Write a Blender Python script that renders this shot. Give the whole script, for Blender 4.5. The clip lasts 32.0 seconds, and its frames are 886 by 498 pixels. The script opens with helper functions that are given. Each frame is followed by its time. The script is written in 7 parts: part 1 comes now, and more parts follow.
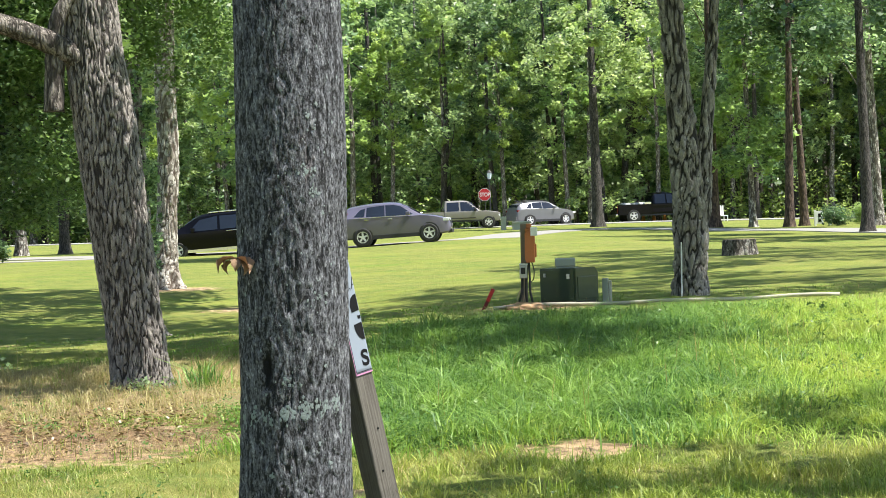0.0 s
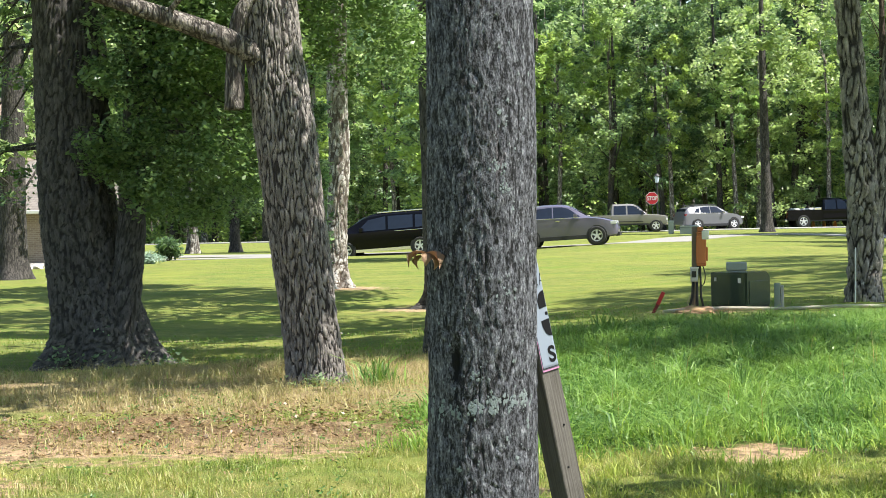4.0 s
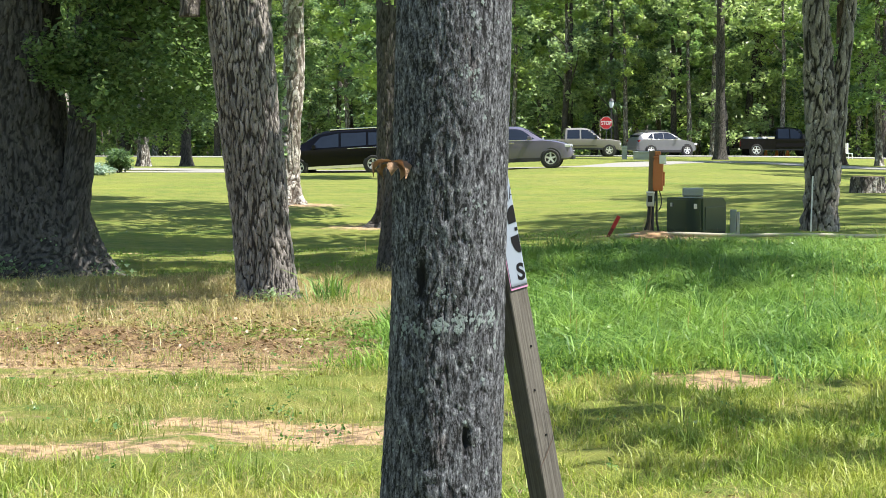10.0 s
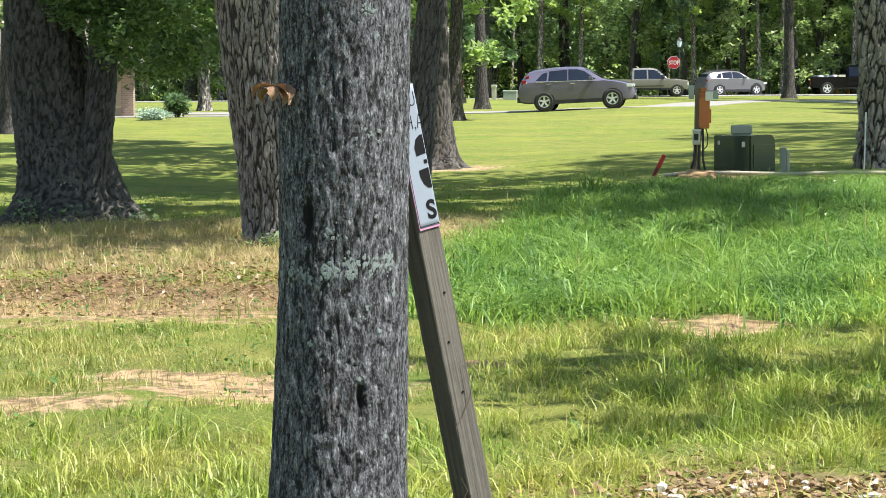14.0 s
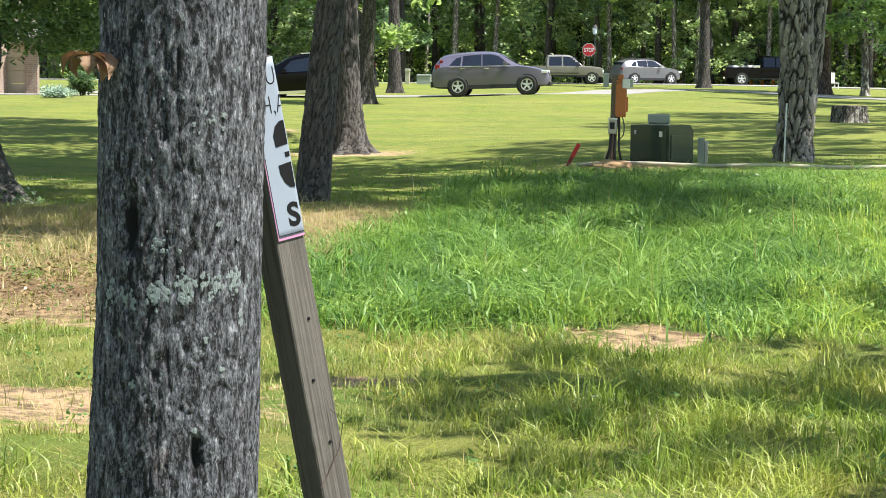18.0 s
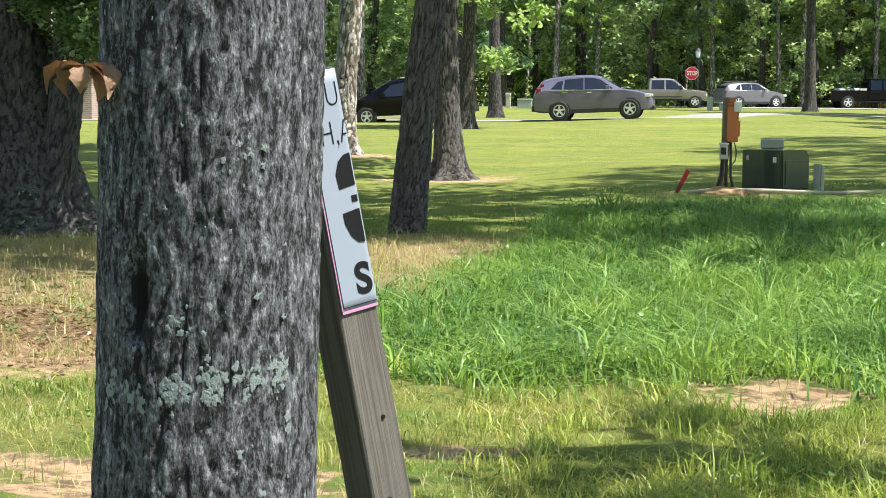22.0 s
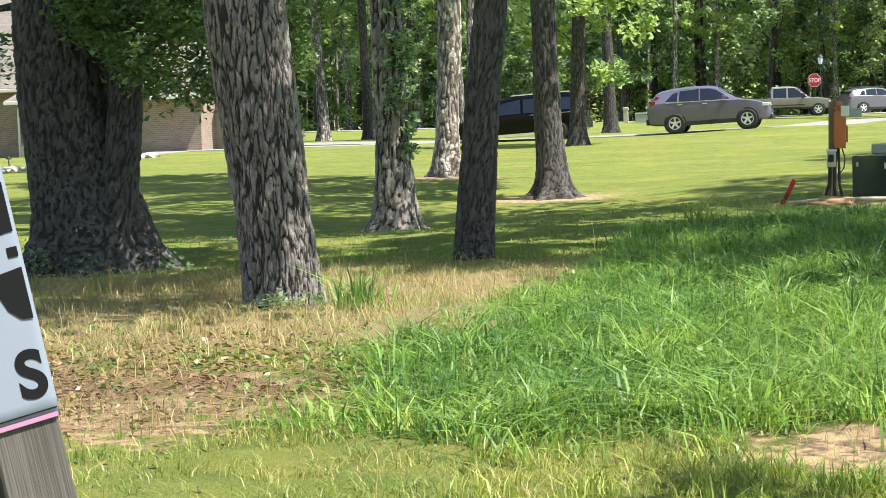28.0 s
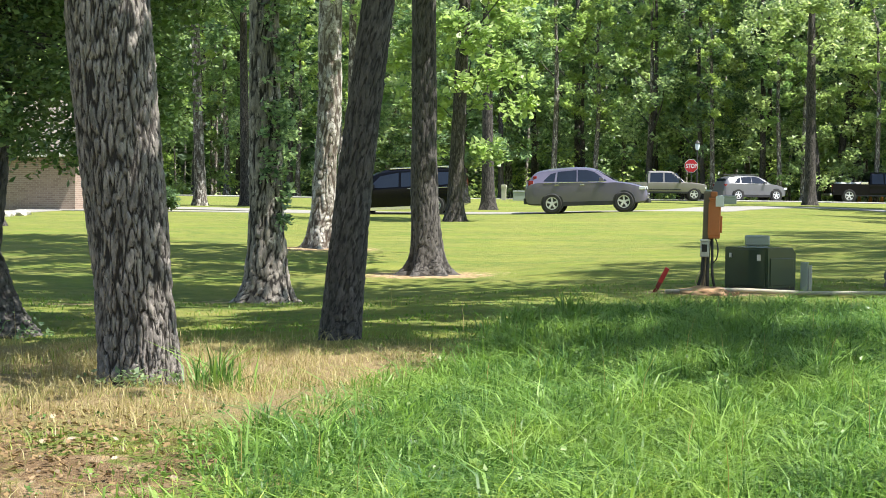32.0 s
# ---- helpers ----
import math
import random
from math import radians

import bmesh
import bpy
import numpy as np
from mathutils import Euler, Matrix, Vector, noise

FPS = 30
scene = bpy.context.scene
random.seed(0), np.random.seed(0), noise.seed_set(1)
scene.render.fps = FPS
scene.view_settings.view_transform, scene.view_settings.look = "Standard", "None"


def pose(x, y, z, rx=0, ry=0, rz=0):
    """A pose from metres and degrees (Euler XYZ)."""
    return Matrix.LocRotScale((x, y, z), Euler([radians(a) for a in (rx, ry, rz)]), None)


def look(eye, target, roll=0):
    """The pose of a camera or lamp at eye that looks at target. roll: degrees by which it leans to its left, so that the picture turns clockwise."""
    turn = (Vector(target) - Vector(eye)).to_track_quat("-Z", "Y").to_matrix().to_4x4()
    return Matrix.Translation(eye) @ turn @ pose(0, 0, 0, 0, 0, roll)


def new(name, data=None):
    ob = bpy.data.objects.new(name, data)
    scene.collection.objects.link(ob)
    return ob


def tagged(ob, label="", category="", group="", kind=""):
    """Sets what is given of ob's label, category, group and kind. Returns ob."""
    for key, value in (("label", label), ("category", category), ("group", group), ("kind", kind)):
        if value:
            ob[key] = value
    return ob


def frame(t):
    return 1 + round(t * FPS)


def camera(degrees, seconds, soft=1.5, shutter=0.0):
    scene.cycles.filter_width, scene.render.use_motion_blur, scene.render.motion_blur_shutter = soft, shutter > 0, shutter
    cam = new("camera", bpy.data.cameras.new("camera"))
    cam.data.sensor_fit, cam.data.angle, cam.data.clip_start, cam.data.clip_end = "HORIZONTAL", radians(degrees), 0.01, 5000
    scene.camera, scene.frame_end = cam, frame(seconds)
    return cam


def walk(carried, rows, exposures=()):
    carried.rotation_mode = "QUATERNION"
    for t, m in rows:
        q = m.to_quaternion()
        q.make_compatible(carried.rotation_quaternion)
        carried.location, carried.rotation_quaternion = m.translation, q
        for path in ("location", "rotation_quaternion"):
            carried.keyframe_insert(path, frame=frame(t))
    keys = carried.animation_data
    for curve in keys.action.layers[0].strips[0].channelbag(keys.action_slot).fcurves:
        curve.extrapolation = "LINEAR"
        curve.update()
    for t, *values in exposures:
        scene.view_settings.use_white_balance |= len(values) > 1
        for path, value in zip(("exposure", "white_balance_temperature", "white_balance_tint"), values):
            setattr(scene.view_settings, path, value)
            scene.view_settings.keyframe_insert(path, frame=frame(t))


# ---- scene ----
cam = camera(25.3, 32.0, 0.9)
PATH = [
    (0, (0.632, -0.492, 1.545), (0.523, 1.505, 1.517), -2.2),
    (0.5, (0.634, -0.497, 1.542), (0.595, 1.503, 1.531), -2.2),
    (1, (0.628, -0.545, 1.538), (0.616, 1.455, 1.532), -2.2),
    (1.5, (0.625, -0.537, 1.528), (0.61, 1.463, 1.517), -2.2),
    (2, (0.62, -0.526, 1.525), (0.597, 1.474, 1.51), -2.2),
    (2.5, (0.609, -0.515, 1.531), (0.575, 1.485, 1.521), -2.1),
    (3, (0.601, -0.482, 1.535), (0.53, 1.517, 1.535), -2.1),
    (3.5, (0.594, -0.527, 1.534), (0.44, 1.467, 1.533), -1.8),
    (4, (0.551, -0.522, 1.526), (0.276, 1.459, 1.506), -1.5),
    (4.5, (0.47, -0.28, 1.482), (0.072, 1.679, 1.433), -1.3),
    (6.5, (0.493, -0.368, 1.478), (0.056, 1.58, 1.37), -0.7),
    (7, (0.509, -0.354, 1.471), (0.101, 1.601, 1.366), -0.7),
    (7.5, (0.52, -0.345, 1.469), (0.14, 1.616, 1.361), -0.7),
    (8, (0.535, -0.314, 1.467), (0.182, 1.651, 1.352), -0.6),
    (8.5, (0.557, -0.293, 1.471), (0.231, 1.676, 1.348), -0.4),
    (9, (0.516, -0.244, 1.482), (0.228, 1.731, 1.36), -0.0),
    (9.5, (0.463, -0.223, 1.497), (0.213, 1.758, 1.385), 0.0),
    (10, (0.455, -0.193, 1.488), (0.229, 1.791, 1.387), -0.0),
    (10.5, (0.471, -0.163, 1.45), (0.246, 1.822, 1.357), -0.1),
    (11, (0.565, -0.076, 1.436), (0.323, 1.907, 1.346), -0.1),
    (11.5, (0.688, -0.053, 1.446), (0.418, 1.927, 1.353), -0.2),
    (12, (0.719, 0.015, 1.445), (0.429, 1.991, 1.338), -0.6),
    (12.5, (0.715, 0.151, 1.449), (0.416, 2.125, 1.326), -1.0),
    (13, (0.729, 0.286, 1.453), (0.423, 2.258, 1.314), -1.1),
    (13.5, (0.829, 0.385, 1.433), (0.522, 2.355, 1.282), -0.9),
    (14, (0.892, 0.6, 1.424), (0.591, 2.571, 1.266), -0.6),
    (14.5, (0.854, 0.716, 1.418), (0.573, 2.689, 1.253), -0.2),
    (16.5, (0.818, 1.35, 1.398), (0.58, 3.328, 1.228), -0.1),
    (17, (0.773, 1.48, 1.41), (0.544, 3.46, 1.239), -0.1),
    (17.5, (0.782, 1.655, 1.399), (0.568, 3.636, 1.226), 0.1),
    (18, (0.827, 1.791, 1.407), (0.614, 3.772, 1.233), 0.5),
    (18.5, (0.78, 1.975, 1.382), (0.554, 3.954, 1.203), 0.6),
    (19, (0.686, 2.168, 1.398), (0.438, 4.144, 1.213), 0.7),
    (19.5, (0.681, 2.338, 1.382), (0.407, 4.31, 1.196), 0.8),
    (20, (0.739, 2.547, 1.386), (0.436, 4.516, 1.21), 0.8),
    (20.5, (0.738, 2.685, 1.376), (0.418, 4.652, 1.211), 0.8),
    (21, (0.671, 2.806, 1.397), (0.352, 4.774, 1.241), 0.6),
    (21.5, (0.616, 2.942, 1.391), (0.304, 4.912, 1.24), 0.4),
    (22, (0.664, 2.98, 1.395), (0.35, 4.949, 1.245), 0.3),
    (22.5, (0.745, 3.119, 1.396), (0.417, 5.086, 1.243), 0.2),
    (23, (0.802, 3.206, 1.393), (0.461, 5.17, 1.236), 0.3),
    (23.5, (0.811, 3.295, 1.393), (0.468, 5.258, 1.231), 0.1),
    (24, (0.763, 3.451, 1.394), (0.422, 5.415, 1.224), 0.1),
    (24.5, (0.71, 3.549, 1.386), (0.363, 5.511, 1.213), 0.2),
    (25, (0.706, 3.624, 1.364), (0.333, 5.581, 1.19), 0.4),
    (25.5, (0.77, 3.775, 1.367), (0.367, 5.727, 1.203), 0.3),
    (27.5, (0.838, 4.095, 1.351), (0.415, 6.045, 1.209), -1.8),
    (28, (0.948, 4.34, 1.353), (0.504, 6.286, 1.225), -1.9),
    (28.5, (0.958, 4.42, 1.362), (0.47, 6.358, 1.258), -2.0),
    (29, (0.809, 4.697, 1.391), (0.284, 6.626, 1.316), -1.5),
    (29.5, (0.806, 4.71, 1.403), (0.272, 6.637, 1.342), -0.9),
    (30, (0.91, 4.635, 1.413), (0.402, 6.569, 1.353), -0.2),
    (30.5, (0.904, 4.64, 1.411), (0.451, 6.587, 1.345), 0.4),
    (31, (0.913, 4.673, 1.411), (0.52, 6.633, 1.343), 0.7),
    (31.5, (0.931, 4.675, 1.417), (0.585, 6.644, 1.351), 0.6),
    (32, (0.941, 4.658, 1.418), (0.621, 6.631, 1.36), 0.6),
]
walk(cam, [(t, look(eye, target, roll)) for t, eye, target, roll in PATH])

# ---- world and sun ----
SUN_AZ, SUN_EL = 100.0, 61.0      # degrees: azimuth clockwise from +y, elevation
world = bpy.data.worlds.new("world")
scene.world = world
world.use_nodes = True
wn = world.node_tree
sky = wn.nodes.new("ShaderNodeTexSky")
sky.sky_type, sky.sun_disc = "NISHITA", False
sky.sun_elevation, sky.sun_rotation = radians(SUN_EL), radians(SUN_AZ)
sky.air_density, sky.dust_density = 1.2, 0.8
wn.nodes["Background"].inputs[1].default_value = 0.09
wn.links.new(sky.outputs[0], wn.nodes["Background"].inputs[0])
sun = new("sun", bpy.data.lights.new("sun", "SUN"))
sun.data.energy, sun.data.angle, sun.data.color = 5.0, radians(0.53), (1.0, 0.96, 0.9)
sx, sy = math.sin(radians(SUN_AZ)), math.cos(radians(SUN_AZ))
sun.matrix_world = look((sx * 60, sy * 60, 60 * math.tan(radians(SUN_EL))), (0, 0, 0))
scene.view_settings.exposure = 1.2


# ---- materials ----
def material(name, rough=0.8, metal=0.0):
    m = bpy.data.materials.new(name)
    m.use_nodes = True
    b = m.node_tree.nodes["Principled BSDF"]
    b.inputs["Roughness"].default_value, b.inputs["Metallic"].default_value = rough, metal
    return m, m.node_tree, b


def node(nt, kind, **inputs):
    n = nt.nodes.new(kind)
    for k, v in inputs.items():
        n.inputs[k.replace("_", " ")].default_value = v
    return n


def coords(nt, scale=(1, 1, 1), world_space=True):
    mp = nt.nodes.new("ShaderNodeMapping")
    mp.inputs["Scale"].default_value = scale
    if world_space:
        nt.links.new(nt.nodes.new("ShaderNodeNewGeometry").outputs["Position"], mp.inputs[0])
    else:
        nt.links.new(nt.nodes.new("ShaderNodeTexCoord").outputs["Object"], mp.inputs[0])
    return mp.outputs[0]


def ramp(nt, fac, stops):
    r = nt.nodes.new("ShaderNodeValToRGB")
    e = r.color_ramp.elements
    while len(e) < len(stops):
        e.new(0.5)
    for el, (p, c) in zip(e, stops):
        el.position, el.color = p, (*c, 1)
    nt.links.new(fac, r.inputs[0])
    return r.outputs[0]


def noise_tex(nt, vec, scale, detail=4.0, rough=0.6):
    n = node(nt, "ShaderNodeTexNoise", Scale=scale, Detail=detail, Roughness=rough)
    nt.links.new(vec, n.inputs["Vector"])
    return n.outputs["Fac"]


def mix(nt, fac, a, b, mode="MIX"):
    m = nt.nodes.new("ShaderNodeMix")
    m.data_type, m.blend_type = "RGBA", mode
    for sock, v in ((m.inputs[0], fac), (m.inputs[6], a), (m.inputs[7], b)):
        if isinstance(v, (int, float)):
            sock.default_value = v
        elif isinstance(v, tuple):
            sock.default_value = (*v, 1)
        else:
            nt.links.new(v, sock)
    return m.outputs[2]


def math_node(nt, op, a, b=0.5):
    m = nt.nodes.new("ShaderNodeMath")
    m.operation, m.use_clamp = op, op in ("SUBTRACT", "MULTIPLY_ADD")
    for sock, v in zip(m.inputs, (a, b)):
        if isinstance(v, (int, float)):
            sock.default_value = v
        else:
            nt.links.new(v, sock)
    return m.outputs[0]


def bump(nt, b, height, strength, dist):
    n = node(nt, "ShaderNodeBump", Strength=strength, Distance=dist)
    nt.links.new(height, n.inputs["Height"])
    nt.links.new(n.outputs[0], b.inputs["Normal"])


def random_value(nt):
    return nt.nodes.new("ShaderNodeObjectInfo").outputs["Random"]


def plain(name, color, rough=0.6, metal=0.0, grain=40.0, amount=0.25, bumpy=0.15):
    """One colour with fine grain and larger wear."""
    m, nt, b = material(name, rough, metal)
    v = coords(nt, world_space=False)
    dark = tuple(c * (1 - amount) for c in color)
    light = tuple(min(1, c * (1 + amount * 0.6)) for c in color)
    fine = mix(nt, noise_tex(nt, v, grain), dark, light)
    col = mix(nt, ramp(nt, noise_tex(nt, v, grain / 14, 3), [(0.35, (0, 0, 0)), (0.7, (1, 1, 1))]), fine, color)
    nt.links.new(col, b.inputs["Base Color"])
    if bumpy:
        bump(nt, b, noise_tex(nt, v, grain * 2), bumpy, 0.01)
    return m


def paint(name, color, rough=0.28, metal=0.0, coat=0.7, spec=0.3):
    m, nt, b = material(name, rough, metal)
    v = coords(nt, world_space=False)
    c2 = tuple(c * 0.8 for c in color)
    nt.links.new(mix(nt, noise_tex(nt, v, 3.0, 5), c2, color), b.inputs["Base Color"])
    b.inputs["Coat Weight"].default_value = coat
    b.inputs["Specular IOR Level"].default_value = spec
    b.inputs["Coat Roughness"].default_value = 0.08
    r = nt.nodes.new("ShaderNodeMapRange")
    r.inputs["To Min"].default_value, r.inputs["To Max"].default_value = rough * 0.8, rough * 1.4
    nt.links.new(noise_tex(nt, v, 8.0), r.inputs["Value"])
    nt.links.new(r.outputs[0], b.inputs["Roughness"])
    return m


def bark(name, dark, light, pale, cell=28.0, stretch=0.22, depth=0.02, patches=0.62, pale_scale=6.0):
    """Furrowed bark: stretched cells with deep cracks, plates, and pale lichen spots."""
    m, nt, b = material(name, 0.92)
    v = coords(nt, (1, 1, stretch), False)
    warp = node(nt, "ShaderNodeTexNoise", Scale=cell * 0.35, Detail=4.0)
    nt.links.new(v, warp.inputs["Vector"])
    add = nt.nodes.new("ShaderNodeVectorMath")
    add.operation = "MULTIPLY_ADD"
    nt.links.new(warp.outputs["Color"], add.inputs[0])
    add.inputs[1].default_value = (0.9 / cell,) * 3
    nt.links.new(v, add.inputs[2])
    warp2 = node(nt, "ShaderNodeTexNoise", Scale=cell * 1.7, Detail=3.0)
    nt.links.new(v, warp2.inputs["Vector"])
    add2 = nt.nodes.new("ShaderNodeVectorMath")
    add2.operation = "MULTIPLY_ADD"
    nt.links.new(warp2.outputs["Color"], add2.inputs[0])
    add2.inputs[1].default_value = (0.55 / cell,) * 3
    nt.links.new(add.outputs[0], add2.inputs[2])
    add = add2
    web = math_node(nt, "ABSOLUTE", math_node(nt, "ADD", noise_tex(nt, add.outputs[0], cell * 0.62, 2, 0.5), -0.5))
    web2 = math_node(nt, "ABSOLUTE", math_node(nt, "ADD", noise_tex(nt, add.outputs[0], cell * 1.7, 2, 0.5), -0.5))
    crack = ramp(nt, web, [(0.0, (0, 0, 0)), (0.035, (0.15,) * 3), (0.1, (1, 1, 1))])
    crack2 = ramp(nt, web2, [(0.0, (0.3,) * 3), (0.07, (1, 1, 1))])
    h = mix(nt, 1.0, crack, crack2, "MULTIPLY")
    vw = coords(nt, (1, 1, 1), False)
    fine = noise_tex(nt, vw, cell * 5, 6, 0.75)
    big = noise_tex(nt, vw, 1.6, 5)
    plate = mix(nt, ramp(nt, fine, [(0.3, (0, 0, 0)), (0.72, (1, 1, 1))]), tuple(c * 0.5 for c in light), tuple(min(1, c * 1.15) for c in light))
    plate = mix(nt, ramp(nt, big, [(0.38, (0, 0, 0)), (0.62, (1, 1, 1))]), mix(nt, 0.35, plate, dark), plate)
    col = mix(nt, h, dark, plate)
    spots = math_node(nt, "MULTIPLY", noise_tex(nt, vw, pale_scale, 6, 0.7), 1.0)
    mask = ramp(nt, spots, [(patches, (0, 0, 0)), (patches + 0.05, (1, 1, 1))])
    mask = mix(nt, 1.0, mask, h, "MULTIPLY")
    col = mix(nt, mask, col, pale)
    nt.links.new(col, b.inputs["Base Color"])
    hh = mix(nt, 0.25, h, fine)
    bump(nt, b, hh, 1.0, depth)
    return m


def bark_relief(name, dark, light, pale, grain=150.0, depth=0.006, patches=0.66, pale_scale=16.0, streak=60.0):
    """Bark with cracks darkened along the trunk's own relief, their shade included, with flakes, streaks and pale
    lichen spots.
    """
    m, nt, b = material(name, 0.92)
    att = nt.nodes.new("ShaderNodeAttribute")
    att.attribute_name = "relief"
    vw = coords(nt, (1, 1, 1), False)
    vs = coords(nt, (1, 1, 0.28), False)
    fine = noise_tex(nt, vs, grain, 6, 0.75)
    lines = noise_tex(nt, vs, streak, 5, 0.65)
    big = noise_tex(nt, vw, 2.2, 5)
    vc = nt.nodes.new("ShaderNodeVectorMath")
    vc.operation = "MULTIPLY_ADD"
    wob = node(nt, "ShaderNodeTexNoise", Scale=streak * 0.7, Detail=5.0, Roughness=0.65)
    nt.links.new(coords(nt, (1, 1, 0.42), False), wob.inputs["Vector"])
    nt.links.new(wob.outputs["Color"], vc.inputs[0])
    vc.inputs[1].default_value = (0.7 / streak,) * 3
    nt.links.new(coords(nt, (1, 1, 0.42), False), vc.inputs[2])
    flake = node(nt, "ShaderNodeTexVoronoi", Scale=streak * 1.35)
    nt.links.new(vc.outputs[0], flake.inputs["Vector"])
    bits = nt.nodes.new("ShaderNodeSeparateColor")
    nt.links.new(flake.outputs["Color"], bits.inputs[0])
    plate = mix(nt, ramp(nt, fine, [(0.3, (0, 0, 0)), (0.72, (1, 1, 1))]), tuple(c * 0.5 for c in light), tuple(min(1, c * 1.15) for c in light))
    plate = mix(nt, ramp(nt, big, [(0.38, (0, 0, 0)), (0.62, (1, 1, 1))]), mix(nt, 0.35, plate, dark), plate)
    col = mix(nt, h, dark, plate)
    spots = math_node(nt, "MULTIPLY", noise_tex(nt, vw, pale_scale, 6, 0.7), 1.0)
    mask = ramp(nt, spots, [(patches, (0, 0, 0)), (patches + 0.05, (1, 1, 1))])
    mask = mix(nt, 1.0, mask, h, "MULTIPLY")
    col = mix(nt, mask, col, pale)
    nt.links.new(col, b.inputs["Base Color"])
    hh = mix(nt, 0.25, h, fine)
    bump(nt, b, hh, 1.0, depth)
    return m


def bark_relief(name, dark, light, pale, grain=150.0, depth=0.006, patches=0.66, pale_scale=16.0, streak=60.0):
    """Bark with cracks darkened along the trunk's own relief, their shade included, with flakes, streaks and pale
    lichen spots.
    """
    m, nt, b = material(name, 0.92)
    att = nt.nodes.new("ShaderNodeAttribute")
    att.attribute_name = "relief"
    vw = coords(nt, (1, 1, 1), False)
    vs = coords(nt, (1, 1, 0.28), False)
    fine = noise_tex(nt, vs, grain, 6, 0.75)
    lines = noise_tex(nt, vs, streak, 5, 0.65)
    big = noise_tex(nt, vw, 2.2, 5)
    flake = node(nt, "ShaderNodeTexVoronoi", Scale=streak * 1.3)
    nt.links.new(vs, flake.inputs["Vector"])
    bits = nt.nodes.new("ShaderNodeSeparateColor")
    nt.links.new(flake.outputs["Color"], bits.inputs[0])
    plate = mix(nt, ramp(nt, fine, [(0.32, (0, 0, 0)), (0.68, (1, 1, 1))]), tuple(c * 0.62 for c in light), tuple(min(1, c * 1.15) for c in light))
    plate = mix(nt, ramp(nt, lines, [(0.36, (0, 0, 0)), (0.6, (1, 1, 1))]), mix(nt, 0.45, plate, dark), plate)
    plate = mix(nt, 1.0, plate, ramp(nt, bits.outputs[0], [(0.0, (0.7,) * 3), (0.5, (1.0,) * 3), (1.0, (1.3,) * 3)]), "MULTIPLY")
    plate = mix(nt, ramp(nt, big, [(0.36, (0.3,) * 3), (0.6, (0, 0, 0))]), plate, dark)
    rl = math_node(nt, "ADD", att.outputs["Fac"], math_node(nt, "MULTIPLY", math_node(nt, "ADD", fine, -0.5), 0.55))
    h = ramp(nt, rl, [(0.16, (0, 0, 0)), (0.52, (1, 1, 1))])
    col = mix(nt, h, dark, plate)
    mask = ramp(nt, noise_tex(nt, vw, pale_scale, 6, 0.7), [(patches, (0, 0, 0)), (patches + 0.05, (1, 1, 1))])
    col = mix(nt, mix(nt, 1.0, mask, h, "MULTIPLY"), col, pale)
    nt.links.new(col, b.inputs["Base Color"])
    bump(nt, b, mix(nt, 0.3, mix(nt, 0.25, h, bits.outputs[1]), fine), 1.0, depth)
    return m


def bark_flaky(name, stops, brown, pale, ridge=60.0, flake=150.0, depth=0.012):
    """Fine flaky bark: wavy upright ridges broken into small scales, with brown stains and pale spots."""
    m, nt, b = material(name, 0.92)
    att = nt.nodes.new("ShaderNodeAttribute")
    att.attribute_name = "relief"
    vw = coords(nt, (1, 1, 1), False)
    wob = node(nt, "ShaderNodeTexNoise", Scale=9.0, Detail=3.0)
    nt.links.new(vw, wob.inputs["Vector"])
    vc = nt.nodes.new("ShaderNodeVectorMath")
    vc.operation = "MULTIPLY_ADD"
    nt.links.new(wob.outputs["Color"], vc.inputs[0])
    vc.inputs[1].default_value = (0.03,) * 3
    nt.links.new(coords(nt, (1, 1, 0.3), False), vc.inputs[2])
    ridges = noise_tex(nt, vc.outputs[0], ridge, 7, 0.7)
    flakes = noise_tex(nt, coords(nt, (1, 1, 0.6), False), flake, 4, 0.7)
    hgt = math_node(nt, "ADD", math_node(nt, "MULTIPLY", ridges, 0.62), math_node(nt, "MULTIPLY", flakes, 0.38))
    # low relief turns near-black: crack colour plus the shade painted inside it
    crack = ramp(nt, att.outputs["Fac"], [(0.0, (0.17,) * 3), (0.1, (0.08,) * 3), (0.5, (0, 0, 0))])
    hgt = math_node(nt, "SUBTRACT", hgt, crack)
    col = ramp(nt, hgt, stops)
    stain = ramp(nt, noise_tex(nt, coords(nt, (1, 1, 0.3), False), 9, 5, 0.65), [(0.62, (0, 0, 0)), (0.72, (0.55,) * 3)])
    col = mix(nt, stain, col, mix(nt, 1.0, col, brown, "MULTIPLY"))
    mask = ramp(nt, noise_tex(nt, vw, 17, 6, 0.72), [(0.645, (0, 0, 0)), (0.69, (0.85,) * 3)])
    col = mix(nt, mask, col, mix(nt, 0.35, pale, col))
    nt.links.new(col, b.inputs["Base Color"])
    bump(nt, b, hgt, 1.0, depth)
    return m


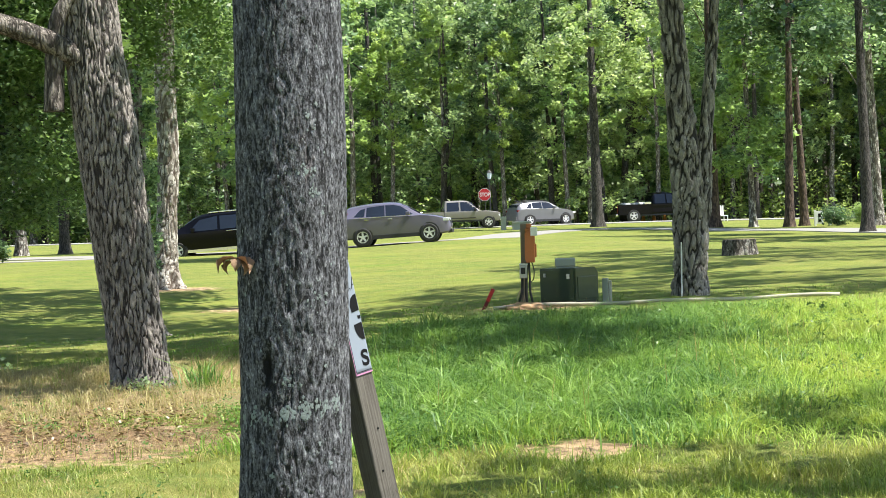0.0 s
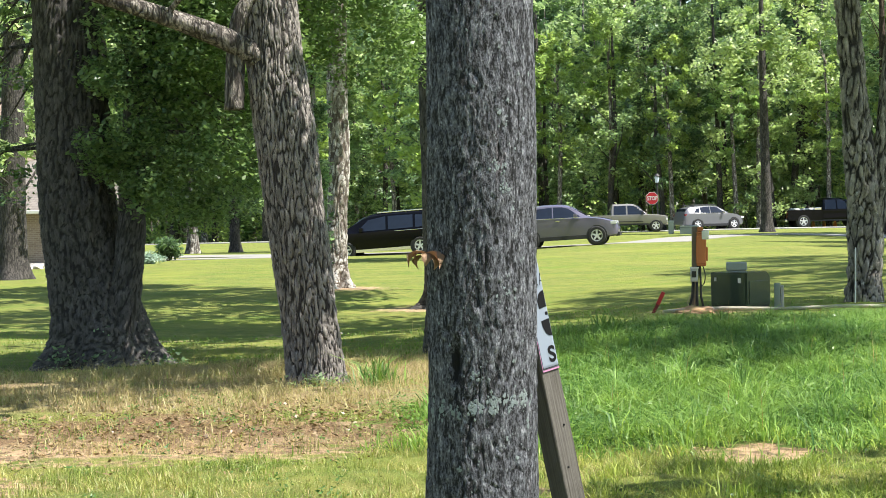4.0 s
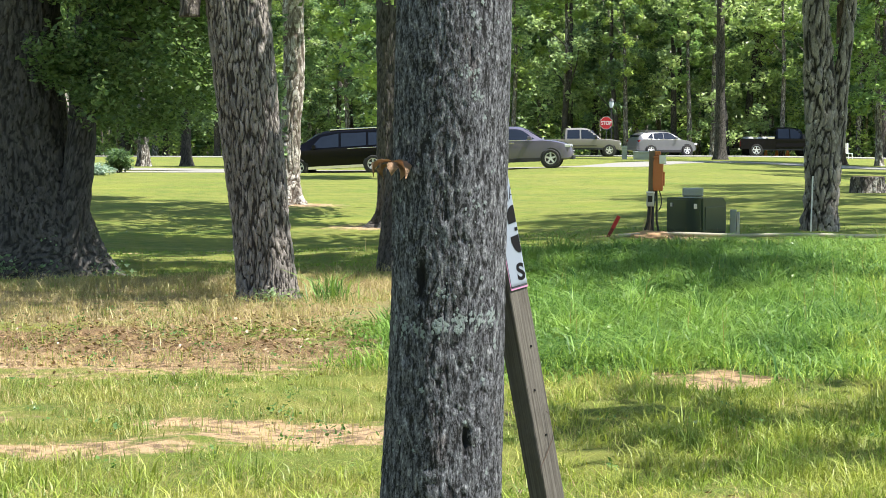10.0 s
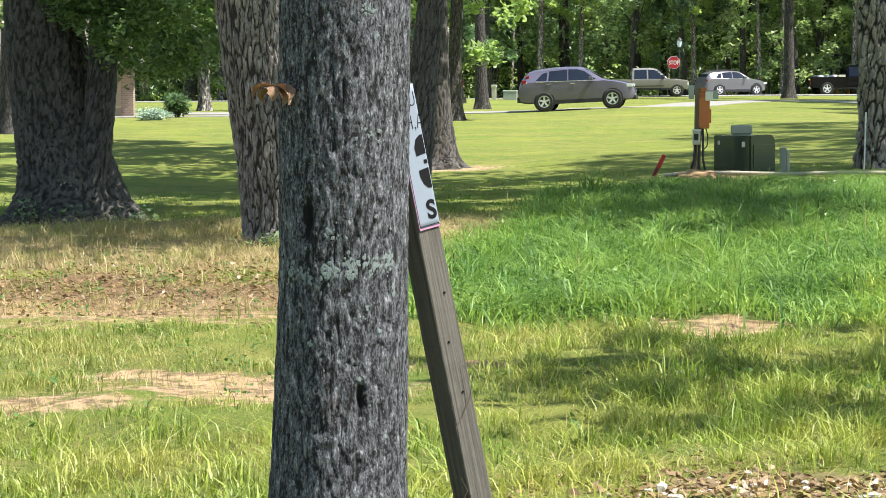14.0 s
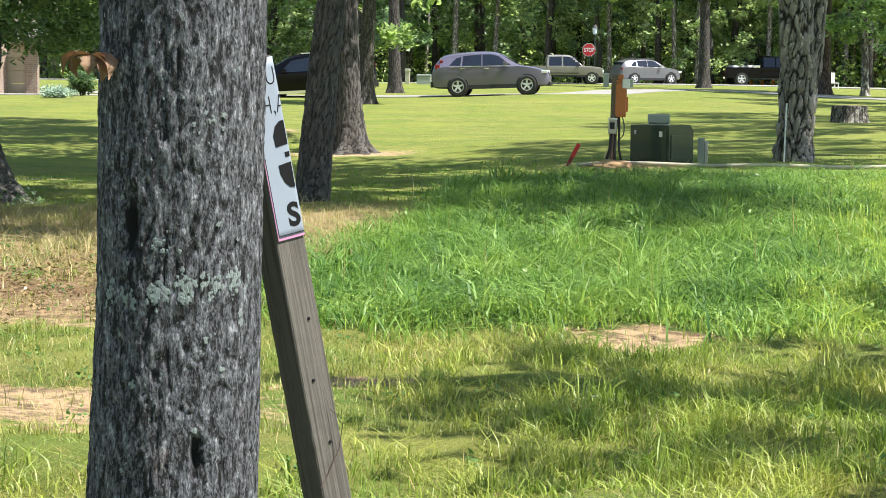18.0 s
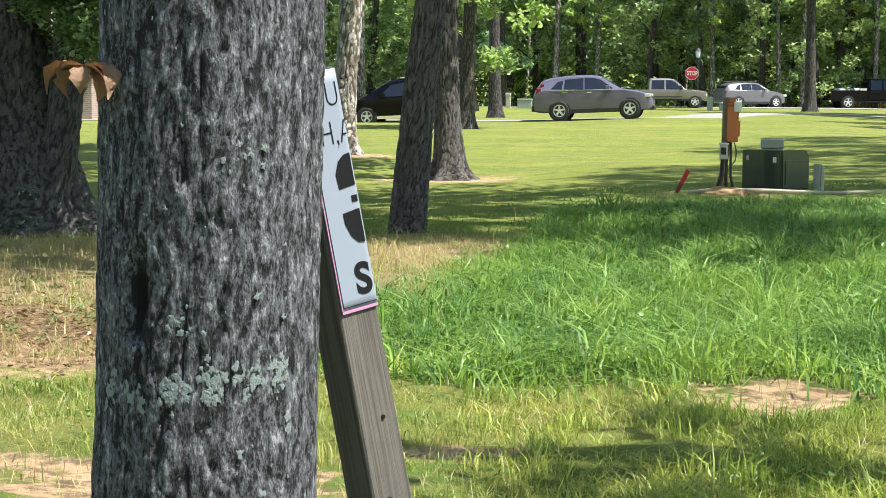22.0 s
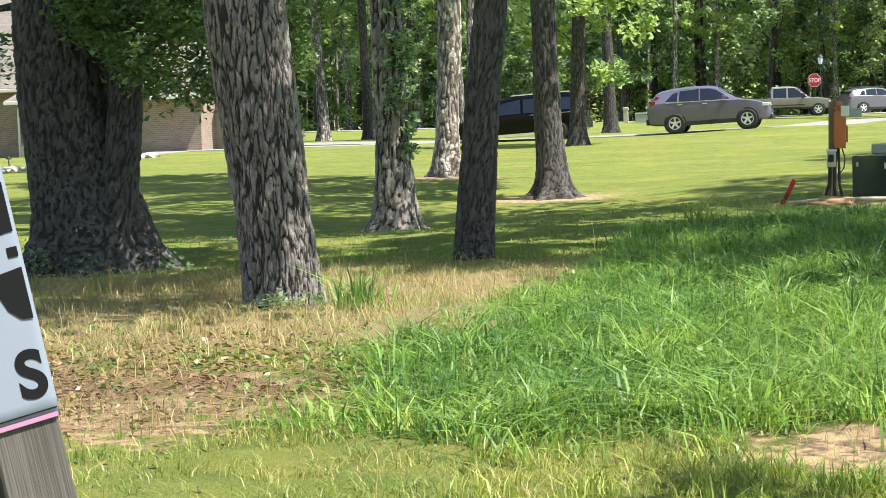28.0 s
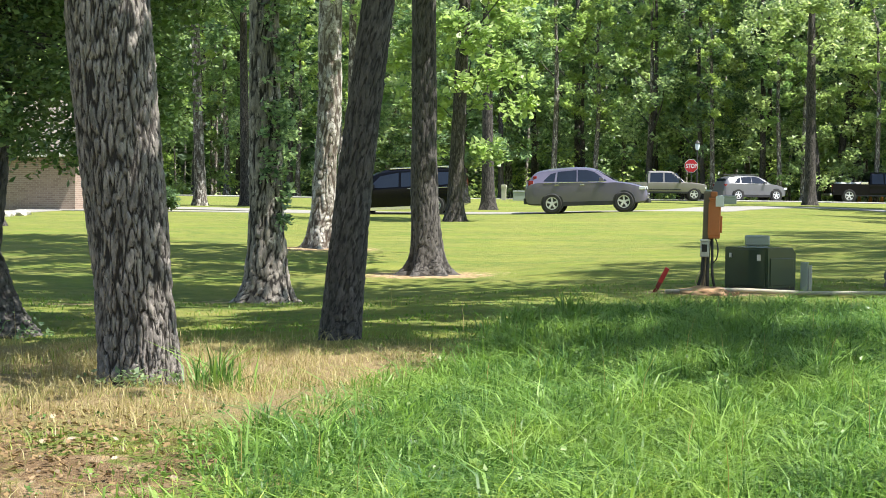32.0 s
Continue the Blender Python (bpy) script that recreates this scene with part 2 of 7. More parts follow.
def leaves(name, a, c, trans=0.35, yellow=(0.16, 0.2, 0.03), patch=0.35, gloss=0.6):
    """Leaves that vary leaf by leaf and tree by tree, and let light through."""
    m, nt, b = material(name, 0.42)
    g = nt.nodes.new("ShaderNodeNewGeometry")
    col = mix(nt, g.outputs["Random Per Island"], a, c)
    big = noise_tex(nt, g.outputs["Position"], patch, 3)
    col = mix(nt, ramp(nt, big, [(0.42, (0, 0, 0)), (0.68, (0.7,) * 3)]), col, yellow)
    tint = mix(nt, random_value(nt), (0.75, 0.85, 0.8), (1.15, 1.1, 0.9))
    col = mix(nt, 1.0, col, tint, "MULTIPLY")
    nt.links.new(col, b.inputs["Base Color"])
    b.inputs["Specular IOR Level"].default_value = gloss
    tr = nt.nodes.new("ShaderNodeBsdfTranslucent")
    nt.links.new(mix(nt, 0.5, col, mix(nt, 1.0, col, (1.5, 1.7, 1.0), "MULTIPLY")), tr.inputs["Color"])
    sh = nt.nodes.new("ShaderNodeMixShader")
    sh.inputs[0].default_value = trans
    nt.links.new(b.outputs[0], sh.inputs[1])
    nt.links.new(tr.outputs[0], sh.inputs[2])
    nt.links.new(sh.outputs[0], nt.nodes["Material Output"].inputs[0])
    return m


def glass(name, color=(0.008, 0.01, 0.013), rough=0.04):
    m, nt, b = material(name, rough)
    v = coords(nt, world_space=False)
    nt.links.new(mix(nt, noise_tex(nt, v, 2.0, 3), color, tuple(c * 1.6 for c in color)), b.inputs["Base Color"])
    b.inputs["Specular IOR Level"].default_value = 0.42
    return m


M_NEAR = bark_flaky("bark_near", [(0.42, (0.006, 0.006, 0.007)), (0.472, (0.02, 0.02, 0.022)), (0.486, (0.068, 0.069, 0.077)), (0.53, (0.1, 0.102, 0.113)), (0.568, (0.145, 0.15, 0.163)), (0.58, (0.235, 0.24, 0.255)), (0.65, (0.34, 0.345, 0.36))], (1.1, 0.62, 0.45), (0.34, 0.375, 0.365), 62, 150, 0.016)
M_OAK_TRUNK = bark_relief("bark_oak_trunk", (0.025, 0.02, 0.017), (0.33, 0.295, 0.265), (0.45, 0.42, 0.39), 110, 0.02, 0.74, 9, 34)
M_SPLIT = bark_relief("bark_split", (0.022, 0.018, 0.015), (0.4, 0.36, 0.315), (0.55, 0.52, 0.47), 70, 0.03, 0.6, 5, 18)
M_PALE_TRUNK = bark_relief("bark_pale_trunk", (0.08, 0.06, 0.045), (0.33, 0.295, 0.255), (0.5, 0.47, 0.43), 60, 0.025, 0.5, 4, 14)
M_BIG = bark_relief("bark_big", (0.025, 0.022, 0.02), (0.13, 0.118, 0.108), (0.26, 0.25, 0.22), 90, 0.02, 0.74, 7, 30)
M_OAK = bark("bark_oak", (0.025, 0.019, 0.015), (0.44, 0.385, 0.335), (0.5, 0.47, 0.43), 24, 0.24, 0.03, 0.7, 9)
M_DARK = bark("bark_dark", (0.022, 0.019, 0.017), (0.17, 0.15, 0.135), (0.26, 0.25, 0.22), 26, 0.22, 0.025, 0.74, 7)
M_PALE = bark("bark_pale", (0.06, 0.048, 0.038), (0.4, 0.36, 0.31), (0.58, 0.55, 0.5), 11, 0.25, 0.03, 0.5, 5)
M_ROUGH = bark("bark_rough", (0.03, 0.024, 0.019), (0.34, 0.3, 0.255), (0.52, 0.49, 0.44), 12, 0.35, 0.05, 0.5, 6)
M_PINE = bark("bark_pine", (0.04, 0.026, 0.02), (0.2, 0.135, 0.1), (0.3, 0.24, 0.2), 10, 0.3, 0.03, 0.7, 4)
# The pale end of this leaf range stands in for sun highlights.
M_LEAF = leaves("leaf_green", (0.07, 0.135, 0.082), (0.5, 0.6, 0.38), 0.5, (0.34, 0.41, 0.19), 0.12)
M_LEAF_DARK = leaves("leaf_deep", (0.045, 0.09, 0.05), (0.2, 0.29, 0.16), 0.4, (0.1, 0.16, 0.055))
# Leaf green darkened in its colour, for low leaves that hang in shade.
M_LEAF_OAK_SHADE = leaves("leaf_oak_shaded", (0.05, 0.105, 0.05), (0.28, 0.38, 0.19), 0.42, (0.14, 0.22, 0.07))
M_LEAF_LIGHT = leaves("leaf_light", (0.17, 0.25, 0.1), (0.46, 0.55, 0.26), 0.55, (0.36, 0.43, 0.13))


# ---- building helpers ----
def part(name, shape, mat, parent=None, label="", smooth=False):
    """Links a bmesh or a mesh as one object under a thing or a part."""
    if isinstance(shape, bmesh.types.BMesh):
        me = bpy.data.meshes.new(name)
        shape.to_mesh(me)
        shape.free()
    else:
        me = shape
    if mat is not None and not me.materials:
        me.materials.append(mat)
    if smooth:
        me.shade_smooth()
    ob = new(name, me)
    ob.parent = parent
    if label:
        tagged(ob, label)
    return ob


def thing(name, m, label, category, group="", kind=""):
    e = new(name)
    e.empty_display_size = 0.2
    e.matrix_world = m
    return tagged(e, label, category, group, kind)


def mesh_of(verts, faces, name="mesh"):
    me = bpy.data.meshes.new(name)
    me.from_pydata([tuple(v) for v in verts], [], faces)
    me.update()
    return me


def quads_mesh(co, name="mesh", per=4):
    """A mesh of separate polygons from an array of their corners, per corners each."""
    co = np.asarray(co, np.float32).reshape(-1, 3)
    n = len(co) // per
    me = bpy.data.meshes.new(name)
    me.vertices.add(len(co))
    me.vertices.foreach_set("co", co.ravel())
    me.loops.add(len(co))
    me.loops.foreach_set("vertex_index", np.arange(len(co), dtype=np.int32))
    me.polygons.add(n)
    me.polygons.foreach_set("loop_start", np.arange(0, len(co), per, dtype=np.int32))
    me.update(calc_edges=True)
    return me


def box(bm, x0, y0, z0, x1, y1, z1, m=None):
    """Adds a box between two corners."""
    c = [(x, y, z) for z in (z0, z1) for x, y in ((x0, y0), (x1, y0), (x1, y1), (x0, y1))]
    vs = [bm.verts.new(m @ Vector(p) if m else p) for p in c]
    for f in ((0, 3, 2, 1), (4, 5, 6, 7), (0, 1, 5, 4), (1, 2, 6, 5), (2, 3, 7, 6), (3, 0, 4, 7)):
        bm.faces.new([vs[i] for i in f])
    return vs


def boxes(*corners, bevel=0.0, seg=2):
    bm = bmesh.new()
    for c in corners:
        box(bm, *c)
    if bevel:
        bmesh.ops.bevel(bm, geom=bm.edges[:], offset=bevel, segments=seg, affect="EDGES", profile=0.5)
    return bm


def tube(bm, pts, r, seg=8, cap=True):
    """Adds a round bar along points; r is one radius or one for each point."""
    pts = [Vector(p) for p in pts]
    rs = [r] * len(pts) if isinstance(r, (int, float)) else r
    rings = []
    for i, p in enumerate(pts):
        d = (pts[min(i + 1, len(pts) - 1)] - pts[max(i - 1, 0)]).normalized()
        u = d.orthogonal().normalized() if abs(d.z) < 0.9 else Vector((1, 0, 0)).cross(d).normalized().cross(d).normalized()
        w = d.cross(u)
        rings.append([bm.verts.new(p + (u * math.cos(a) + w * math.sin(a)) * rs[i]) for a in [2 * math.pi * k / seg for k in range(seg)]])
    for a, b in zip(rings, rings[1:]):
        for k in range(seg):
            bm.faces.new((a[k], a[(k + 1) % seg], b[(k + 1) % seg], b[k]))
    if cap:
        bm.faces.new(rings[0][::-1])
        bm.faces.new(rings[-1])
    return rings


def smooth_line(pts, n):
    """n points on a smooth line through rows of numbers."""
    pts = np.array(pts, float)
    s = np.linspace(0, len(pts) - 1, n)
    i = np.clip(s.astype(int), 0, len(pts) - 2)
    f = (s - i)[:, None]
    p0, p1, p2, p3 = pts[np.maximum(i - 1, 0)], pts[i], pts[i + 1], pts[np.minimum(i + 2, len(pts) - 1)]
    return 0.5 * (2 * p1 + (p2 - p0) * f + (2 * p0 - 5 * p1 + 4 * p2 - p3) * f**2 + (3 * p1 - p0 - 3 * p2 + p3) * f**3)


# ---- ground ----
LEVELS = ((0, -6, 0.05), (0, 3, 0.05), (3, 8, 0.05), (-4, 8, 0.06), (0.5, 12, 0.1), (-1.8, 9, 0.1), (-3.1, 17.2, 0.14), (-2.3, 20, 0.24), (1, 21, 0.24),
          (5, 22, 0.2), (1, 31.5, 0.13), (3, 33, 0.14), (5.6, 52, 0.38), (-7.1, 23.6, -0.1), (-7, 35.7, -0.45), (-5.6, 43, -0.27), (-9.2, 49.6, 0.1),
          (-1, 45, 0.05), (-9, 68, 0.42), (-14, 77, 0.5), (-7.5, 76.6, 0.54), (-3.4, 77.0, 0.94), (-12, 27, -0.15), (-16, 40, -0.2), (-24, 62, 0.3), (-34, 75, 0.55),
          (-26, 76, 0.6), (-20, 72, 0.62), (-22, 85, 0.74), (-10, 85, 0.72), (12, 40, 0.2), (14, 66, 0.2), (13, 75, 0.45), (11, 92, 0.55), (3.4, 110, 0.95),
          (-1, 100, 0.86), (-3, 128, 1.02), (0, 132, 1.05), (-13, 112, 1.1), (8, 165, 0.9), (14, 108, 0.5), (-40, 130, 1.0), (40, 130, 0.6), (0, 230, 1.2),
          (-40, 30, -0.1), (40, 30, 0.1), (-60, 80, 0.6), (60, 80, 0.4), (0, -40, 0.0), (0, 500, 2.0), (400, 200, 1.0), (-400, 200, 1.0))
LV = np.array(LEVELS)


def height(x, y):
    """The ground's level, from the levels known at some places."""
    x, y = np.asarray(x, float), np.asarray(y, float)
    d2 = (x[..., None] - LV[:, 0]) ** 2 + (y[..., None] - LV[:, 1]) ** 2
    s2 = 0.8 + (0.06 * LV[:, 1]) ** 2
    w = (d2 + s2) ** -1.6
    return (w * LV[:, 2]).sum(-1) / w.sum(-1)


def ground_at(x, y):
    return float(height(np.array(x), np.array(y)))


def wobble(x, y, scale, seed=0.0):
    """Smooth noise from -1 to 1 for arrays of places."""
    out = np.zeros(np.broadcast(x, y).shape)
    rng = np.random.RandomState(int(seed * 10) + 5)
    for k in range(7):
        a, p, f = rng.rand() * 6.28, rng.rand() * 6.28, (0.6 + 0.25 * k) / scale * 6.28
        out += np.sin((x * math.cos(a) + y * math.sin(a)) * f + p) * np.cos((y * math.cos(a) - x * math.sin(a)) * f * 0.7 + p * 2)
    return out / 3.2


def soft_step(v, a, b):
    t = np.clip((v - a) / (b - a), 0, 1)
    return t * t * (3 - 2 * t)


def lush(x, y):
    """Tall green grass: past a line that runs from the tree line towards the road's edge."""
    edge = np.interp(y, [8, 10.5, 11.3, 12.2, 13.5, 15.8, 18, 19.6, 22.6, 27, 30], [9, 3, -0.3, -1.9, -1.9, -1.5, -1.4, -1.3, -1.35, -0.4, 5])
    near = soft_step(y + 0.4 * wobble(x, y, 2.2, 1), 11.3, 12.5)
    return soft_step(x + 0.25 * wobble(x, y, 2, 2) - edge, -0.2, 0.3) * near * (1 - soft_step(y - 0.5 * np.clip(x - 2, 0, 5), 25, 29)) * (1 - soft_step(x, 9, 14))


def straw(x, y):
    """Dry tan grass in front of the oak and along the edge of the green."""
    band = soft_step(y + 0.5 * wobble(x, y, 1.7, 9), 14.2, 15.4) * (1 - soft_step(y + 0.4 * wobble(x, y, 4, 3), 18.6, 20.4)) * soft_step(x, -14, -9) * (1 - soft_step(x, -1.2, -0.5))
    return np.clip(band * (1 - lush(x, y)), 0, 1)


def bare(x, y):
    """Bare reddish earth and litter."""
    litter = np.exp(-(((x + 3.6) / 2.6) ** 2 + ((y - 13.0) / 1.7) ** 2) ** 2) * 0.95
    spots = 0.0
    for px, py, a, c in ((0.8, 11.8, 0.42, 0.55), (-1.3, 9.35, 0.9, 0.55), (-2.2, 8.75, 0.65, 0.3), (-0.5, 10.15, 0.45, 0.18), (-1.9, 9.75, 0.5, 0.2), (1.2, 7.3, 0.7, 0.35), (-4.3, 10.4, 0.95, 0.85), (-3.5, 9.6, 0.7, 0.4), (-5.2, 12.2, 0.9, 0.6)):
        spots = np.maximum(spots, np.exp(-(((x - px + 0.15 * wobble(x, y, 0.9, 4)) / a) ** 2 + ((y - py) / c) ** 2)))
    rings = 0.0
    for px, py, a in ((-5.6, 42.8, 1.7), (-7.0, 35.4, 1.3), (-9.0, 49.2, 1.5), (-8, 30.5, 0.9), (0.4, 30.9, 1.1)):
        rings = np.maximum(rings, 0.85 * np.exp(-(((x - px) / a) ** 2 + ((y - py) / a) ** 2)))
    n = 0.5 + 0.5 * wobble(x, y, 1.3, 6)
    return np.clip(np.maximum(np.maximum(litter * (0.55 + 0.45 * n), spots * (0.8 + 0.2 * n)), rings), 0, 1)


def mulch(x, y):
    """Where fallen leaves and bark crumbs darken the earth under the oaks."""
    return soft_step(y + 0.5 * wobble(x, y, 2.2, 21), 11.9, 12.9) * (1 - soft_step(y, 22, 24))


def graded(stops):
    out = [stops[0][0]]
    for (a, step), (b, _) in zip(stops, stops[1:]):
        n = max(1, round((b - a) / step))
        out += [a + (b - a) * (k + 1) / n for k in range(n)]
    return np.array(out)


gx = graded([(-3000, 500), (-200, 20), (-60, 2), (-24, 0.6), (-8, 0.22), (5, 0.5), (26, 2), (60, 20), (200, 500), (3000, 1)])
gy = graded([(-3000, 500), (-100, 10), (-10, 1), (5, 0.2), (22, 0.4), (55, 1), (140, 4), (300, 100), (3000, 1)])
GX, GY = np.meshgrid(gx, gy)
GZ = height(GX, GY)
near_fade = np.exp(-((GY - 15) / 22) ** 2) * np.exp(-((GX + 1) / 14) ** 2)
GZ += near_fade * (0.018 * wobble(GX, GY, 0.8, 7) + 0.03 * wobble(GX, GY, 2.6, 8) - 0.02 * bare(GX, GY))
nx, ny = len(gx), len(gy)
idx = np.arange(nx * ny).reshape(ny, nx)
faces = np.stack([idx[:-1, :-1], idx[:-1, 1:], idx[1:, 1:], idx[1:, :-1]], -1).reshape(-1, 4)
gm = bpy.data.meshes.new("ground")
gm.from_pydata(np.stack([GX, GY, GZ], -1).reshape(-1, 3).tolist(), [], faces.tolist())
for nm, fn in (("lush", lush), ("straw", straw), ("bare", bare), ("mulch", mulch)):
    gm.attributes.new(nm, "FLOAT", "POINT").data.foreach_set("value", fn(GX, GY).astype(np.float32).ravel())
gm.shade_smooth()

m, nt, b = material("lawn", 0.95)
v = coords(nt)
att = {}
for nm in ("lush", "straw", "bare", "mulch"):
    a = nt.nodes.new("ShaderNodeAttribute")
    a.attribute_name = nm
    att[nm] = a.outputs["Fac"]
fine = noise_tex(nt, v, 60, 6, 0.75)
mid = noise_tex(nt, v, 3.5, 5, 0.65)
broad = noise_tex(nt, v, 0.45, 4)
g1 = mix(nt, ramp(nt, fine, [(0.34, (0, 0, 0)), (0.66, (1, 1, 1))]), (0.045, 0.075, 0.016), (0.18, 0.235, 0.05))
thatch = ramp(nt, noise_tex(nt, v, 26, 6, 0.75), [(0.5, (0, 0, 0)), (0.64, (0.45,) * 3)])
g1 = mix(nt, thatch, g1, mix(nt, fine, (0.14, 0.1, 0.045), (0.42, 0.35, 0.16)))
g1 = mix(nt, ramp(nt, mid, [(0.42, (0, 0, 0)), (0.66, (0.75,) * 3)]), g1, (0.24, 0.23, 0.058))
g1 = mix(nt, ramp(nt, broad, [(0.45, (0, 0, 0)), (0.7, (0.6,) * 3)]), g1, (0.205, 0.24, 0.04))
streaks = noise_tex(nt, coords(nt, (0.45, 1.0, 1.0)), 0.9, 5, 0.65)
g1 = mix(nt, ramp(nt, streaks, [(0.5, (0, 0, 0)), (0.68, (0.45,) * 3)]), g1, mix(nt, fine, (0.2, 0.19, 0.05), (0.36, 0.33, 0.1)))
g1 = mix(nt, ramp(nt, streaks, [(0.34, (0.45,) * 3), (0.48, (0, 0, 0))]), g1, mix(nt, fine, (0.06, 0.12, 0.018), (0.14, 0.24, 0.035)))
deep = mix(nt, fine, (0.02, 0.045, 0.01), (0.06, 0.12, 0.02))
tan = mix(nt, fine, (0.17, 0.115, 0.06), (0.4, 0.31, 0.17))
soil = mix(nt, fine, (0.36, 0.235, 0.13), (0.68, 0.48, 0.29))
soil = mix(nt, ramp(nt, noise_tex(nt, v, 9, 5, 0.7), [(0.45, (0, 0, 0)), (0.6, (1, 1, 1))]), soil, mix(nt, fine, (0.09, 0.06, 0.04), (0.27, 0.19, 0.12)))
crumbs = mix(nt, ramp(nt, fine, [(0.35, (0, 0, 0)), (0.68, (1, 1, 1))]), (0.06, 0.037, 0.022), (0.33, 0.215, 0.115))
crumbs = mix(nt, ramp(nt, noise_tex(nt, v, 2.6, 5, 0.7), [(0.52, (0, 0, 0)), (0.64, (0.65,) * 3)]), crumbs, mix(nt, fine, (0.34, 0.24, 0.14), (0.56, 0.42, 0.26)))
soil = mix(nt, att["mulch"], soil, crumbs)
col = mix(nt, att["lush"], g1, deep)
col = mix(nt, att["straw"], col, tan)
edge = math_node(nt, "ADD", att["bare"], math_node(nt, "MULTIPLY", math_node(nt, "ADD", noise_tex(nt, v, 5, 6, 0.7), -0.5), 1.7))
col = mix(nt, ramp(nt, edge, [(0.38, (0, 0, 0)), (0.6, (1, 1, 1))]), col, soil)
nt.links.new(col, b.inputs["Base Color"])
b.inputs["Specular IOR Level"].default_value = 0.15
bump(nt, b, mix(nt, 0.5, fine, noise_tex(nt, v, 18, 6, 0.7)), 0.9, 0.05)
M_LAWN = m
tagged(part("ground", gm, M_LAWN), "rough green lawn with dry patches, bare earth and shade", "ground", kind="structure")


def strip(name, line, half, rise, mat, label, category, step=1.0):
    """A paved band that follows the ground, with a thickness and crumbled edges."""
    ln = smooth_line(line, max(4, int(np.linalg.norm(np.diff(np.array(line), axis=0), axis=1).sum() / step)))
    bm = bmesh.new()
    rows = []
    rng = random.Random(3)
    for i, p in enumerate(ln):
        d = ln[min(i + 1, len(ln) - 1)] - ln[max(i - 1, 0)]
        n = np.array((-d[1], d[0])) / (np.linalg.norm(d) + 1e-9)
        w = half + rng.uniform(-0.06, 0.06)
        row = []
        for s, up in ((-1.0, -0.25), (-1.0, rise), (-0.4, rise + 0.015), (0.4, rise + 0.015), (1.0, rise), (1.0, -0.25)):
            q = p + n * s * w
            row.append(bm.verts.new((q[0], q[1], ground_at(*q) + up)))
        rows.append(row)
    for a, c in zip(rows, rows[1:]):
        for k in range(5):
            bm.faces.new((a[k], a[k + 1], c[k + 1], c[k]))
    bmesh.ops.recalc_face_normals(bm, faces=bm.faces[:])
    return tagged(part(name, bm, mat), label, category, kind="structure")


M_DRIVE = plain("worn_concrete", (0.26, 0.25, 0.225), 0.9, 0, 25, 0.3, 0.3)
M_ROAD = plain("grey_asphalt", (0.3, 0.29, 0.27), 0.9, 0, 30, 0.3, 0.4)
strip("driveway", [(-60, 77), (-30, 81), (-14, 79.3), (-6.5, 79.2), (-2.9, 87), (-0.6, 96), (2.2, 102), (6, 101), (10, 93), (13, 84), (15.5, 74), (18, 62), (20, 45)], 1.5, 0.03, M_DRIVE, "pale concrete drive curving across the lawn", "driveway")
strip("far_road", [(-90, 131), (-40, 131), (-5, 130), (10, 131), (40, 128), (90, 120)], 3.4, 0.04, M_ROAD, "sunlit road along the edge of the woods", "road")


